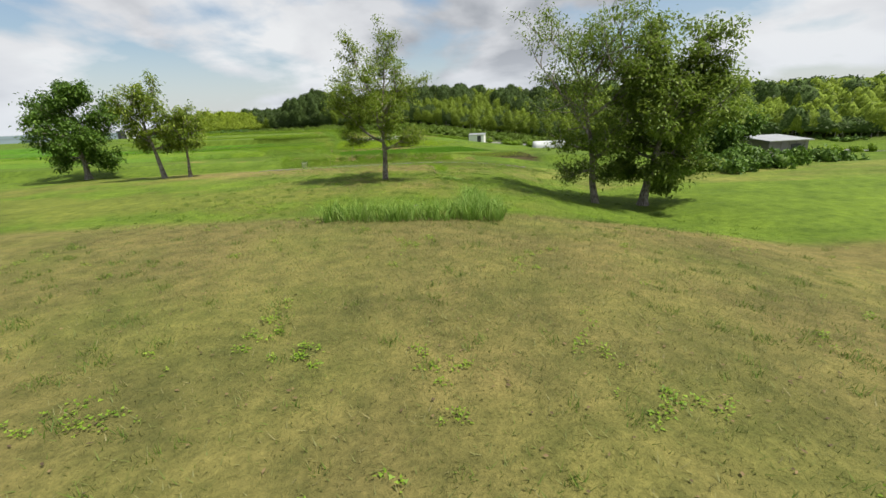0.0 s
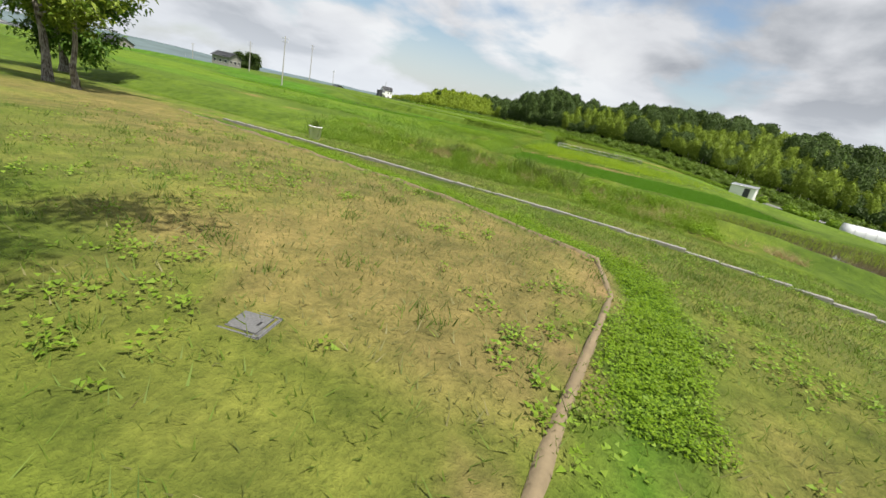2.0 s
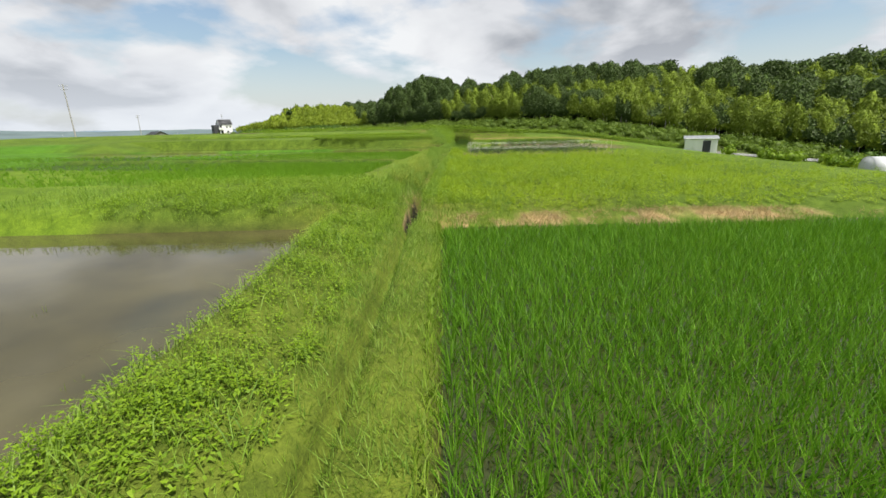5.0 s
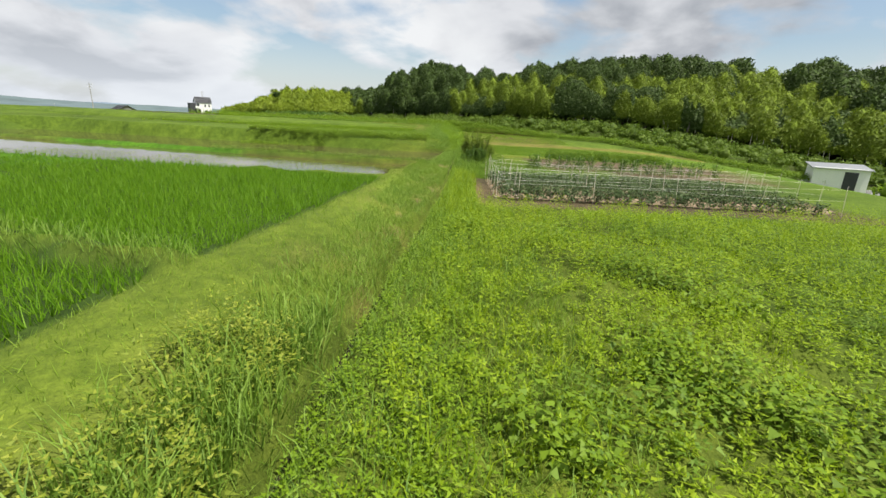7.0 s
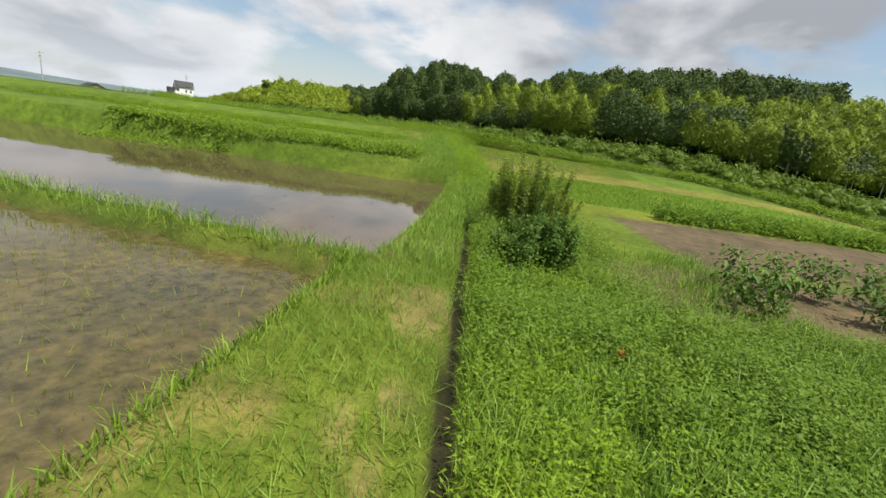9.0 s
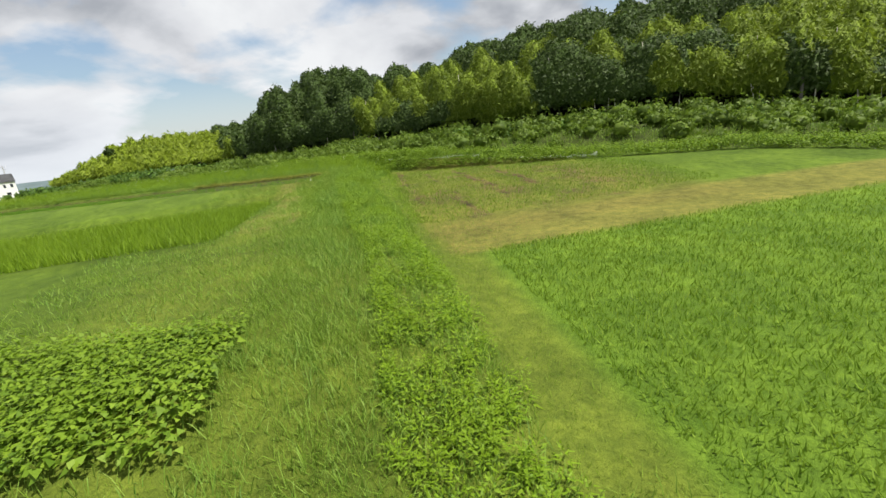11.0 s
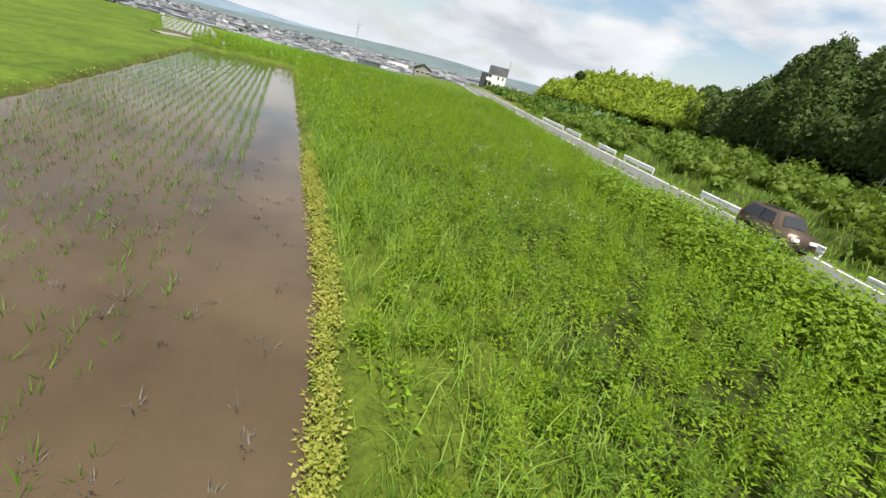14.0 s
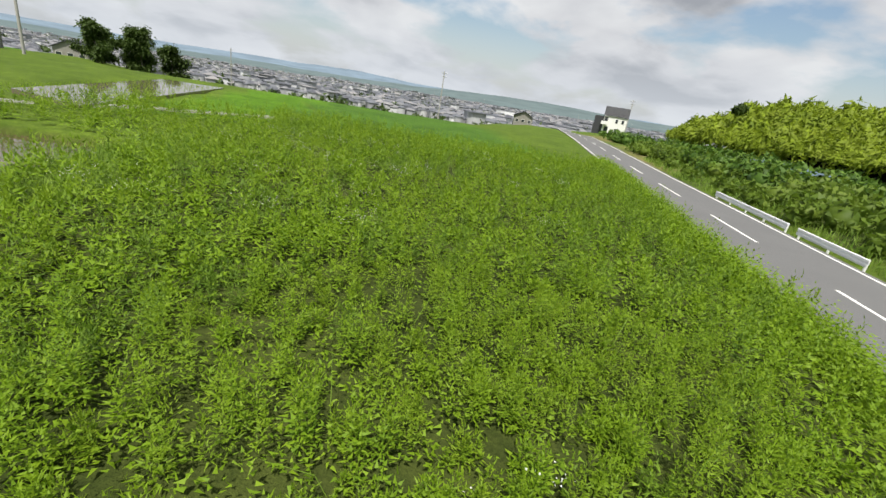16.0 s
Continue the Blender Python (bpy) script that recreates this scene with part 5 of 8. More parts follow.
stuff("lawn_hedge", [crowns(np.stack([x, y, ground_z(x, y) + 0.4 * r], 1), r, 1.5 * r, g, 330, 0.3, 0.6)], MAT["shrub"], "uneven hedge at the edge of the lawn", "hedge")


# ---- grass, rice and weeds ----
def lawn_keep(u, v):
    x, y = to_xy(u, v)
    return (y < 37.55) * np.exp(-(((v - way_v(u)) / 7.5) ** 2))


p, g = along(101, -84, -36, way_v, 13, 190, lawn_keep)
green = p[:, 1] + 1.5 * (fbm(p[:, 0], p[:, 1], 1.5, 59) - 0.5) > 14.0
q, g2 = along(175, -50, -33, lambda u: way_v(u) + 1.5, 8.5, 420, lambda u, v: (to_xy(u, v)[1] < 37.5) * (lawn_edge(*to_xy(u, v)) > 0.2) * (to_xy(u, v)[1] > 31))
p = np.concatenate([p, q])
green = np.r_[green, np.ones(len(q), bool)] & (g.uniform(0, 1, len(p)) > 0.9 * lawn_dry(p[:, 0], p[:, 1]))
stuff("lawn_grass", [spikes(p[~green], g, 0.065, 0.012, 1.4)], MAT["lawn_blade"], "short sun-scorched lawn grass in yellow and green", "grass")
stuff("lawn_grass", [spikes(p[green], g, 0.065, 0.011, 1.3)], MAT["lawn_green"], "short mown lawn grass, fresh green with dry wisps", "grass")


def tuft_keep(u, v):
    x, y = to_xy(u, v)
    green = step(12.5, 15, y)
    return (y < 37) * (fbm(x, y, 0.9, 71) > 0.675 - 0.12 * green) * (fbm(x, y, 0.35, 72) > 0.45) * np.exp(-(((v - way_v(u)) / 8) ** 2))


p, g = along(102, -82, -36, way_v, 12, 60, tuft_keep)
stuff("lawn_weeds", [weeds(p, g, 0.07, 8, 0.055, 0.028, (0.2, 0.9), 0.25, 0.06, True)], MAT["verge"], "low green weeds tufting the lawn", "weeds")


g = np.random.default_rng(166)
x, y = g.uniform(-12, 12, 900), g.uniform(1.5, 36, 900) ** 1.0
big = g.uniform(0, 1, 900) ** 3
who = np.repeat(np.arange(900), (14 + 60 * big).astype(int))
x, y = x[who] + g.normal(0, 1, len(who)) * (0.05 + 0.09 * big[who]), y[who] + g.normal(0, 1, len(who)) * (0.05 + 0.09 * big[who])
stuff("lawn_tufts", [spikes(np.stack([x, y, ground_z(x, y)], 1), g, 0.10, 0.011, 1.0)], MAT["tuft"], "dark green tufts dotted over the scorched lawn", "grass")
x, y = g.uniform(-11, 11, 1500), g.uniform(1.0, 14, 1500)
p = np.stack([x, y, ground_z(x, y) + 0.03], 1)
a = g.uniform(0, 6.283, len(p))
stuff("fallen_leaves", [leaves(p, np.stack([np.cos(a), np.sin(a), 0 * a], 1), g.uniform(0.03, 0.075, len(p)), g.uniform(0.02, 0.04, len(p)), g, 0.0)], MAT["dead_leaf"], "brown dead leaves scattered on the lawn", "leaves")


def strip_keep(u, v):
    x, y = to_xy(u, v)
    d = lawn_edge(x, y)
    return (np.abs(d - 0.5) < 0.18 + 0.42 * fbm(x, y, 1.2, 61)) * (d > 0.08) * (x > -15.5) * (y > 27.6)


p, g = scatter(120000, 103, -50, -34, -4, 17, strip_keep)
stuff("clover_strip", [weeds(p, g, 0.10, 10, 0.032, 0.020, (0.1, 0.9), 0.25, 0.07, True)], MAT["fresh_weed"], "dense clover strip edging the lawn", "weeds")


def reed_keep(u, v):
    x, y = to_xy(u, v)
    a = (np.abs(y - 12.75 - 0.12 * np.maximum(-1.0 - x, 0)) < 0.5) & (x > -3.7) & (x < 1.6)
    b = (np.abs(x - np.interp(y, [12.2, 14, 16.7], [1.2, 1.3, 1.05])) < np.interp(y, [12.2, 13.5, 15, 16.8], [0.6, 0.65, 0.45, 0.2])) & (y > 12.2) & (y < 16.8)
    return (a | b) * (0.25 + 0.75 * step(0.35, 0.6, fbm(x, y, 0.45, 106)))


p, g = scatter(62000, 104, -70, -58, -4, 7, reed_keep)
stuff("reed_clump", [blades(p, g, 0.66, 0.021, 1.0, 1.3)], MAT["reed"], "tall clump of arching reed grass on the lawn", "grass")

g = np.random.default_rng(105)
x = np.r_[g.normal(0.4, 0.17, 50), g.normal(0.85, 0.13, 34)]
y = np.r_[g.normal(22.4, 0.14, 50), g.normal(22.0, 0.11, 34)]
p = np.stack([x, y, ground_z(x, y)], 1)
stuff("butterbur", [weeds(p, g, 0.09, 5, 0.10, 0.11, (0.0, 0.4))], MAT["reed"], "patch of round pale green butterbur leaves", "weeds")


def free_of(u, v, *boxes):
    out = np.ones(len(u), bool)
    for u0, u1, v0, v1 in boxes:
        out &= ~((u > u0) & (u < u1) & (v > v0) & (v < v1))
    return out


def wet(u, v):
    return (p6_near(v) - 0.2, 0.9, -0.1, 50), (-22, 0.7, -17.5, -4.0), (37.6, 44.8 + cross_bank(v), -60, p3_right(u) + 0.05), (45.9 + cross_bank(v), 62.1, -60, p4_right(u) + 0.05)


def dry_land(u, v):
    """Meadow and bank: neither water, crop nor garden."""
    x, y = to_xy(u, v)
    s5, n5 = to_p5(u, v)
    k = free_of(u, v, *wet(u, v)) & (y > 37.76) & ~((x > -11.9) & (y - 0.1 * np.maximum(x + 8, 0) > 40.7) & (y < 51.3))
    k &= ~((u > 7.8) & (u < p2_end(v) + 0.1) & (v < p2_right(u) - 0.1) & (p2_bund(u, v) > 0.28)) & (np.abs(y - 37.65) > 0.1)
    k &= ~((u > 29.8) & (u < 40.0) & (v > 2.05)) & ~((u > 45) & (u < 57.4) & (v > 6.2))
    k &= ~((np.abs(s5 - 21.7) < 22.2) & (n5 > -3.3) & (n5 < p5_edge(s5) + 0.05))
    return k & (np.abs(v - ditch_v(u)) > np.where((u > 24) & (u < 39), 0.02 + 0.26 * fbm(u, v, 1.1, 49), np.where((u > 39) & (u < 64), 0.02 + 0.17 * fbm(u, v, 1.3, 49), 0.07))) & ~slit(u, v) & ((worn(u, v) < 0.5) | (value_noise(u, v, 0.07, 99) > 0.6))


p, g = along(110, -44, 99, way_v, 11, 190, lambda u, v: dry_land(u, v) * np.exp(-(((v - way_v(u)) / 4.2) ** 2)))
stuff("verge_grass", [spikes(p, g, 0.12, 0.011, 1.1)], MAT["verge"], "green meadow grass on the banks and along the ditch path", "grass")


p, g = along(144, -44, 99, way_v, 2.4, 360, lambda u, v: dry_land(u, v) * (0.35 + 0.65 * step(0.35, 0.6, fbm(*to_xy(u, v), 0.8, 95))))
stuff("fine_grass", [spikes(p, g, 0.20, 0.012, 1.1)], MAT["long"], "fine soft grass between the coarser tufts", "grass")


p, g = along(145, -42, -30, 1.8, 7.5, 800, lambda u, v: dry_land(u, v) * (0.25 + 0.75 * step(0.3, 0.55, fbm(*to_xy(u, v), 0.7, 97))) * (0.08 + 0.92 * (fbm(*to_xy(u, v), 1.6, 33) < 0.50)))
stuff("bank_grass", [spikes(p, g, 0.24, 0.011, 1.2)], MAT["verge"], "thick tussocky grass on the bank before the first paddy", "grass")


def lumpy(u, v, scale=1.3):
    return 0.25 + 0.75 * step(0.42, 0.58, fbm(*to_xy(u, v), scale, 73))


def rise_keep(u, v):
    return dry_land(u, v) * lumpy(u, v, 0.7)


p, g = along(160, 66, 97, -5.0, 4.5, 130, rise_keep)
stuff("meadow_grass", [spikes(p, g, 0.2, 0.018, 1.1)], MAT["long"], "tufted grass on the rise beside the long paddy", "grass")


def first_bank(u, v):
    x, y = to_xy(u, v)
    return np.exp(-(((y - 39.5 - 0.1 * np.maximum(x + 8, 0)) / 0.95) ** 2)) * dry_land(u, v) * lumpy(u, v) * (0.10 + 0.90 * (fbm(x, y, 1.6, 33) < 0.50))


bands = [
    along(111, -42, -30, 2.0, 6.5, 420, first_bank),
    along(112, -36, -22, -4.2, 3.2, 60, lambda u, v: dry_land(u, v) * lumpy(u, v)),
    along(113, -22, 8, -3.0, 1.3, 170, lambda u, v: dry_land(u, v) * lumpy(u, v)),
    along(114, 0.6, 8, -10, 8, 90, lambda u, v: dry_land(u, v) * lumpy(u, v)),
    along(115, 0, 104, lambda u: ditch_v(u) + 0.7, 0.75, 110, lambda u, v: dry_land(u, v) * lumpy(u, v)),
    along(116, 3, 26, lambda u: ditch_v(u) - 0.9, 0.9, 90, lambda u, v: dry_land(u, v) * lumpy(u, v)),
    along(117, 40, 63, lambda u: ditch_v(u) + 1.6, 1.4, 190, lambda u, v: dry_land(u, v) * lumpy(u, v)),
    along(118, 44.6, 51, -10, 9, 120, lambda u, v: dry_land(u, v) * (u < 46.1 + cross_bank(v))),
    along(157, 45.5, 62, lambda u: ditch_v(u) - 0.75, 0.65, 190, lambda u, v: dry_land(u, v)),
    along(119, 62.3, 66.5, -9, 9, 150, lambda u, v: lumpy(u, v)),
    along(167, 62.5, 80, lambda u: ditch_v(u) - 1.0, 1.2, 150, lambda u, v: lumpy(u, v, 0.8)),
    along(120, 76, 98, lambda u: ditch_v(u) + 0.4, 1.6, 190, lambda u, v: dry_land(u, v) * lumpy(u, v)),
    along(164, 20.8, 25, -11, 7.5, 150, lambda u, v: 1.0 * (p2_bund(u, v) < 0.4)),
    along(121, 0.8, 30, lambda u: ditch_v(u) + 2.2, 1.3, 30, lambda u, v: dry_land(u, v) * lumpy(u, v)),
]
stuff("long_grass", [blades(q, g, 0.34, 0.013, 1.05, 0.9) for q, g in bands], MAT["long"], "long arching grass on the paddy banks and ditch sides", "grass")
susuki = [
    along(151, 7, 20, lambda u: ditch_v(u) - 0.75, 0.55, 110, lambda u, v: lumpy(u, v, 0.9)),
    along(152, 3, 14, lambda u: ditch_v(u) - 1.3, 0.7, 60, lambda u, v: dry_land(u, v) * lumpy(u, v, 0.9)),
]
stuff("tall_grass", [blades(np.repeat(q, 3, 0), g, 0.62, 0.016, 0.8, 1.0, 0.12) for q, g in susuki], MAT["long"], "tall arching grass standing beside the open ditch", "grass")
edges = [
    along(122, 39.2, 62.2, lambda u: np.where(u < 46, p3_right(u) + 0.12, p4_right(u)), 0.22, 260),
    along(124, -21, 0.5, -4.25, 0.25, 200),
    along(125, -34, -23, -1.2, 0.4, 60),
    along(126, -23.5, 0.7, -0.12, 0.14, 300),
]
stuff("margin_grass", [blades(q, g, 0.22, 0.018, 0.9, 0.8) for q, g in edges], MAT["verge"], "bright grass fringing the paddies", "grass")


def straw_keep(u, v):
    x, y = to_xy(u, v)
    lump = fbm(x, y, 1.6, 33) > 0.55
    a = ((u > 0.2) & (u < 1.9) & (v > 0.7) & (v < 16)) * step(0.36, 0.50, fbm(x, y, 1.1, 46))
    b = (np.abs(y - bank_line(x)) < 0.85) * (fbm(x, y, 0.9, 33) > 0.555) * (x > -14) * (x < 6) * 1.1
    c = slit(u, v) * (np.abs(v - ditch_v(u)) > 0.2) * 1.4 + (np.abs(v - ditch_v(u) + 0.4) < 0.5) * (u > 1) * (u < 60) * (fbm(x, y, 1.6, 33) > 0.62)
    return np.maximum.reduce([a, b * 0.9, c * 0.7])


p, g = scatter(120000, 127, -1, 62, -4, 16, straw_keep)
q, g2 = scatter(90000, 148, -40, -30, -5, 12, straw_keep)
m, g3 = along(169, 0.1, 1.9, 7.2, 6.8, 420, lambda u, v: step(0.35, 0.50, fbm(*to_xy(u, v), 1.1, 46)))
stuff("dry_grass", [spikes(p, g, 0.18, 0.014, 1.8), spikes(m, g3, 0.17, 0.014, 1.9), spikes(q, g2, 0.24, 0.013, 1.7)], MAT["straw"], "bleached cut grass drying on the banks", "grass")


def lime_keep(u, v):
    x, y = to_xy(u, v)
    edge = ditch_v(u) + 0.9 + 0.6 * (fbm(x, y, 2.0, 75) - 0.5)
    return (u < np.where(v > 2.0, 30.6, 29.8)) * (v > edge) * np.exp(-((np.maximum(v - 6, 0) / 9) ** 2)) * (0.45 + 0.55 * step(0.35, 0.5, fbm(x, y, 1.8, 74)))


p, g = scatter(28000, 128, 2.0, 31, -1, 26, lime_keep)
p = spaced(p, 0.32)
tall = step(0.36, 0.64, 0.6 * fbm(p[:, 0], p[:, 1], 2.2, 70) + 0.4 * value_noise(p[:, 0], p[:, 1], 0.7, 50))
q, g2 = scatter(16000, 154, 2.8, 29, -0.5, 16, lambda u, v: lime_keep(u, v) * (fbm(*to_xy(u, v), 1.4, 63) > 0.5))
stuff("lime_grass", [blades(q, g2, 0.55, 0.013, 0.7, 0.8)], MAT["lime"], "pale grass standing up through the lime-green weeds", "grass")
g2 = np.random.default_rng(150)
uu, vv = g2.uniform(4, 28, 70), g2.uniform(1.5, 22, 70)
uu, vv = np.repeat(uu, 26) + g2.normal(0, 0.38, 1820), np.repeat(vv, 26) + g2.normal(0, 0.5, 1820)
q = np.stack([*to_xy(uu, vv), ground_z(*to_xy(uu, vv))], 1)
stuff("dark_weeds", [weeds(q, g2, 0.60, 20, 0.10, 0.032, (0.0, 0.9), 0.3, 0.14, True)], MAT["weed"], "taller dark weeds in clumps across the field", "weeds")
stuff("lime_weeds", [weeds(*(lambda q, h: (q, g, h))(*clumps(p, g, (0.18 + 0.68 * tall) * g.uniform(0.7, 1.25, len(p)), 6, 0.19)), 13, 0.10, 0.030, (0.1, 1.1), 0.2, 0.08, True, (0.85, 1.1))], MAT["lime"], "bright lime-green weeds filling an unplanted field", "weeds")
p, g = along(129, 3, 62, lambda u: ditch_v(u) + 0.9, 1.0, 42, lambda u, v: dry_land(u, v) * 0.9)
q, g2 = along(130, 40, 52, 2.9, 1.4, 20, lambda u, v: dry_land(u, v) * 0.9)
stuff("ditch_weeds", [weeds(p, g, 0.24, 18, 0.085, 0.024, (0.0, 1.0), 0.3, 0.13, True), weeds(q, g2, 0.3, 20, 0.085, 0.034, (0.0, 0.8), 0.3, 0.14, True)], MAT["fresh_weed"], "broadleaf weeds crowding the ditch", "weeds")
p, g = along(177, 48.5, 60, 3.3, 1.8, 16, lambda u, v: dry_land(u, v) * (v > ditch_v(u) + 0.4))
p = spaced(p, 0.34)
dim = fbm(p[:, 0], p[:, 1], 1.4, 45) + 0.2 * g.uniform(-1, 1, len(p)) < 0.5
for pick, mat, label in ((dim, "lush", "dark leafy growth under the ditch shrubs"), (~dim, "olive", "yellowish leafy growth round the ditch shrubs")):
    q, h = clumps(p[pick], g, g.uniform(0.35, 0.95, int(pick.sum())), 7, 0.2)
    stuff("shrub_weeds", [weeds(q, g, h, 20, 0.085, 0.03, (0.0, 1.0), 0.25, 0.08, True, (0.85, 1.1))], MAT[mat], label, "weeds")
p, g = along(168, 27, 40, lambda u: ditch_v(u) + 0.95, 0.6, 150, lambda u, v: lumpy(u, v, 0.7))
stuff("ditch_grass", [blades(p, g, 0.52, 0.014, 0.9, 0.9)], MAT["lime"], "loose yellow-green grass between the ditch and the garden", "grass")
p, g = along(158, 6.5, 19, lambda u: ditch_v(u) - 0.85, 0.75, 24, lambda u, v: lumpy(u, v, 0.8))
stuff("ditch_herbs", [weeds(p, g, 0.70, 42, 0.10, 0.028, (0.1, 1.0), 0.3, 0.17, True)], MAT["olive"], "bushy yellowish-green herbs along the open ditch", "weeds")
g = np.random.default_rng(161)
uu, vv = g.uniform(5, 27, 26), g.uniform(0.9, 9, 26)
uu[:3], vv[:3] = (11.2, 10.0, 15.3), (0.8, 2.1, 3.8)
uu, vv = np.repeat(uu, 16) + g.normal(0, 0.33, 416), np.repeat(vv, 16) + g.normal(0, 0.33, 416)
p = np.stack([*to_xy(uu, vv), ground_z(*to_xy(uu, vv))], 1)
stuff("creeper", [weeds(p, g, 0.60, 15, 0.11, 0.085, (-0.2, 0.6), 0.4, 0.2, True)], MAT["kudzu"], "broad-leaved creeper climbing over the lime-green weeds", "vines")
p, g = along(131, -20, 7, -3.0, 1.2, 55, lambda u, v: lumpy(u, v))
q, g2 = along(142, 0.8, 7.8, -8, 5.5, 40, lambda u, v: dry_land(u, v) * lumpy(u, v))
stuff("bank_weeds", [weeds(p, g, 0.30, 19, 0.09, 0.028, (0.0, 0.8), 0.3, 0.14, True), weeds(q, g2, 0.34, 14, 0.10, 0.036, (0.0, 0.8), 0.3, 0.13, True)], MAT["fresh_weed"], "leafy weeds on the bank above the paddy", "weeds")
p, g = along(171, -26.5, -21.8, -9.5, 8.5, 20, lambda u, v: dry_land(u, v) * lumpy(u, v, 1.0))
stuff("bund_weeds", [weeds(p, g, 0.55, 26, 0.09, 0.03, (0.0, 1.0), 0.3, 0.14, True)], MAT["weed"], "tall leafy weeds on the bank between two paddies", "weeds")
p, g = along(172, -42, -29, 1.5, 7.5, 13, lambda u, v: dry_land(u, v) * (np.abs(to_xy(u, v)[1] - bank_line(to_xy(u, v)[0]) - 0.2) < 1.3) * (fbm(*to_xy(u, v), 0.9, 33) < 0.55))
q, h = clumps(p, g, g.uniform(0.2, 0.42, len(p)), 6, 0.2)
stuff("bank_herbs", [weeds(q, g, h, 14, 0.075, 0.028, (0.0, 1.0), 0.25, 0.08, True, (0.85, 1.1))], MAT["fresh_weed"], "leafy herbs among the grass of the first bank", "weeds")
p, g = along(176, -44, -28, 1.5, 9.0, 16, lambda u, v: dry_land(u, v) * np.exp(-(((to_xy(u, v)[1] - bank_line(to_xy(u, v)[0]) - 0.15) / 0.55) ** 2)) * (fbm(*to_xy(u, v), 0.9, 33) < 0.55) * step(0.45, 0.6, fbm(*to_xy(u, v), 2.0, 44)))
who = np.repeat(np.arange(len(p)), 34)
q = p[who] + np.concatenate([g.normal(0, 0.11, (len(who), 2)), np.zeros((len(who), 1))], 1)
stuff("bank_tussocks", [blades(q, g, 0.50, 0.013, 0.9, 0.9)], MAT["dark_tussock"], "coarse dark tussocks on the crest of the first bank", "grass")
p, g = along(141, 78, 97, lambda u: ditch_v(u) + 0.2, 2.8, 20, lambda u, v: dry_land(u, v) * lumpy(u, v, 0.9))
q, g2 = along(159, 60, 97, lambda u: ditch_v(u) + 0.4, 1.1, 30, lambda u, v: lumpy(u, v, 0.9))
m, g3 = along(180, 80, 97, lambda u: ditch_v(u) - 0.3, 1.7, 3.2, lambda u, v: dry_land(u, v))
who = np.repeat(np.arange(len(m)), 46)
m = m[who] + np.concatenate([g3.normal(0, 0.13, (len(who), 2)), np.zeros((len(who), 1))], 1)
stuff("path_tussocks", [blades(m, g3, 0.50, 0.014, 1.0, 1.0)], MAT["long"], "long arching tussocks along the end of the path", "grass")
stuff("path_weeds", [weeds(p, g, 0.22, 18, 0.08, 0.026, (0.0, 0.9), 0.3, 0.14, True), weeds(q, g2, 0.42, 24, 0.15, 0.030, (0.1, 1.1), 0.35, 0.14, True)], MAT["fresh_weed"], "mixed weeds over the ditch near the road", "weeds")


# ---- rice ----
def paddy_rows(u0, u1, v0, v1, row, gap, seed, keep=None, across=False):
    """Hills of rice in straight rows."""
    g = np.random.default_rng(seed)
    a, b = (row, gap) if across else (gap, row)
    u, v = np.meshgrid(np.arange(u0, u1, a), np.arange(v0, v1, b), indexing="ij")
    u, v = u.ravel() + g.normal(0, 0.02, u.size), v.ravel() + g.normal(0, 0.02, v.size)
    if keep is not None:
        on = keep(u, v, g)
        u, v = u[on], v[on]
    return u, v, g


def rice(u, v, z, g, per, height, width, lean=0.35, spread=0.05):
    x, y = to_xy(u, v)
    p = np.repeat(np.stack([x, y, np.full(len(x), z)], 1), per, 0)
    return spikes(p, g, height, width, lean, spread)


u, v, g = paddy_rows(-29, 0.4, 0.15, 21.5, 0.28, 0.17, 121, lambda u, v, g: (u > p6_near(v) + 0.2) & ((v < 9) | (g.uniform(0, 1, len(u)) < np.exp(-((v - 9) / 10) ** 2) + 0.15)))
stuff("rice_crop", [rice(u, v, -1.04, g, 19, 0.34, 0.022, 0.75, 0.13)], MAT["rice"], "rows of green rice standing in a thin film of water", "rice")


def p2_keep(u, v, g):
    far = np.maximum(-v - 10, 0)
    return (u < p2_end(v)) & (v < p2_right(u) - 0.15) & (p2_bund(u, v) > 0.3) & (g.uniform(0, 1, len(u)) < np.exp(-((far / 9) ** 2)) + 0.08)


u, v, g = paddy_rows(8.1, 50, -60, -1.5, 0.28, 0.2, 122, p2_keep)
stuff("rice_crop", [rice(u, v, -0.30, g, 13, 0.31, 0.022, 0.6, 0.10)], MAT["field_rice"], "dense field of even green rice", "rice")
u, v, g = paddy_rows(76.8, 87.2, -45, -5.4, 0.3, 0.2, 123, lambda u, v, g: (g.uniform(0, 1, len(u)) < np.exp(-((np.maximum(-v - 12, 0) / 12) ** 2)) + 0.1), True)
stuff("rice_crop", [rice(u, v, 1.25, g, 12, 0.34, 0.03, 0.6, 0.10)], MAT["pale_rice"], "yellow-green rice in soft rows", "rice")
u, v, g = paddy_rows(38.2, 45.7, -45, -1.6, 0.30, 0.22, 124, lambda u, v, g: (fbm(u, v, 3.0, 81) > 0.36) & (u > 39.5 - 0.06 * v) & (v < p3_right(u) - 0.2))
stuff("rice_seedlings", [rice(u, v, -0.50, g, 3, 0.17, 0.012, 0.9)], MAT["pale_rice"], "sparse rice seedlings in greenish water", "rice")
s, n, g = paddy_rows(0.3, 43.2, -2.7, 2.9, 0.32, 0.22, 125, lambda s, n, g: (g.uniform(0, 1, len(s)) < 0.62 + 0.33 * step(8, 18, s)) & (n < 2.3 + 0.01 * s))
u, v = from_p5(s, n)
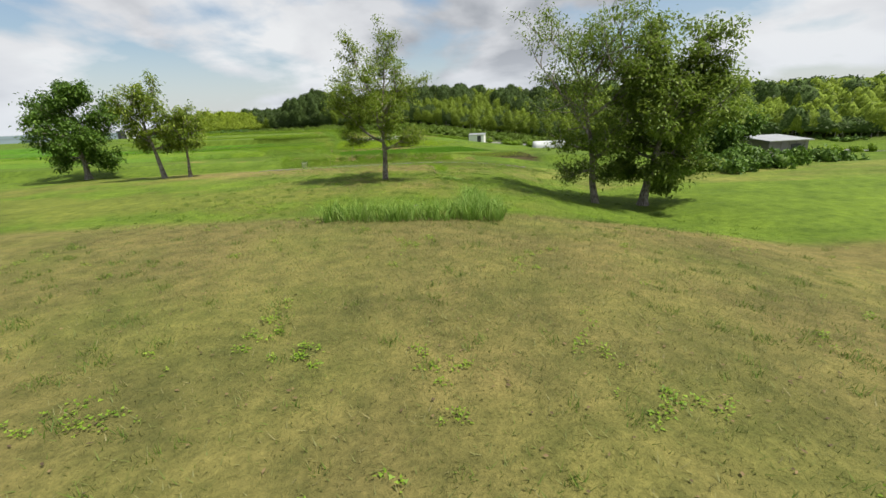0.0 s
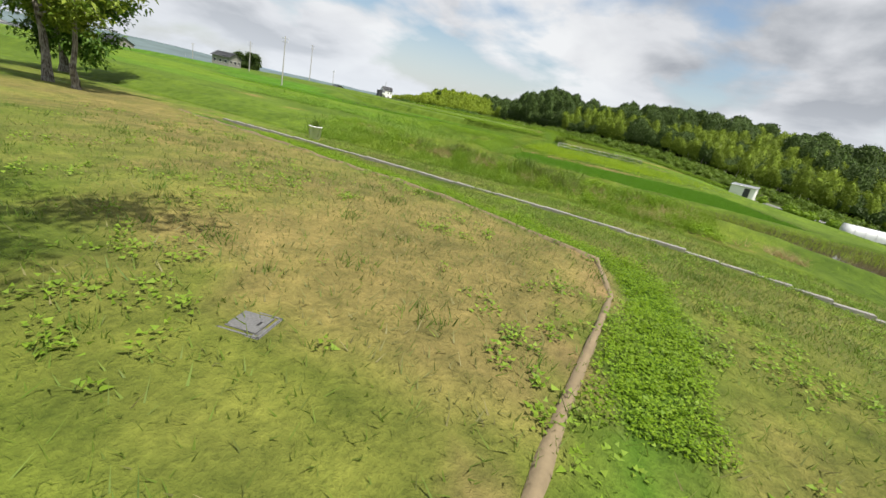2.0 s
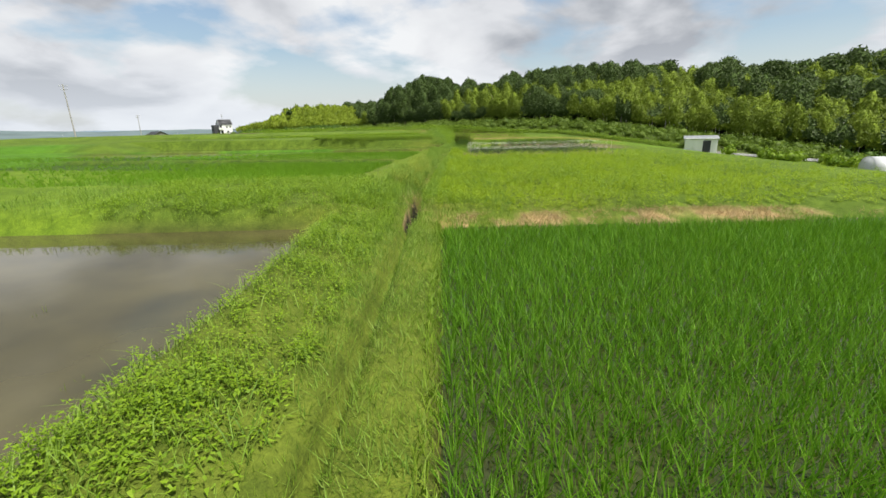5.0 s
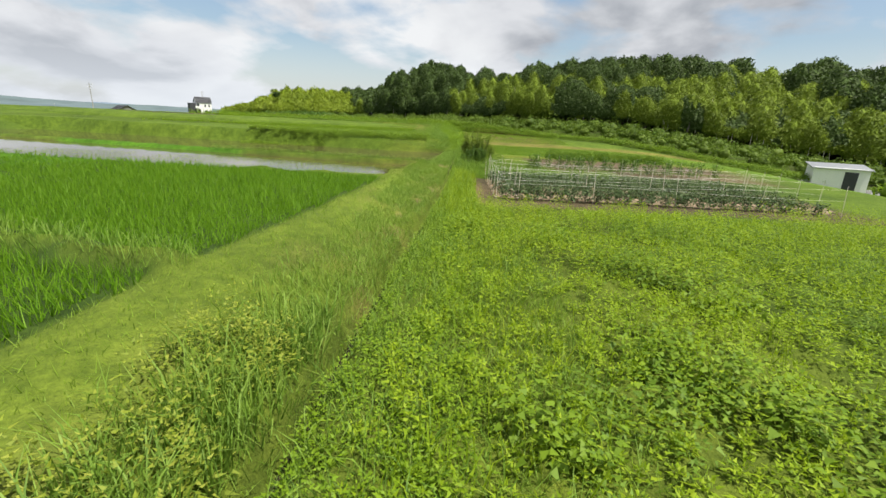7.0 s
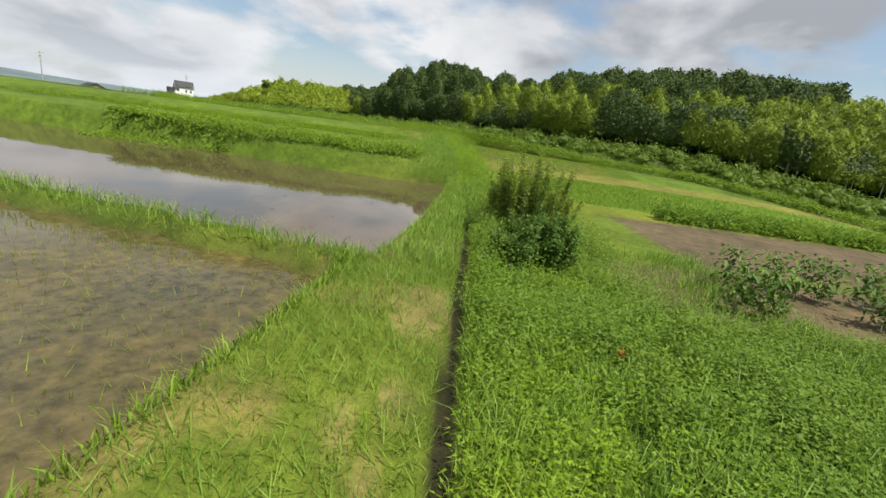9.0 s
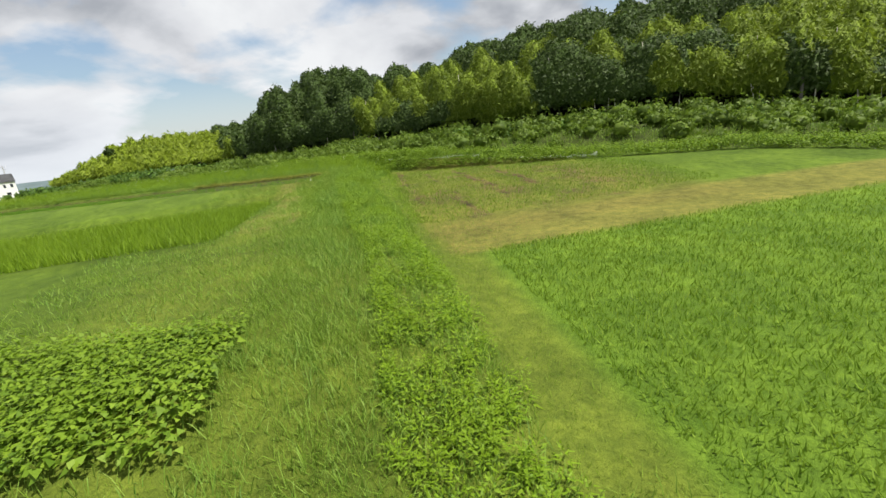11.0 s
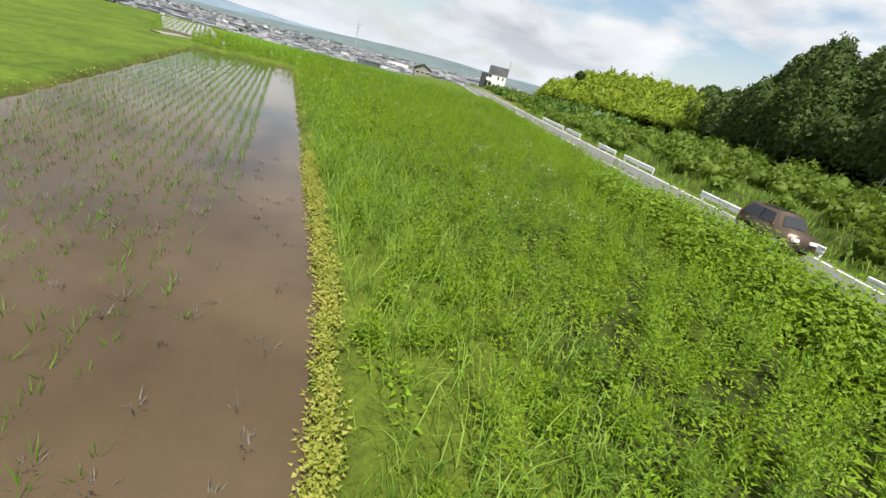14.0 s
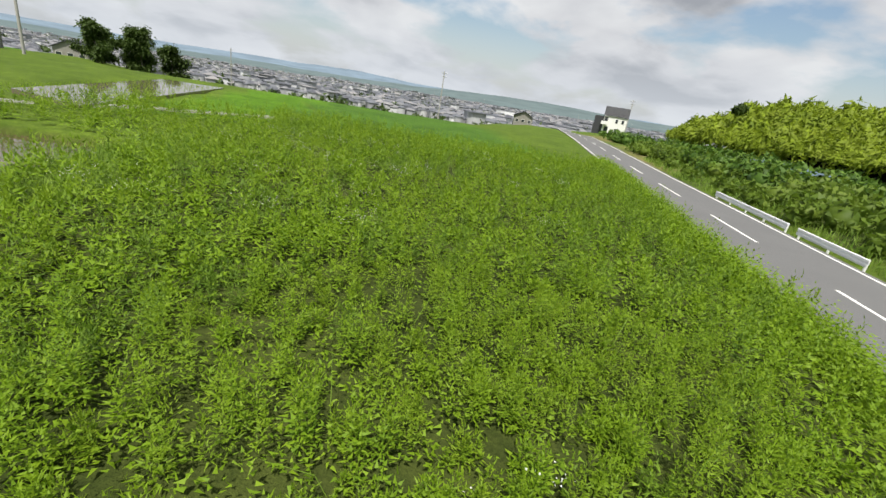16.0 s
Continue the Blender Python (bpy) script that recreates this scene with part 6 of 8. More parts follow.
stuff("rice_seedlings", [rice(u, v, 2.0, g, 9, 0.19, 0.014, 0.8, 0.05)], MAT["rice"], "newly planted rice seedlings in muddy water", "rice")
g = np.random.default_rng(163)
s, n = g.uniform(0.5, 15, 170), g.uniform(-2.4, 3.5, 170)
u, v = from_p5(s, n)
stuff("drowned_tufts", [rice(u, v, 2.02, g, 16, 0.10, 0.018, 1.1, 0.07)], MAT["bark"], "brown drowned tufts in shallow muddy water", "stubble")
g = np.random.default_rng(170)
v = -1.3 - 0.62 * g.integers(0, 9, 260) + g.normal(0, 0.06, 260)
u = g.uniform(47.5, 58, 260)
on = (u > 46.6 + cross_bank(v)) & (fbm(u * 0.5, v, 1.4, 57) > 0.44)
stuff("drowned_tufts", [rice(u[on], v[on], -0.64, g, 7, 0.07, 0.014, 1.2, 0.07)], MAT["olive_stubble"], "olive drowned stubble in rows under the water", "stubble")
u, v, g = paddy_rows(-14, -6, -12, -4.8, 0.3, 0.25, 126, lambda u, v, g: fbm(u, v, 1.5, 82) > 0.66)
stuff("rice_seedlings", [rice(u, v, -0.92, g, 3, 0.14, 0.01, 0.6)], MAT["pale_rice"], "stray seedlings along a paddy margin", "rice")
g = np.random.default_rng(127)
x, y = g.uniform(-11, 6, 260), g.uniform(41.6, 50.4, 260)
on = fbm(x, y, 2.2, 83) > 0.50
u, v = to_uv(x[on], y[on])
x, y = [k.ravel() for k in np.meshgrid(np.arange(-6.4, 9, 0.22), np.arange(45.4, 51, 0.32), indexing="ij")]
x, y = x + g.normal(0, 0.03, len(x)), y + g.normal(0, 0.02, len(x))
on = (y > 49.4 - 0.62 * (x + 6.4)) & (g.uniform(0, 1, len(x)) < 0.85)
u, v = [np.r_[a, c] for a, c in zip((u, v), to_uv(x[on], y[on]))]
stuff("rice_seedlings", [rice(u, v, -0.32, g, 6, 0.19, 0.012, 0.7)], MAT["pale_rice"], "thin rows of rice sprouts at one side of a bare paddy", "rice")


g = np.random.default_rng(165)
x, y = [k.ravel() for k in np.meshgrid(np.arange(-122, -94, 0.55), np.arange(163.4, 168.6, 0.5), indexing="ij")]
u, v = to_uv(x + g.normal(0, 0.05, len(x)), y + g.normal(0, 0.05, len(x)))
stuff("rice_seedlings", [rice(u, v, 2.38, g, 4, 0.22, 0.03, 0.6)], MAT["pale_rice"], "rows of seedlings in a distant pale paddy", "rice")


# ---- weed field between the paddy and the road ----
def wedge_keep(u, v):
    x, y = to_xy(u, v)
    s, n = to_road(x, y)
    s5, n5 = to_p5(u, v)
    k = (n < -3.2) & (n5 > 4.2) & (s5 > -3.0) & (s5 < 62)
    k |= (n < -3.2) & (s5 > 44.5) & (s5 < 58) & (n5 > -4)
    grassy = 1 - step(4.9, 6.6, n5 + 3.0 * (fbm(x, y, 3.0, 94) - 0.5))
    return k * (1.0 - 0.35 * step(0.55, 0.7, fbm(x, y, 2.2, 76))) * (1 - 0.78 * grassy)


p, g = scatter(60000, 130, 92, 150, -62, 4, lambda u, v: wedge_keep(u, v) * (1 - hole(*to_xy(u, v))) * (0.45 + 0.55 * step(0.36, 0.5, fbm(*to_xy(u, v), 1.0, 47))))
p = spaced(p, 0.37)
x, y = p[:, 0], p[:, 1]
high = step(0.3, 0.7, 0.5 * fbm(x, y, 1.6, 91) + 0.5 * g.uniform(0, 1, len(p)))
high = high + 0.2 * step(-6.0, -3.8, to_road(x, y)[1])
kind = fbm(x, y, 4.0, 77) + 0.5 * (g.uniform(0, 1, len(p)) - 0.5)
aside = np.abs(y - np.interp(x, [-75, -67.4, -61, -54.4, -48.6, -45, -41.3], [184, 181.8, 179.4, 175.4, 171.3, 168.2, 163])) + 2 * np.maximum(-x - 73, 0)
for pick, mat, leaf, wide, steep, label in ((kind < 0.33, "weed", 0.085, 0.015, 1.3, "bushy stand of fine-leaved green weeds"), ((kind >= 0.33) & (kind < 0.55), "fresh_weed", 0.088, 0.019, 1.2, "bushy stand of bright broad-leaved weeds"), (kind >= 0.55, "plume", 0.08, 0.014, 1.35, "bushy stand of pale yellow-green weeds")):
    made = []
    for low, top, stems, count, size in ((0, 5.0, 9, 42, 1.12), (5.0, 11, 6, 28, 1.75), (11, 99, 5, 15, 2.7)):
        a = pick & (aside >= low) & (aside < top)
        q, h = clumps(p[a], g, 0.40 + 0.85 * high[a], stems, 0.19)
        made.append(weeds(q, g, h, count, leaf * size, wide * size, (0.15, steep), 0.15, 0.06, True, (0.85, 1.12)))
    stuff("tall_weeds", made, MAT[mat], label, "weeds")
p, g = scatter(26000, 156, 96, 132, -46, 2, lambda u, v: wedge_keep(u, v) * (1 - hole(*to_xy(u, v))))
aside = np.abs(p[:, 1] - np.interp(p[:, 0], [-75, -67.4, -61, -54.4, -48.6, -45, -41.3], [184, 181.8, 179.4, 175.4, 171.3, 168.2, 163])) + 2 * np.maximum(-p[:, 0] - 73, 0)
a, c = aside < 5.5, (aside >= 5.5) & (aside < 12)
stuff("low_weeds", [weeds(p[a], g, 0.42, 14, 0.10, 0.034, (0.0, 0.9), 0.2, 0.14, True), weeds(p[c], g, 0.55, 8, 0.17, 0.055, (0.0, 0.9), 0.2, 0.14, True)], MAT["fresh_weed"], "low leafy growth filling the gaps between tall weeds", "weeds")
p, g, s, n = roadside(5200, 147, -13, 46, -4.3, -2.75)
stuff("roadside_vines", [weeds(p, g, 0.75, 12, 0.14, 0.09, (-0.2, 0.7), 0.4, 0.2, True)], MAT["fresh_weed"], "leafy vines spilling over the edge of the road", "vines")
p, g = scatter(8000, 131, 92, 150, -62, 4, lambda u, v: wedge_keep(u, v) * (fbm(*to_xy(u, v), 3.0, 78) > 0.50))


def grassy_keep(u, v):
    s5, n5 = to_p5(u, v)
    x, y = to_xy(u, v)
    return (n5 > 4.2) * (1 - step(5.6, 7.6, n5 + 3.0 * (fbm(x, y, 3.0, 94) - 0.5))) * (s5 > -3) * (s5 < 46) * (0.3 + 0.7 * step(0.38, 0.55, fbm(x, y, 0.9, 73))) * (to_road(x, y)[1] < -3.3)


q, g2 = scatter(300000, 149, 92, 122, -46, 6, grassy_keep)
stuff("weed_grass", [blades(p, g, 0.7, 0.013, 0.9, 0.9), blades(q, g2, 0.52, 0.014, 1.0, 1.0)], MAT["long"], "long arching grass on the slope above the paddy", "grass")
p, g = scatter(130, 132, 98, 132, -46, 0, lambda u, v: wedge_keep(u, v) * (to_road(*to_xy(u, v))[1] < -9))
p = np.repeat(p, 20, 0) + g.normal(0, 1, (20 * len(p), 3)) * (0.30, 0.30, 0.05)
p[:, 2] = ground_z(p[:, 0], p[:, 1]) + 0.82 + g.normal(0, 0.08, len(p))
stuff("fleabane", [weeds(p, g, 0.14, 4, 0.024, 0.02, (0.3, 1.2))], MAT["flower"], "white fleabane flowers above the weeds", "flowers")
p, g = scatter(70000, 133, 92, 116, -44, 2, lambda u, v: (lambda s, n: ((n > p5_edge(s) - 0.15) & (n < 4.6) & (s > -2) & (s < 46)) * 1.0)(*to_p5(u, v)))
stuff("paddy_bank_grass", [spikes(p, g, 0.14, 0.015, 1.0)], MAT["verge"], "short grass on the paddy bank", "grass")
p, g = scatter(24000, 134, 88, 116, -44, 2, lambda u, v: (lambda s, n: (((np.abs(n - p5_edge(s)) < 0.25) | (np.abs(n + 2.85) < 0.3)) & (s > -1) & (s < 40) | (np.abs(s - 0.1) < 0.35) & (np.abs(n) < 3.2)) * 0.9)(*to_p5(u, v)))
g2 = np.random.default_rng(162)
s, n = g2.uniform(0.5, 15, 1300), g2.normal(-0.02, 0.07, 1300)
n = n + p5_edge(s)
q = np.stack([*to_xy(*from_p5(s, n)), np.maximum(ground_z(*to_xy(*from_p5(s, n))), 2.03)], 1)
stuff("margin_weeds", [weeds(p, g, 0.10, 6, 0.075, 0.028, (0.2, 1.0), 0.2, 0.05, True), weeds(q, g2, 0.12, 8, 0.07, 0.028, (0.1, 1.0), 0.2, 0.06, True)], MAT["yellowing"], "yellowing weeds at the water's edge", "weeds")


# ---- kudzu banks and garden crops ----
def kudzu_keep(u, v):
    x, y = to_xy(u, v)
    s, n = to_road(x, y)
    a = (n < -3.4) & (n > -8.2) & (s < -24.5) & (s > -82)
    b = (u > 64.5) & (u < 67.5 - 0.1 * v) & (v < -2) & (v > -24)
    return b * 1.0


p, g = scatter(9000, 135, 62, 72, -26, 0, kudzu_keep)
q, g2, s, n = roadside(13000, 146, -84, -9, -7.5, -3.5)
q[:, 2] += 0.5 * fbm(q[:, 0], q[:, 1], 1.5, 98) + 0.35 * np.exp(-(((n + 5.2) / 1.3) ** 2)) * (1 - step(-16, -9, s))
p[:, 2] += 0.45 * fbm(p[:, 0], p[:, 1], 2.0, 92) - 0.1
stuff("kudzu", [weeds(p, g, 0.38, 12, 0.12, 0.10, (-0.2, 0.6), 0.4, 0.25, True), weeds(q, g2, 0.58, 7, 0.14, 0.11, (-0.2, 0.6), 0.4, 0.2, True)], MAT["kudzu"], "kudzu vines heaped over the banks", "vines")
p, g, s, n = roadside(6500, 136, -80, 60, 3.8, 8)
stuff("roadside_grass", [blades(np.repeat(p, 3, 0), g, 0.6, 0.03, 0.8, 0.8, 0.2)], MAT["long"], "tall grass behind the guardrail", "grass")
p, g = scatter(3600, 137, 40.6, 45.2, 3, 12, lambda u, v: 0.75 + 0 * u)
q, g2 = scatter(15000, 143, 40.4, 50, 1.8, 8, lambda u, v: lumpy(u, v, 2.0))
m, g3 = along(153, 41.5, 60, 3.2, 2.0, 46, lambda u, v: lumpy(u, v, 0.8))
stuff("shrub_weeds", [weeds(m, g3, 0.70, 26, 0.085, 0.034, (0.0, 0.9), 0.25, 0.16, True)], MAT["weed"], "lush weeds crowding the foot of the shrubs", "weeds")
stuff("bed_grass", [blades(q, g2, 0.42, 0.014, 0.9, 0.9)], MAT["long"], "long grass growing through the leafy garden bed", "grass")
stuff("sweet_potato", [weeds(p, g, 0.12 + 0.4 * fbm(p[:, 0], p[:, 1], 0.9, 56), 20, 0.075, 0.034, (0.0, 0.7), 0.3, 0.15, True)], MAT["weed"], "low leafy crop covering a garden bed", "crop")
p, g = scatter(420, 138, 57.4, 58.9, 10.5, 22, lambda u, v: 1.0 + 0 * u)
stuff("corn", [weeds(p, g, 0.75, 9, 0.36, 0.05, (0.3, 1.2), 0.5, 0.03)], MAT["long"], "short rows of young corn", "crop")
p, g = scatter(60000, 139, 60.5, 73.5, 4.5, 34, lambda u, v: np.exp(-((v - 4) / 16) ** 2))
stuff("green_crop", [spikes(p, g, 0.16, 0.03, 0.8)], MAT["verge"], "smooth bright green field", "crop")
p, g = scatter(40000, 140, 78, 99.5, 2.2, 18, lambda u, v: 0.85 * (1 - mud_track(u, v)))
stuff("stubble_grass", [spikes(p, g, 0.15, 0.022, 0.9)], MAT["verge"], "yellowish regrowth on a drained field", "grass")


def eggplant(seed):
    g = np.random.default_rng(seed)
    ob = empty("eggplant", (0, 0, 0))
    segs = [((0, 0, -0.05), (0, 0, 0.25), 0.014, 0.011)]
    for k in range(4):
        a = k * 1.57 + g.normal(0, 0.3)
        segs.append(((0, 0, 0.2), (0.15 * math.cos(a), 0.15 * math.sin(a), 0.5), 0.01, 0.006))
    v, f = tubes(segs, 5)
    put_mesh("stem", v, f, MAT["bark"], ob, True, "dark purple-brown stem")
    n = 110
    a, e = g.uniform(0, 6.28, n), g.normal(0.05, 0.4, n)
    d = np.stack([np.cos(a) * np.cos(e), np.sin(a) * np.cos(e), np.sin(e)], 1)
    base = np.stack([g.normal(0, 0.15, n), g.normal(0, 0.15, n), g.uniform(0.10, 0.56, n)], 1)
    k = g.uniform(0.7, 1.3, n)
    v, f = leaves(base, d, 0.125 * k, 0.085 * k, g, 0.35)
    put_mesh("foliage", v, f, MAT["eggplant"], ob)
    return tagged(ob, "eggplant bush with large grey-green leaves", "eggplant", "eggplants in the garden rows")


plants = [eggplant(k) for k in (201, 202, 203)]
ROWS_U = [32.75 + 1.33 * k for k in range(6)]
g = np.random.default_rng(204)
first = [True, True, True]
for row in ROWS_U:
    for k in range(28):
        v = 3.3 + 0.5 * k + g.normal(0, 0.05)
        x, y = to_xy(row + g.normal(0, 0.05), v)
        at = pose(float(x), float(y), float(ground_z(x, y)) + 0.03, 0, 0, g.uniform(0, 360))
        kind = int(g.integers(0, 3))
        if first[kind]:
            plants[kind].matrix_basis, first[kind] = at, False
        else:
            copy_thing(plants[kind], at)


def pepper(seed):
    g = np.random.default_rng(seed)
    ob = empty("tomato_plant", (0, 0, 0))
    v, f = tubes([((0, 0, -0.05), (0.03, 0, 1.1), 0.013, 0.008)], 5)
    put_mesh("stake", v, f, MAT["stake"], ob, True, "thin pale stake")
    n = 170
    a, e = g.uniform(0, 6.28, n), g.normal(-0.2, 0.4, n)
    d = np.stack([np.cos(a) * np.cos(e), np.sin(a) * np.cos(e), np.sin(e)], 1)
    base = np.stack([g.normal(0, 0.17, n), g.normal(0, 0.17, n), g.uniform(0.15, 1.1, n)], 1)
    k = g.uniform(0.6, 1.4, n)
    v, f = leaves(base, d, 0.14 * k, 0.07 * k, g, 0.35)
    put_mesh("foliage", v, f, MAT["shrub"], ob)
    return tagged(ob, "bushy dark tomato plant tied to a stake", "tomato", "staked plants behind the eggplants")


tall = [pepper(211), pepper(212)]
first = [True, True]
for row in (46.0, 47.6):
    for k in range(17):
        v = 6.5 + 0.85 * k + g.normal(0, 0.12)
        if g.uniform() < 0.25:
            continue
        x, y = to_xy(row + g.normal(0, 0.1), v)
        at = pose(float(x), float(y), float(ground_z(x, y)) + 0.02, 0, 0, g.uniform(0, 360))
        kind = int(g.integers(0, 2))
        if first[kind]:
            tall[kind].matrix_basis, first[kind] = at, False
        else:
            copy_thing(tall[kind], at)


def mulch_bed(u):
    """A low ridge of straw between two rows of plants."""
    g = np.random.default_rng(int(u * 10))
    bm = bmesh.new()
    rows = []
    for v in np.arange(2.9, 18.2, 0.16):
        cross = []
        taper = min(1.0, 0.25 + (v - 2.9) / 0.7)
        for k, (du, dz) in enumerate(((-0.30, -0.08), (-0.19, 0.09), (0, 0.16), (0.19, 0.12), (0.34, -0.08))):
            x, y = to_xy(u + du + g.normal(0, 0.03), v)
            cross.append(bm.verts.new((float(x), float(y), float(ground_z(x, y)) + dz * (taper if dz > 0 else 1) + g.normal(0, 0.035))))
        rows.append(cross)
    for a, b in zip(rows, rows[1:]):
        for i in range(4):
            bm.faces.new((a[i], a[i + 1], b[i + 1], b[i]))
    bmesh.ops.recalc_face_normals(bm, faces=bm.faces)
    return tagged(part("straw_ridge", bm, MAT["mulch"], None), "pale straw-covered ridge between vegetable rows", "garden bed", "ridges of the vegetable garden")


for row in ROWS_U[1:]:
    mulch_bed(row - 0.62)


g = np.random.default_rng(205)
u = np.concatenate([row - 0.62 + g.normal(0, 0.16, 2600) for row in ROWS_U[1:]])
v = g.uniform(2.9, 18, len(u))
x, y = to_xy(u, v)
stuff("ridge_straw", [spikes(np.stack([x, y, ground_z(x, y) + 0.08], 1), g, 0.07, 0.012, 3.0)], MAT["straw"], "loose straw strewn on the vegetable ridges", "straw")


def garden_fence(u):
    """Leaning stakes along one row with strings drawn between them."""
    g = np.random.default_rng(int(u * 7))
    x, y = to_xy(u, 2.9)
    ob = empty("string_trellis", (float(x), float(y), float(ground_z(x, y))))
    base = ob.matrix_world.translation
    tops = []
    for v in (2.95, 3.9, 7.2, 10.8, 14.4, 18.0):
        a = Vector((*[float(k) for k in to_xy(u, v)], 0)) - Vector((*base.xy, 0))
        z = float(ground_z(*to_xy(u, v))) - base.z
        lean = Vector((g.normal(0, 0.07), g.normal(0, 0.07), 0))
        foot, top = a + Vector((0, 0, z - 0.15)), a + lean + Vector((0, 0, z + g.uniform(1.2, 1.5)))
        part("stake", rod(bmesh.new(), foot, top, 0.009, 0.008, 6), MAT["stake"], ob)
        tops.append((foot, top))
    for level in (0.55, 0.88):
        for (f0, t0), (f1, t1) in zip(tops, tops[1:]):
            part("string", rod(bmesh.new(), f0.lerp(t0, level), f1.lerp(t1, level), 0.0028, None, 4), MAT["string"], ob)
    return tagged(ob, "pale stakes with white strings along a vegetable row", "trellis", "string trellises of the vegetable garden")


fences = [garden_fence(u) for u in ROWS_U]
# cords from row to row along the near ends
cords = empty("row_cord", (*[float(k) for k in to_xy(31.5, 3.0)], float(ground_z(*to_xy(31.5, 3.0)))))
for (u0, v0, h0), (u1, v1, h1) in (((31.2, 3.9, 0.05), (38.8, 3.0, 1.3)), ((31.6, 3.0, 0.7), (38.8, 2.95, 0.95)), ((33.2, 3.2, 1.1), (38.6, 3.0, 1.25)), ((33.0, 3.6, 0.1), (36.2, 3.0, 1.0))):
    a = Vector((*[float(k) for k in to_xy(u0, v0)], float(ground_z(*to_xy(u0, v0))) + h0)) - cords.matrix_world.translation
    b = Vector((*[float(k) for k in to_xy(u1, v1)], float(ground_z(*to_xy(u1, v1))) + h1)) - cords.matrix_world.translation
    part("string", rod(bmesh.new(), a, b, 0.003, None, 4), MAT["string"], cords)
tagged(cords, "white cords slanting across the ends of the vegetable rows", "cord")


# ---- small built things ----
def bucket():
    x, y = -11.4, 36.1
    ob = empty("pail", (x, y, float(ground_z(x, y)) - 0.02))
    bm = bmesh.new()
    rings = []
    for r, z in ((0.10, 0.0), (0.17, 0.0), (0.22, 0.42), (0.235, 0.42), (0.235, 0.45), (0.205, 0.45), (0.16, 0.06)):
        rings.append([bm.verts.new((r * math.cos(a), r * math.sin(a), z)) for a in np.linspace(0, 6.283, 20, endpoint=False)])
    for a, b in zip(rings, rings[1:]):
        for k in range(20):
            bm.faces.new((a[k], a[(k + 1) % 20], b[(k + 1) % 20], b[k]))
    bm.faces.new(rings[0][::-1])
    bm.faces.new(rings[-1])
    part("bucket_body", bm, MAT["plastic"], ob, "", True)
    bm = bmesh.new()
    pts = [Vector((0.225 * math.cos(a), 0.06, 0.40 + 0.12 * math.sin(a) - 0.2 * abs(math.sin(a)) ** 2)) for a in np.linspace(0, math.pi, 9)]
    for a, b in zip(pts, pts[1:]):
        rod(bm, a, b, 0.006, None, 5)
    part("handle", bm, MAT["steel"], ob, "thin wire handle")
    return tagged(ob, "white plastic pail standing on the grass", "bucket")


bucket()
g = np.random.default_rng(178)
p = np.array((-11.4, 36.1, float(ground_z(-11.4, 36.1)) + 0.12)) + g.normal(0, 1, (160, 3)) * (0.08, 0.08, 0.02)
stuff("pail_grass", [blades(p, g, 0.62, 0.018, 0.7, 0.8)], MAT["dark_tussock"], "coarse grass growing out of a white pail", "grass")


def drain_cover(x, y, turn, k):
    """A flush concrete lid with a lifting slot in a thin frame."""
    ob = empty("drain_cover", (x, y, float(ground_z(x, y)) - 0.03), turn)
    part("lid", box(bmesh.new(), (0, 0, 0), (0.44 * k, 0.44 * k, 0.07), 0.012), MAT["asphalt"], ob)
    for i in range(4):
        a = i * math.pi / 2
        turned = Matrix.Rotation(a, 4, "Z")
        part("frame_bar", box(bmesh.new(), (0.25 * k * math.cos(a), 0.25 * k * math.sin(a), -0.005), (0.05 * k, 0.54 * k, 0.07), 0.006, turned), MAT["asphalt"], ob)
    part("slot", box(bmesh.new(), (0.12 * k, 0, 0.034), (0.03 * k, 0.10 * k, 0.006)), MAT["tyre"], ob, "dark lifting slot")
    return tagged(ob, "grey concrete drain lid set flush in the lawn", "drain cover", "drain lids in the lawn")


drain_cover(-2.2, 26.8, 20, 0.5)
drain_cover(-0.95, 15.45, 5, 0.6)


def curb():
    ob = empty("curb", (-14.5, 34.9, 0.1))
    bm = bmesh.new()
    box(bm, (0, 0, 0), (0.592, 0.15, 0.26), 0.006)
    first_block = part("curb_block", bm, MAT["concrete"], ob)
    g = np.random.default_rng(220)
    knots = np.arange(-15.0, 8, 1.5)
    bed = [float(np.mean(ground_z(k + np.linspace(-1.5, 1.5, 21), np.full(21, 34.9)))) - 0.07 for k in knots]
    for k in range(36):
        x = -14.5 + 0.6 * k
        b = first_block if k == 0 else new("curb_block", first_block.data)
        b.parent = ob
        b.matrix_basis = pose(0.6 * k, 0.20 - 0.0095 * k + g.normal(0, 0.006), float(np.interp(x, knots, bed)) - 0.1 + g.normal(0, 0.006), 0, 0, g.normal(0, 0.5) - 0.9)
    return tagged(ob, "row of worn concrete curb blocks sunk in the grass", "curb", kind="structure")


curb()


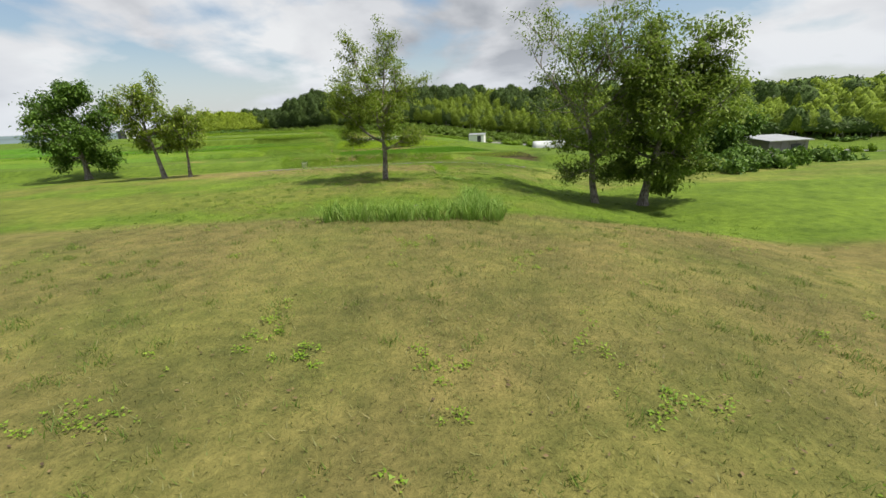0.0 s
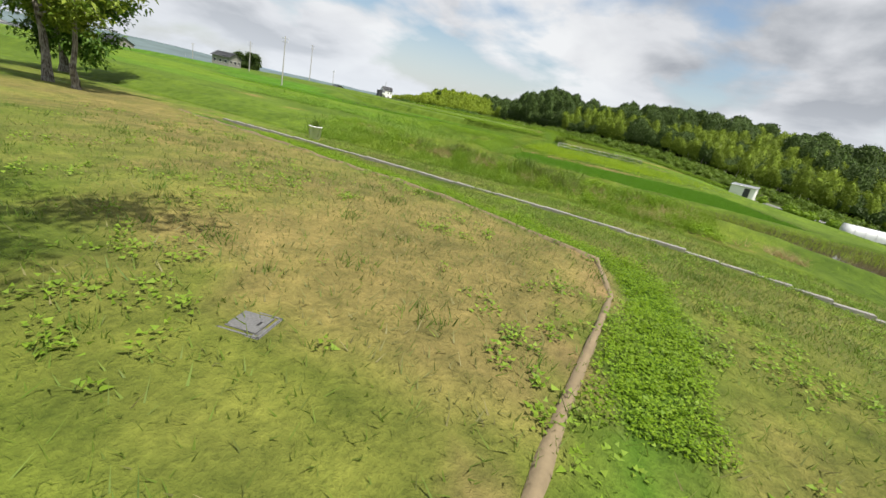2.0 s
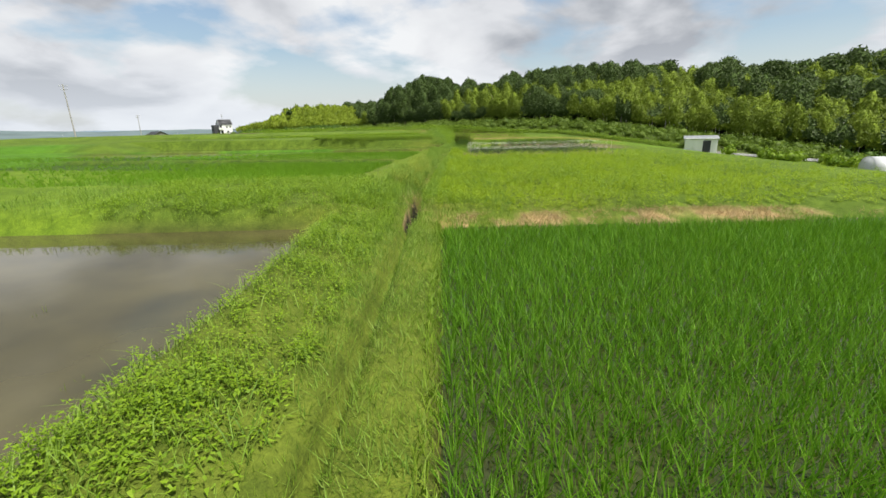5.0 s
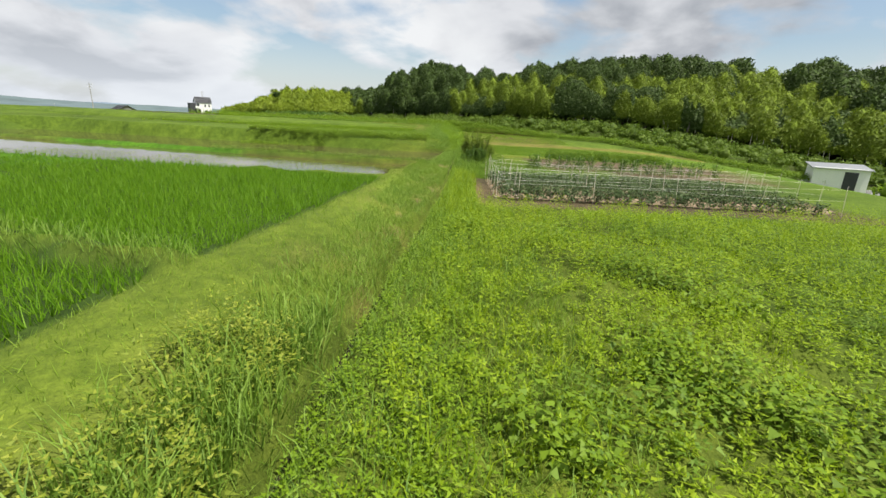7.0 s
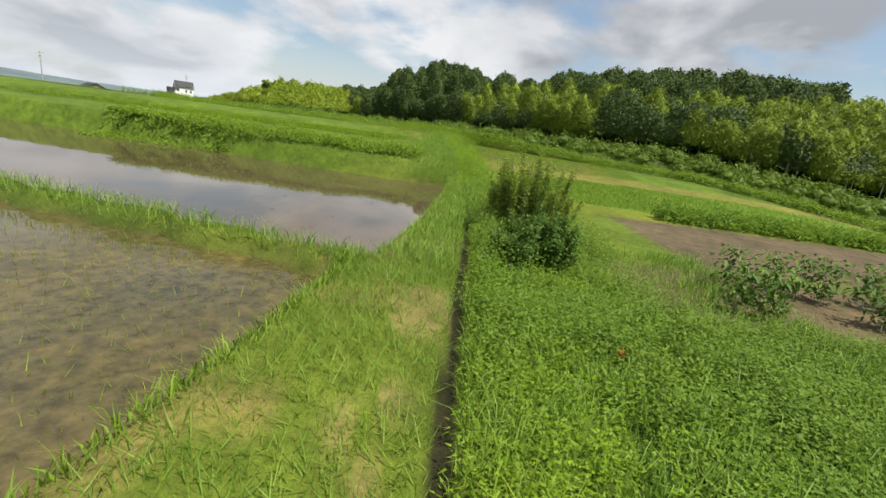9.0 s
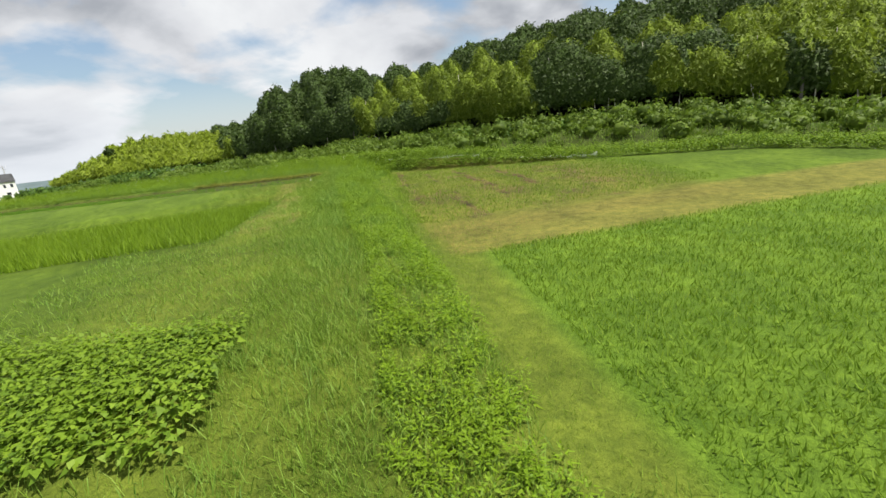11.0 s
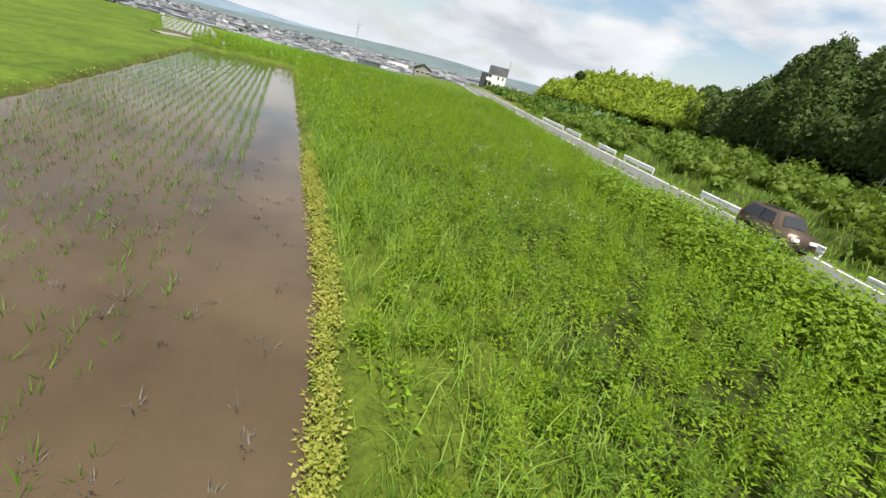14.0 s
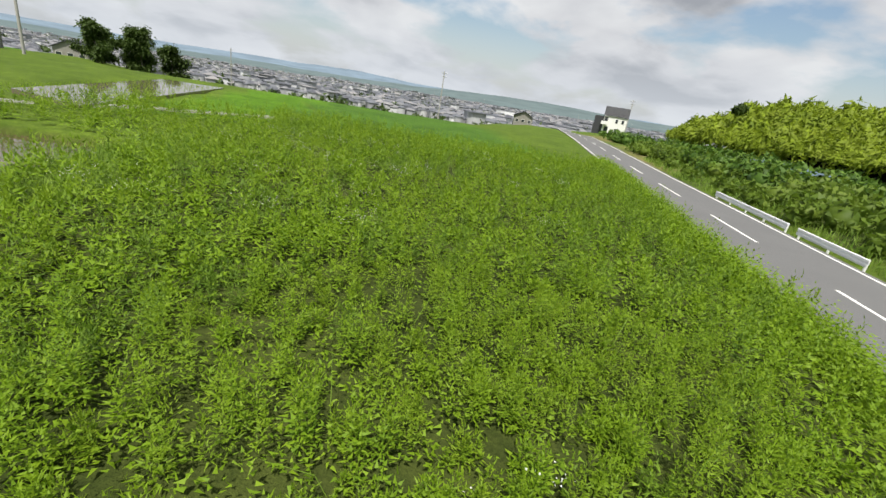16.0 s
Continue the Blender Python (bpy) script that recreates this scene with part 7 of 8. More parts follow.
def lawn_edging():
    """A narrow trodden ridge of bare earth where the lawn ends."""
    g = np.random.default_rng(221)
    pts = [np.array(LAWN_EDGE[0])]
    for a, c in zip(LAWN_EDGE, LAWN_EDGE[1:]):
        a, c = np.array(a), np.array(c)
        n = max(2, int(np.hypot(*(c - a)) / 0.22))
        pts += [a + (c - a) * k / n for k in range(1, n + 1)]
    bm = bmesh.new()
    rows = []
    for k, p in enumerate(pts):
        d = pts[min(k + 1, len(pts) - 1)] - pts[max(k - 1, 0)]
        side = np.array((d[1], -d[0])) / np.hypot(*d)
        z = float(ground_z(p[0], p[1]))
        w = 0.010 + 0.035 * float(value_noise(p[0] * 2, p[1] * 2, 1.0, 48))
        rows.append([bm.verts.new((*(p + side * w * o), z + dz + g.normal(0, 0.006))) for o, dz in ((-1.6, -0.05), (-0.8, 0.022), (0.8, 0.022), (1.5, -0.06))])
    for a, c in zip(rows, rows[1:]):
        for i in range(3):
            bm.faces.new((a[i], a[i + 1], c[i + 1], c[i]))
    bmesh.ops.recalc_face_normals(bm, faces=bm.faces)
    for f in bm.faces:
        f.smooth = True
    tagged(part("lawn_edging", bm, MAT["earth_edge"], None), "narrow strip of bare trodden earth edging the lawn", "edging", kind="structure")


lawn_edging()


def ditch_dark_strip():
    """A dark muddy strip along the narrow ditch, added to stand in for its shade."""
    bm = bmesh.new()
    rows = []
    for u in np.arange(8.0, 38.0, 0.4):
        c = float(ditch_v(u)) + 0.05 * float(value_noise(u, 0.0, 0.8, 64) - 0.5)
        w = 0.02 + 0.05 * float(value_noise(u, 5.0, 1.1, 65))
        z = float(np.interp(u, [-22, 0.5, 4, 38, 62, 68, 85, 92, 98], [-0.75, -0.75, -0.45, -0.3, -0.25, 0.6, 1.4, 1.8, 2.0])) - 0.34
        rows.append([bm.verts.new((*[float(k) for k in to_xy(u, c + d)], z + dz)) for d, dz in ((-w, 0.02), (0, -0.02), (w, 0.02))])
    for a, c in zip(rows, rows[1:]):
        for i in range(2):
            bm.faces.new((a[i], a[i + 1], c[i + 1], c[i]))
    bmesh.ops.recalc_face_normals(bm, faces=bm.faces)
    tagged(part("ditch_dark_strip", bm, MAT["ditch_shade_mud"], None), "dark muddy strip set in a narrow irrigation ditch as its shade", "ditch", kind="structure")


ditch_dark_strip()


def sandbag():
    x, y = -42.15, 161.35
    ob = empty("plastic_bag", (x, y, float(ground_z(x, y)) + 0.01))
    g = np.random.default_rng(230)
    bm = bmesh.new()
    bmesh.ops.create_icosphere(bm, subdivisions=3, radius=0.065)
    for v in bm.verts:
        v.co = Vector((v.co.x * 1.1, v.co.y * 0.8, v.co.z * 0.62)) + v.co * 0.55 * (noise.noise(v.co * 16) + 0.1)
    part("bag_body", bm, MAT["plastic"], ob, "", True)
    part("knot", rod(bmesh.new(), (0.045, 0, 0.03), (0.07, 0.015, 0.10), 0.02, 0.008, 7), MAT["plastic"], ob)
    return tagged(ob, "crumpled white plastic bag at the paddy outlet", "bag")


sandbag()


def jug(x, y, mat, size, label, category):
    ob = empty(category, (x, y, float(ground_z(x, y)) + 0.12))
    bm = bmesh.new()
    rings = []
    for r, z in ((0.6, 0), (0.75, 0.08), (0.75, 0.95), (0.6, 1.2), (0.25, 1.35), (0.25, 1.5)):
        rings.append([bm.verts.new((r * size * math.cos(a), r * size * math.sin(a), z * size)) for a in np.linspace(0, 6.283, 14, endpoint=False)])
    for a, b in zip(rings, rings[1:]):
        for k in range(14):
            bm.faces.new((a[k], a[(k + 1) % 14], b[(k + 1) % 14], b[k]))
    bm.faces.new(rings[0][::-1])
    bm.faces.new(rings[-1])
    part("bottle_body", bm, mat, ob, "", True)
    part("cap", rod(bmesh.new(), (0, 0, 1.5 * size), (0, 0, 1.7 * size), 0.3 * size, None, 12), mat, ob)
    return tagged(ob, label, "bottle")


jug(-24.6, 117.5, MAT["red"], 0.08, "small red plastic container in the weeds", "bottle")
jug(-26.55, 120.3, MAT["concrete"], 0.09, "dull white plastic container under the shrub", "bottle")


def farm_path():
    """A narrow concrete path between far fields."""
    bm = bmesh.new()
    rows = []
    for k in range(9):
        x, y = -90.0 - 1.6 * k, 164.5 + 1.8 * k
        rows.append([bm.verts.new((x + d * 0.74, y + d * 0.66, float(ground_z(x, y)) + dz)) for d, dz in ((-0.7, -0.2), (-0.6, 0.08), (0.6, 0.08), (0.7, -0.2))])
    for a, c in zip(rows, rows[1:]):
        for i in range(3):
            bm.faces.new((a[i], a[i + 1], c[i + 1], c[i]))
    bmesh.ops.recalc_face_normals(bm, faces=bm.faces)
    tagged(part("farm_path", bm, MAT["concrete"], None), "narrow pale concrete path between rice fields", "path", kind="structure")


farm_path()


def net_sheet():
    """Blue-grey netting thrown over shrubs."""
    g = np.random.default_rng(240)
    bm = bmesh.new()
    rows = []
    for i in range(13):
        row = []
        for j in range(6):
            x, y = -113.5 + 1.15 * i + 0.3 * j, 230.0 - 0.58 * i + 0.9 * j
            row.append(bm.verts.new((x, y, float(ground_z(x, y)) + 1.1 + 0.12 * j + g.normal(0, 0.16))))
        rows.append(row)
    for a, c in zip(rows, rows[1:]):
        for k in range(5):
            bm.faces.new((a[k], a[k + 1], c[k + 1], c[k]))
    ob = part("bird_net", bm, MAT["net"], None)
    ob.modifiers.new("thick", "SOLIDIFY").thickness = 0.03
    tagged(ob, "blue-grey netting draped over shrubs below the grove", "net")


net_sheet()


# ---- buildings ----
def wall_box(name, x0, x1, y0, y1, z0, z1, mat, ob, label=""):
    return part(name, box(bmesh.new(), ((x0 + x1) / 2, (y0 + y1) / 2, (z0 + z1) / 2), (x1 - x0, y1 - y0, z1 - z0), 0.02), mat, ob, label)


def window(ob, x, y, z, w, h, face):
    """A framed pane on a wall that looks along face ('x-', 'y-', ...)."""
    sx, sy = (0.06, w) if face[0] == "x" else (w, 0.06)
    fr = part("window_frame", box(bmesh.new(), (x, y, z), (sx + (0 if sx == 0.06 else 0.12), sy + (0 if sy == 0.06 else 0.12), h + 0.12)), MAT["white_paint"], ob)
    d = 0.035 * (-1 if face[1] == "-" else 1)
    dx, dy = (d, 0) if face[0] == "x" else (0, d)
    part("pane", box(bmesh.new(), (x + dx, y + dy, z), (sx if sx > 0.06 else 0.03, sy if sy > 0.06 else 0.03, h)), MAT["window"], fr, "dark window pane")
    return fr


def gable_roof(bm, x0, x1, y0, y1, z, rise, over=0.4, ridge=0.5):
    """A roof with its ridge along x, at a share of the depth."""
    ym = y0 + (y1 - y0) * ridge
    a = [bm.verts.new(p) for p in ((x0 - over, y0 - over, z - 0.1), (x1 + over, y0 - over, z - 0.1), (x1 + over, ym, z + rise), (x0 - over, ym, z + rise), (x0 - over, y1 + over, z - 0.1), (x1 + over, y1 + over, z - 0.1))]
    bm.faces.new((a[0], a[1], a[2], a[3]))
    bm.faces.new((a[3], a[2], a[5], a[4]))
    made = bmesh.ops.solidify(bm, geom=bm.faces[:], thickness=0.14)
    return bm


def gable_wall(x, y0, y1, z, rise, ridge=0.5):
    bm = bmesh.new()
    ym = y0 + (y1 - y0) * ridge
    t = [bm.verts.new((x + d, y, h)) for d in (-0.08, 0.08) for y, h in ((y0, z), (y1, z), (ym, z + rise))]
    bm.faces.new((t[0], t[1], t[2]))
    bm.faces.new((t[5], t[4], t[3]))
    for i, j in ((0, 1), (1, 2), (2, 0)):
        bm.faces.new((t[i], t[j], t[j + 3], t[i + 3]))
    bmesh.ops.recalc_face_normals(bm, faces=bm.faces)
    return bm


def main_house():
    ob = empty("house", (-180, 257, float(ground_z(-180, 257))), 57)
    ob.scale = (0.68, 0.74, 0.96)
    wall_box("wall", -4.5, 4.5, -3.6, 3.6, -0.6, 5.2, MAT["white_paint"], ob)
    part("gable", gable_wall(-4.42, -3.6, 3.6, 5.2, 2.6, 0.35), MAT["white_paint"], ob)
    part("gable", gable_wall(4.42, -3.6, 3.6, 5.2, 2.6, 0.35), MAT["white_paint"], ob)
    part("roof", gable_roof(bmesh.new(), -4.5, 4.5, -3.6, 3.6, 5.2, 2.6, 0.35, 0.35), MAT["roof_grey"], ob, "steep grey slate roof")
    wall_box("annex", -8.2, -4.5, -3.0, 3.0, -0.6, 4.9, MAT["dark_wall"], ob, "charcoal-clad annex")
    wall_box("balcony", -5.3, -2.6, -4.7, -3.6, 2.6, 3.6, MAT["white_paint"], ob, "white balcony parapet")
    for x, z, w, h in ((-2.9, 1.2, 1.6, 1.9), (0.6, 3.9, 0.9, 1.1), (3.0, 3.9, 0.9, 1.1), (1.2, 1.4, 1.5, 0.9), (3.2, 0.8, 1.6, 0.5), (-3.6, 4.2, 1.5, 1.2)):
        window(ob, x, -3.61, z, w, h, "y-")
    for y, z in ((-1.5, 1.4), (1.3, 1.4), (-1.5, 4.0), (1.3, 4.0)):
        window(ob, 4.51, y, z, 1.2, 1.1, "x+")
    return tagged(ob, "white two-storey house with grey pitched roof beside the road", "house")


main_house()


def small_house(x, y, turn, w, d, h, wall, roof, label):
    ob = empty("house", (x, y, float(ground_z(x, y))), turn)
    wall_box("wall", -w / 2, w / 2, -d / 2, d / 2, -1.0, h, wall, ob)
    rise = d * 0.28
    for side in (-1, 1):
        part("gable", gable_wall(side * (w / 2 - 0.08), -d / 2, d / 2, h, rise), wall, ob)
    part("roof", gable_roof(bmesh.new(), -w / 2, w / 2, -d / 2, d / 2, h, rise, 0.5), roof, ob)
    for k in range(3):
        window(ob, -w / 3 + k * w / 3, -d / 2 - 0.01, h * 0.5, w * 0.14, h * 0.32, "y-")
        window(ob, w / 2 + 0.01, -d / 3 + k * d / 3, h * 0.5, d * 0.16, h * 0.3, "x+")
    return tagged(ob, label, "house")


small_house(-151, 127, 15, 7, 6, 2.9, MAT["concrete"], MAT["roof_grey"], "low white farmhouse with grey roof at the field edge")
small_house(-205, 116, 5, 14, 7, 3.0, MAT["concrete"], MAT["roof_grey"], "long grey farm building in the distance")
small_house(-206, 240, -20, 9, 6, 2.6, MAT["concrete"], MAT["roof_grey"], "grey bungalow behind the fields")


def shed(x, y, turn, w, d, h, mat, label):
    ob = empty("shed", (x, y, float(ground_z(x, y))), turn)
    wall_box("wall", -w / 2, w / 2, -d / 2, d / 2, -0.5, h, mat, ob)
    bm = bmesh.new()
    tilt = Matrix.Rotation(radians(6), 4, "X")
    box(bm, (0, 0, h + 0.12), (w + 0.5, d + 0.5, 0.08), 0, tilt)
    part("roof", bm, MAT["steel"], ob, "thin sheet-metal lean-to roof")
    part("door", box(bmesh.new(), (w * 0.18, -d / 2 - 0.02, h * 0.42), (w * 0.24, 0.05, h * 0.84), 0.01), MAT["dark_wall"], ob, "dark sliding door")
    for k in range(5):
        part("rib", box(bmesh.new(), (-w / 2 + w * (k + 0.5) / 5, -d / 2 - 0.015, h / 2), (0.04, 0.03, h)), mat, ob)
    return tagged(ob, label, "shed")


shed(13.0, 152.5, -14, 5.2, 4.0, 2.5, MAT["white_paint"], "white sheet-metal farm shed below the wood")
shed(29.5, 38.5, 10, 4, 3, 2.2, MAT["concrete"], "small grey shed behind a dark tree")


def tunnel(x, y, turn, length, radius):
    ob = empty("vinyl_tunnel", (x, y, float(ground_z(x, y)) - 0.1), turn)
    bm = bmesh.new()
    ring = np.linspace(0, math.pi, 15)
    rows = [[bm.verts.new((s, radius * math.cos(a), 0.95 * radius * math.sin(a) ** 0.8)) for a in ring] for s in np.linspace(0, length, 9)]
    for a, b in zip(rows, rows[1:]):
        for i in range(len(ring) - 1):
            bm.faces.new((a[i], a[i + 1], b[i + 1], b[i]))
    bm.faces.new(rows[0][::-1])
    bm.faces.new(rows[-1])
    bmesh.ops.recalc_face_normals(bm, faces=bm.faces)
    part("sheet", bm, MAT["vinyl"], ob, "milky vinyl sheeting", True)
    for s in np.linspace(0, length, 7):
        bm = bmesh.new()
        pts = [Vector((s, (radius + 0.03) * math.cos(a), 0.95 * (radius + 0.03) * math.sin(a) ** 0.8)) for a in ring]
        for a, b in zip(pts, pts[1:]):
            rod(bm, a, b, 0.02, None, 5)
        part("hoop", bm, MAT["steel"], ob, "bent steel hoop")
    return tagged(ob, "white vinyl growing tunnel on steel hoops", "greenhouse")


tunnel(28.5, 133.5, -5, 9.5, 2.1)


def utility_pole(x, y, height, turn):
    ob = empty("utility_pole", (x, y, float(ground_z(x, y))), turn)
    part("pole", rod(bmesh.new(), (0, 0, -0.5), (0, 0, height), 0.17, 0.10, 12), MAT["pole"], ob)
    for z, w in ((height - 0.5, 1.8), (height - 1.3, 1.5)):
        arm = part("crossarm", box(bmesh.new(), (0, 0.1, z), (w, 0.09, 0.09)), MAT["steel"], ob)
        for k in (-0.45, -0.15, 0.45):
            part("insulator", rod(bmesh.new(), (k * w, 0.1, z + 0.04), (k * w, 0.1, z + 0.24), 0.05, 0.03, 8), MAT["white_paint"], arm)
    return tagged(ob, "grey concrete utility pole with two crossarms", "pole", "poles along the field road")


for x, y, h in ((-95, 104.5, 11.5), (-130, 146, 12.5), (-140, 128, 9.5), (-176, 205, 12), (-210, 150, 13), (-190, 268, 11)):
    utility_pole(x, y, h, 30)


# ---- cars standing on the road ----
def car(name, at, turn, length, width, height, paint, top, label, boxy):
    ob = empty(name, at, turn)
    w = width / 2
    if boxy:
        prof = [(0.0, 0.34), (0.02, 0.62), (0.06, 0.92), (0.24, 1.0), (0.33, 1.48), (0.42, 1.56), (0.90, 1.55), (0.985, 0.95), (1.0, 0.45), (0.97, 0.30), (0.03, 0.26)]
    else:
        prof = [(0.0, 0.40), (0.02, 0.62), (0.10, 0.78), (0.27, 0.90), (0.43, 1.38), (0.60, 1.47), (0.78, 1.40), (0.93, 1.02), (0.99, 0.92), (1.0, 0.45), (0.97, 0.28), (0.03, 0.22)]
    k = height / max(z for _, z in prof)
    bm = bmesh.new()
    sides = []
    for side in (-1, 1):
        ring = []
        for fx, z in prof:
            tuck = 0.16 * max(0.0, z - 0.95) / 0.55 + 0.06 * (abs(fx - 0.5) > 0.46)
            ring.append(bm.verts.new(((fx - 0.5) * length, side * (w - tuck), z * k)))
        sides.append(ring)
    bm.faces.new(sides[0])
    bm.faces.new(sides[1][::-1])
    for i in range(len(prof)):
        j = (i + 1) % len(prof)
        bm.faces.new((sides[0][i], sides[0][j], sides[1][j], sides[1][i]))
    bmesh.ops.recalc_face_normals(bm, faces=bm.faces)
    bmesh.ops.bevel(bm, geom=bm.edges[:], offset=0.035, segments=2, affect="EDGES")
    body = part("body", bm, paint, ob, "", True)
    g0, g1 = (0.36, 0.86) if boxy else (0.42, 0.82)
    z0, z1 = 1.0 * k, (1.44 if boxy else 1.32) * k
    for side in (-1, 1):
        bm = bmesh.new()
        y = [side * (w - 0.16 * max(0, z - 0.95 * k) / (0.55 * k) + 0.006) for z in (z0, z1)]
        q = [bm.verts.new(c) for c in (((g0 - 0.5 - 0.02) * length, y[0], z0), ((g1 - 0.5 + 0.05) * length, y[0], z0), ((g1 - 0.5 - 0.02) * length, y[1], z1), ((g0 - 0.5 + 0.06) * length, y[1], z1))]
        bm.faces.new(q)
        glass = part("side_window", bm, MAT["window"], ob, "dark side glass")
        glass.modifiers.new("thick", "SOLIDIFY").thickness = 0.015
        part("pillar", box(bmesh.new(), ((g0 + 0.24 - 0.5) * length, (y[0] + y[1]) / 2 + side * 0.012, (z0 + z1) / 2), (0.07, 0.03, z1 - z0), 0, Matrix.Rotation(side * math.atan2(y[0] * side - y[1] * side, z1 - z0), 4, "X")), top, ob)
        part("mirror", box(bmesh.new(), ((g0 - 0.5) * length, side * (w + 0.07), z0 + 0.05), (0.12, 0.16, 0.13), 0.03), paint, ob)
        part("door_handle", box(bmesh.new(), (0.02 * length, side * (w + 0.008), 0.86 * k), (0.16, 0.03, 0.035), 0.008), MAT["steel"], ob)
        part("headlight", box(bmesh.new(), (-0.475 * length, side * (w - 0.28), 0.70 * k), (0.16, 0.34, 0.13), 0.03), MAT["plastic"], ob, "clear headlight")
        part("tail_light", box(bmesh.new(), (0.485 * length, side * (w - 0.18), 0.85 * k), (0.08, 0.2, 0.26), 0.02), MAT["red"], ob, "red tail light")
    for fx0, za, fx1, zb, nm in (((0.27, 0.93, 0.42, 1.34, "windscreen") if not boxy else (0.25, 1.03, 0.33, 1.44, "windscreen")), ((0.92, 1.06, 0.80, 1.35, "rear_window") if not boxy else (0.975, 1.02, 0.92, 1.45, "rear_window"))):
        bm = bmesh.new()
        s = -1 if nm == "windscreen" else 1
        q = [bm.verts.new(((fx - 0.5) * length + s * 0.03, yy, z * k + 0.015)) for fx, z, yy in ((fx0, za, -w + 0.16), (fx0, za, w - 0.16), (fx1, zb, w - 0.24), (fx1, zb, -w + 0.24))]
        bm.faces.new(q)
        glass = part(nm, bm, MAT["window"], ob, "dark glass")
        glass.modifiers.new("thick", "SOLIDIFY").thickness = 0.015
    part("roof_panel", box(bmesh.new(), ((0.62 if boxy else 0.60) * length - 0.5 * length, 0, height + 0.006), (0.3 * length, width * 0.62, 0.03), 0.012), top, ob)
    part("grille", box(bmesh.new(), (-0.495 * length, 0, 0.45 * k), (0.06, width * 0.6, 0.2), 0.02), MAT["tyre"], ob, "black front grille")
    for fx in (0.19, 0.80):
        for side in (-1, 1):
            c = Vector(((fx - 0.5) * length, side * (w - 0.09), 0.3))
            wheel = part("wheel", rod(bmesh.new(), c + Vector((0, -0.1, 0)), c + Vector((0, 0.1, 0)), 0.3, None, 24), MAT["tyre"], ob, "black tyre")
            y = c.y + side * 0.105
            part("rim", rod(bmesh.new(), (c.x, y - side * 0.02, c.z), (c.x, y, c.z), 0.19, None, 16), MAT["steel"], wheel, "alloy rim")
            for n in range(5):
                a = n * 1.2566
                part("spoke", rod(bmesh.new(), (c.x, y + side * 0.006, c.z), (c.x + 0.17 * math.cos(a), y + side * 0.006, c.z + 0.17 * math.sin(a)), 0.025, 0.018, 5), MAT["steel"], wheel)
    return tagged(ob, label, "car")


x, y = from_road(-18.4, 1.5)
car("hatchback", (x, y, float(road_z(-18.4))), turn_road, 3.0, 1.42, 1.32, MAT["silver"], MAT["silver"], "small silver hatchback standing on the road", False)
x, y = from_road(-9.6, 1.2)
car("mini_suv", (x, y, float(road_z(-9.6))), turn_road, 3.0, 1.38, 1.45, MAT["bronze"], MAT["black_car"], "boxy bronze mini car with black roof on the road", True)


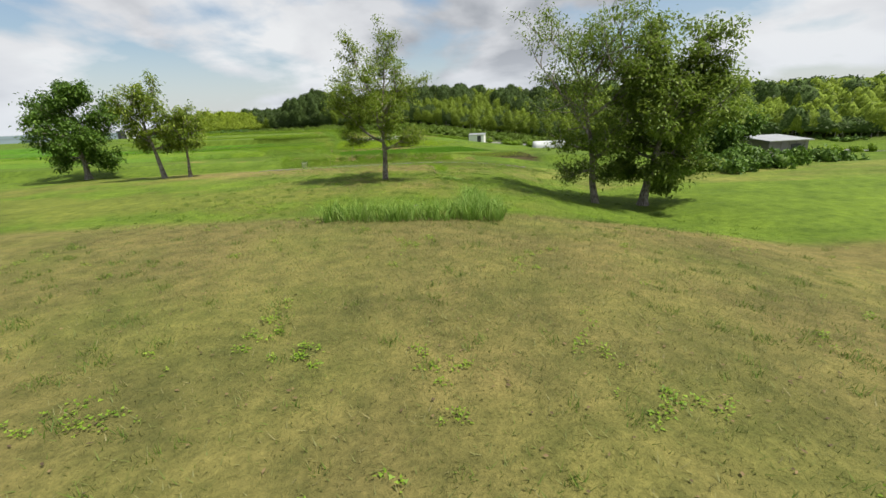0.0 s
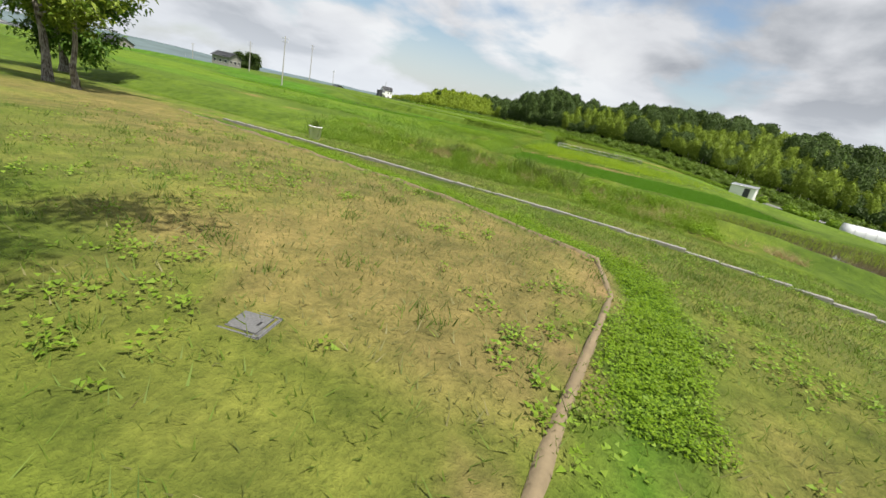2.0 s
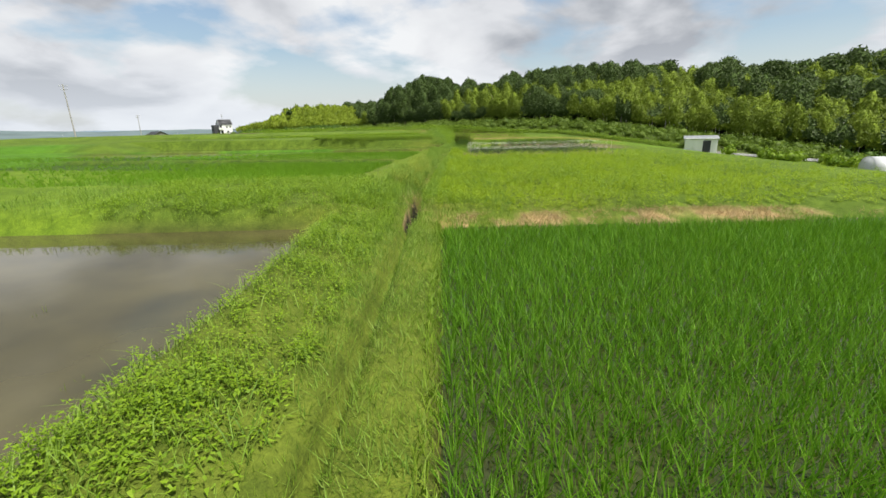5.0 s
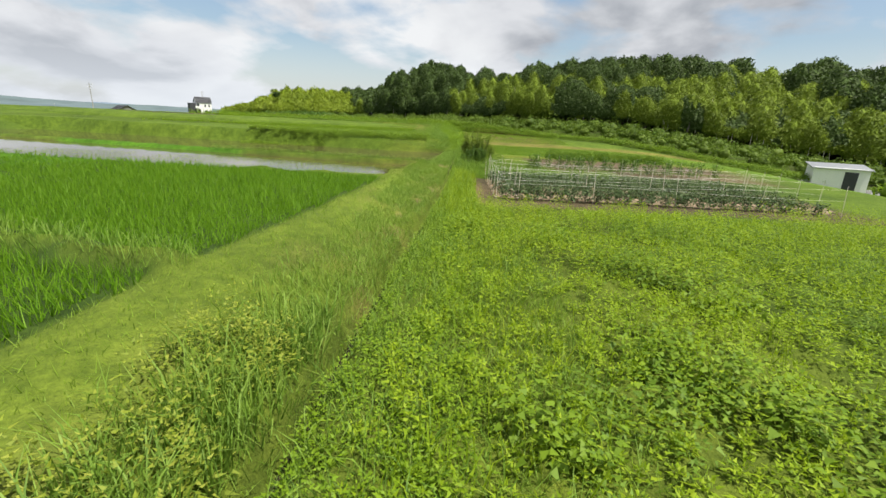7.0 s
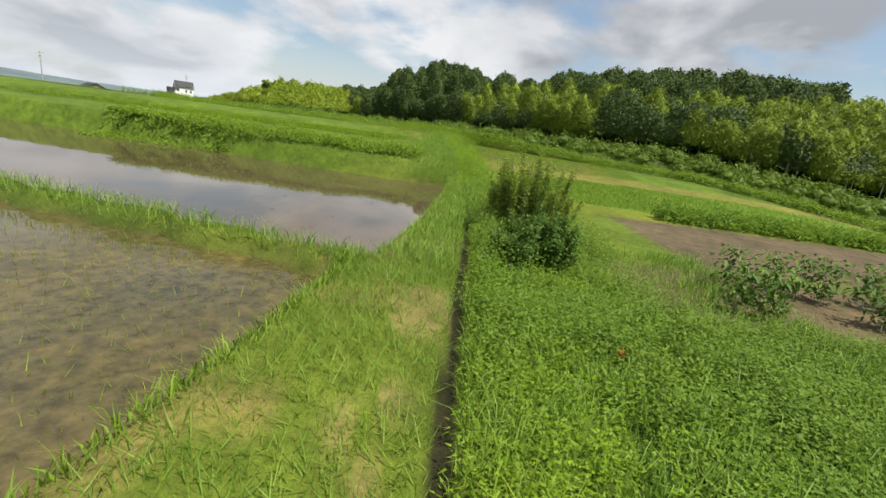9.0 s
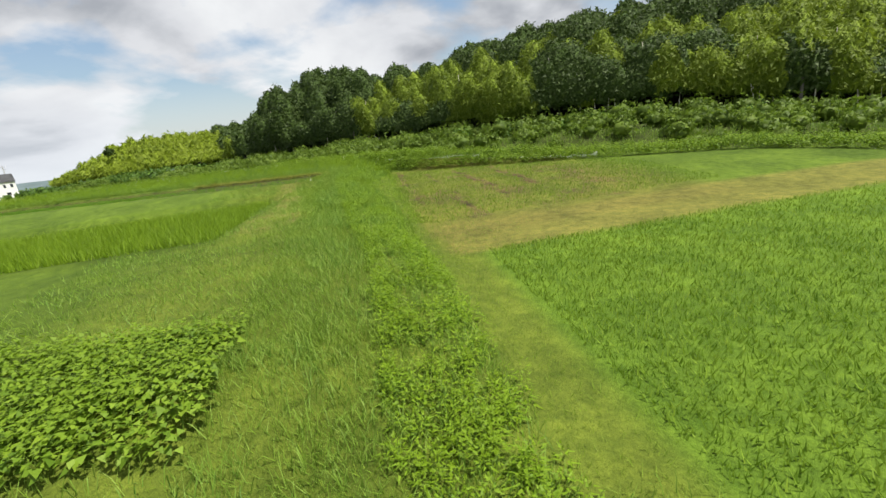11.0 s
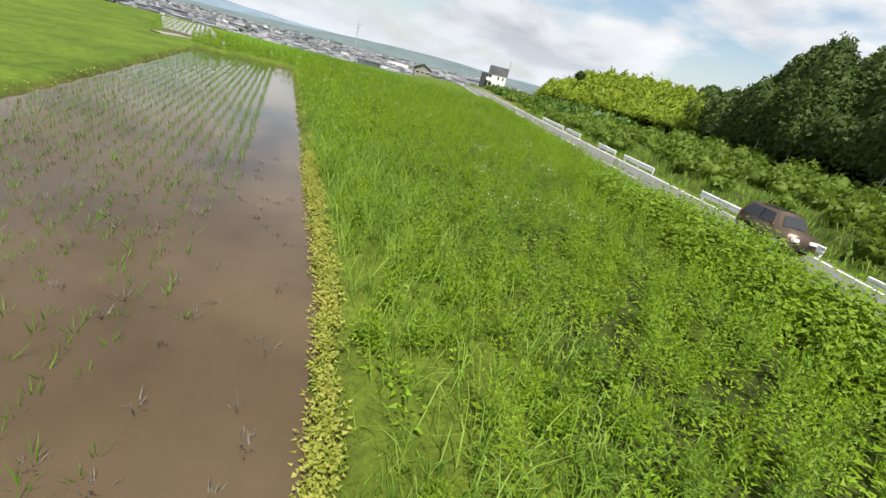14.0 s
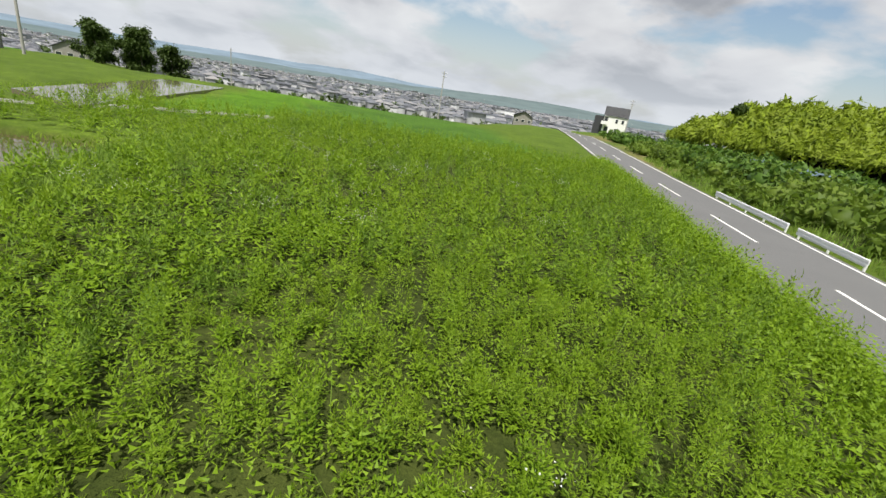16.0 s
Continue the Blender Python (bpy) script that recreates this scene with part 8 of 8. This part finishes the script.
# ---- the far town and hills ----
def town():
    g = np.random.default_rng(301)
    walls, roofs = [], []
    n = 6500
    az = np.radians(g.uniform(35, 122, n))
    far = 420 + 2100 * g.uniform(0, 1, n) ** 1.15
    x, y = -60 - far * np.sin(az), 170 + far * np.cos(az)
    z = ground_z(x, y)
    w, d, h = g.uniform(7, 13, n), g.uniform(6, 10, n), g.uniform(4.5, 8.0, n)
    big = g.uniform(0, 1, n) < 0.05
    w, d, h = np.where(big, w * 3.0, w), np.where(big, d * 1.4, d), np.where(big, h * 1.7, h)
    a = g.normal(0.3, 0.25, n)
    ca, sa = np.cos(a), np.sin(a)
    cx = np.array([-1, 1, 1, -1]) / 2
    cy = np.array([-1, -1, 1, 1]) / 2
    px = x[:, None] + w[:, None] * cx * ca[:, None] - d[:, None] * cy * sa[:, None]
    py = y[:, None] + w[:, None] * cx * sa[:, None] + d[:, None] * cy * ca[:, None]
    low = np.stack([px, py, np.repeat((z - 2)[:, None], 4, 1)], 2)
    high = np.stack([px, py, np.repeat((z + h)[:, None], 4, 1)], 2)
    v = np.concatenate([low, high], 1).reshape(-1, 3)
    i = np.arange(n)[:, None] * 8
    f = np.concatenate([i + np.array([[k, (k + 1) % 4, (k + 1) % 4 + 4, k + 4]]) for k in range(4)])
    m = leafy("town_walls", (0.22, 0.23, 0.24), (0.44, 0.45, 0.46), (0.74, 0.75, 0.76), None, 0.2, 0.0, 0.8)
    stuff("town_houses", (v, [f]), m, "pale houses and blocks of a distant town", "town")
    # pitched roofs with a small overhang
    k = 1.12
    ex = x[:, None] + k * w[:, None] * cx * ca[:, None] - k * d[:, None] * cy * sa[:, None]
    ey = y[:, None] + k * w[:, None] * cx * sa[:, None] + k * d[:, None] * cy * ca[:, None]
    eave = np.stack([ex, ey, np.repeat((z + h)[:, None], 4, 1)], 2)
    rx = np.stack([x - k * w / 2 * ca, x + k * w / 2 * ca], 1)
    ry = np.stack([y - k * w / 2 * sa, y + k * w / 2 * sa], 1)
    ridge = np.stack([rx, ry, np.repeat((z + h + np.where(big, 0.3, d * 0.24))[:, None], 2, 1)], 2)
    v = np.concatenate([eave, ridge], 1).reshape(-1, 3)
    i = np.arange(n)[:, None] * 6
    quads = np.concatenate([i + np.array([[0, 1, 5, 4]]), i + np.array([[2, 3, 4, 5]])])
    tris = np.concatenate([i + np.array([[0, 4, 3]]), i + np.array([[1, 2, 5]])])
    m = leafy("town_roofs", (0.07, 0.075, 0.09), (0.13, 0.14, 0.16), (0.24, 0.235, 0.24), None, 0.2, 0.0, 0.8)
    stuff("town_roofs", (v, [quads, tris]), m, "grey and brown roofs of a distant town", "town")
    # trees among the houses
    n = 900
    az = np.radians(g.uniform(30, 122, n))
    far = 330 + 1900 * g.uniform(0, 1, n) ** 1.1
    x, y = -60 - far * np.sin(az), 170 + far * np.cos(az)
    r = g.uniform(3, 9, n)
    p = np.stack([x, y, ground_z(x, y) + 0.4 * r], 1)
    stuff("town_trees", [crowns(p, r, r * 1.1, g, 44, 3.2)], MAT["oak"], "dark trees between the distant houses", "trees")
    for k in range(10):
        far, a = (700, 900, 1100)[k % 3], radians(42 + 6 * k)
        utility_pole(-60 - far * math.sin(a), 170 + far * math.cos(a), 26, 0)


town()


def hills(name, radius, z0, peaks, seed, colour, label):
    """A far range as a closed ridge of land with slopes on both sides."""
    az = np.radians(np.arange(-180, 181, 1.0))
    top = np.interp(np.degrees(az), [-180, -60, 10, 30, 45, 55, 65, 72, 80, 90, 110, 150, 180], peaks)
    top = top * (0.72 + 0.56 * fbm(np.degrees(az) * 0.9, 0 * az, 9.0, seed))
    rows = [(radius * 0.72, -0.3), (radius * 0.82, 0.25), (radius * 0.92, 0.65), (radius, 1.0), (radius * 1.1, 0.8), (radius * 1.25, -0.2)]
    v, f = [], []
    for r, k in rows:
        wob = 1 + 0.10 * (fbm(np.degrees(az), 0 * az + r, 5.0, seed + 3) - 0.5)
        v.append(np.stack([-60 - r * wob * np.sin(az), 170 + r * wob * np.cos(az), z0 + k * top * (1 if k < 0.9 else 1)], 1))
    n = len(az)
    for a in range(len(rows) - 1):
        i = np.arange(n - 1) + a * n
        f.append(np.stack([i, i + n, i + n + 1, i + 1], 1))
    # distance haze is put into the base colour as a blue-grey tint
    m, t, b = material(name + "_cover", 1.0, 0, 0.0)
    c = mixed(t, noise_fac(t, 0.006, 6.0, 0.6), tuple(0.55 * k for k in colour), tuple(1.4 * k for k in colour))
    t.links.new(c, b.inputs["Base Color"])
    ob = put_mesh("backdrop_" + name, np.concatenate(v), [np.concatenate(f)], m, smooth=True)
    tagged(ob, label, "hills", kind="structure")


hills("near_hills", 3050, -22, [30, 30, 35, 46, 58, 66, 76, 62, 48, 34, 26, 30, 30], 401, (0.11, 0.145, 0.15), "low wooded hills behind the town, tinted blue-grey for haze")
hills("far_mountains", 3950, -22, [50, 50, 50, 54, 58, 58, 60, 62, 70, 76, 72, 50, 50], 402, (0.15, 0.20, 0.25), "mountain range on the horizon, coloured blue for haze")
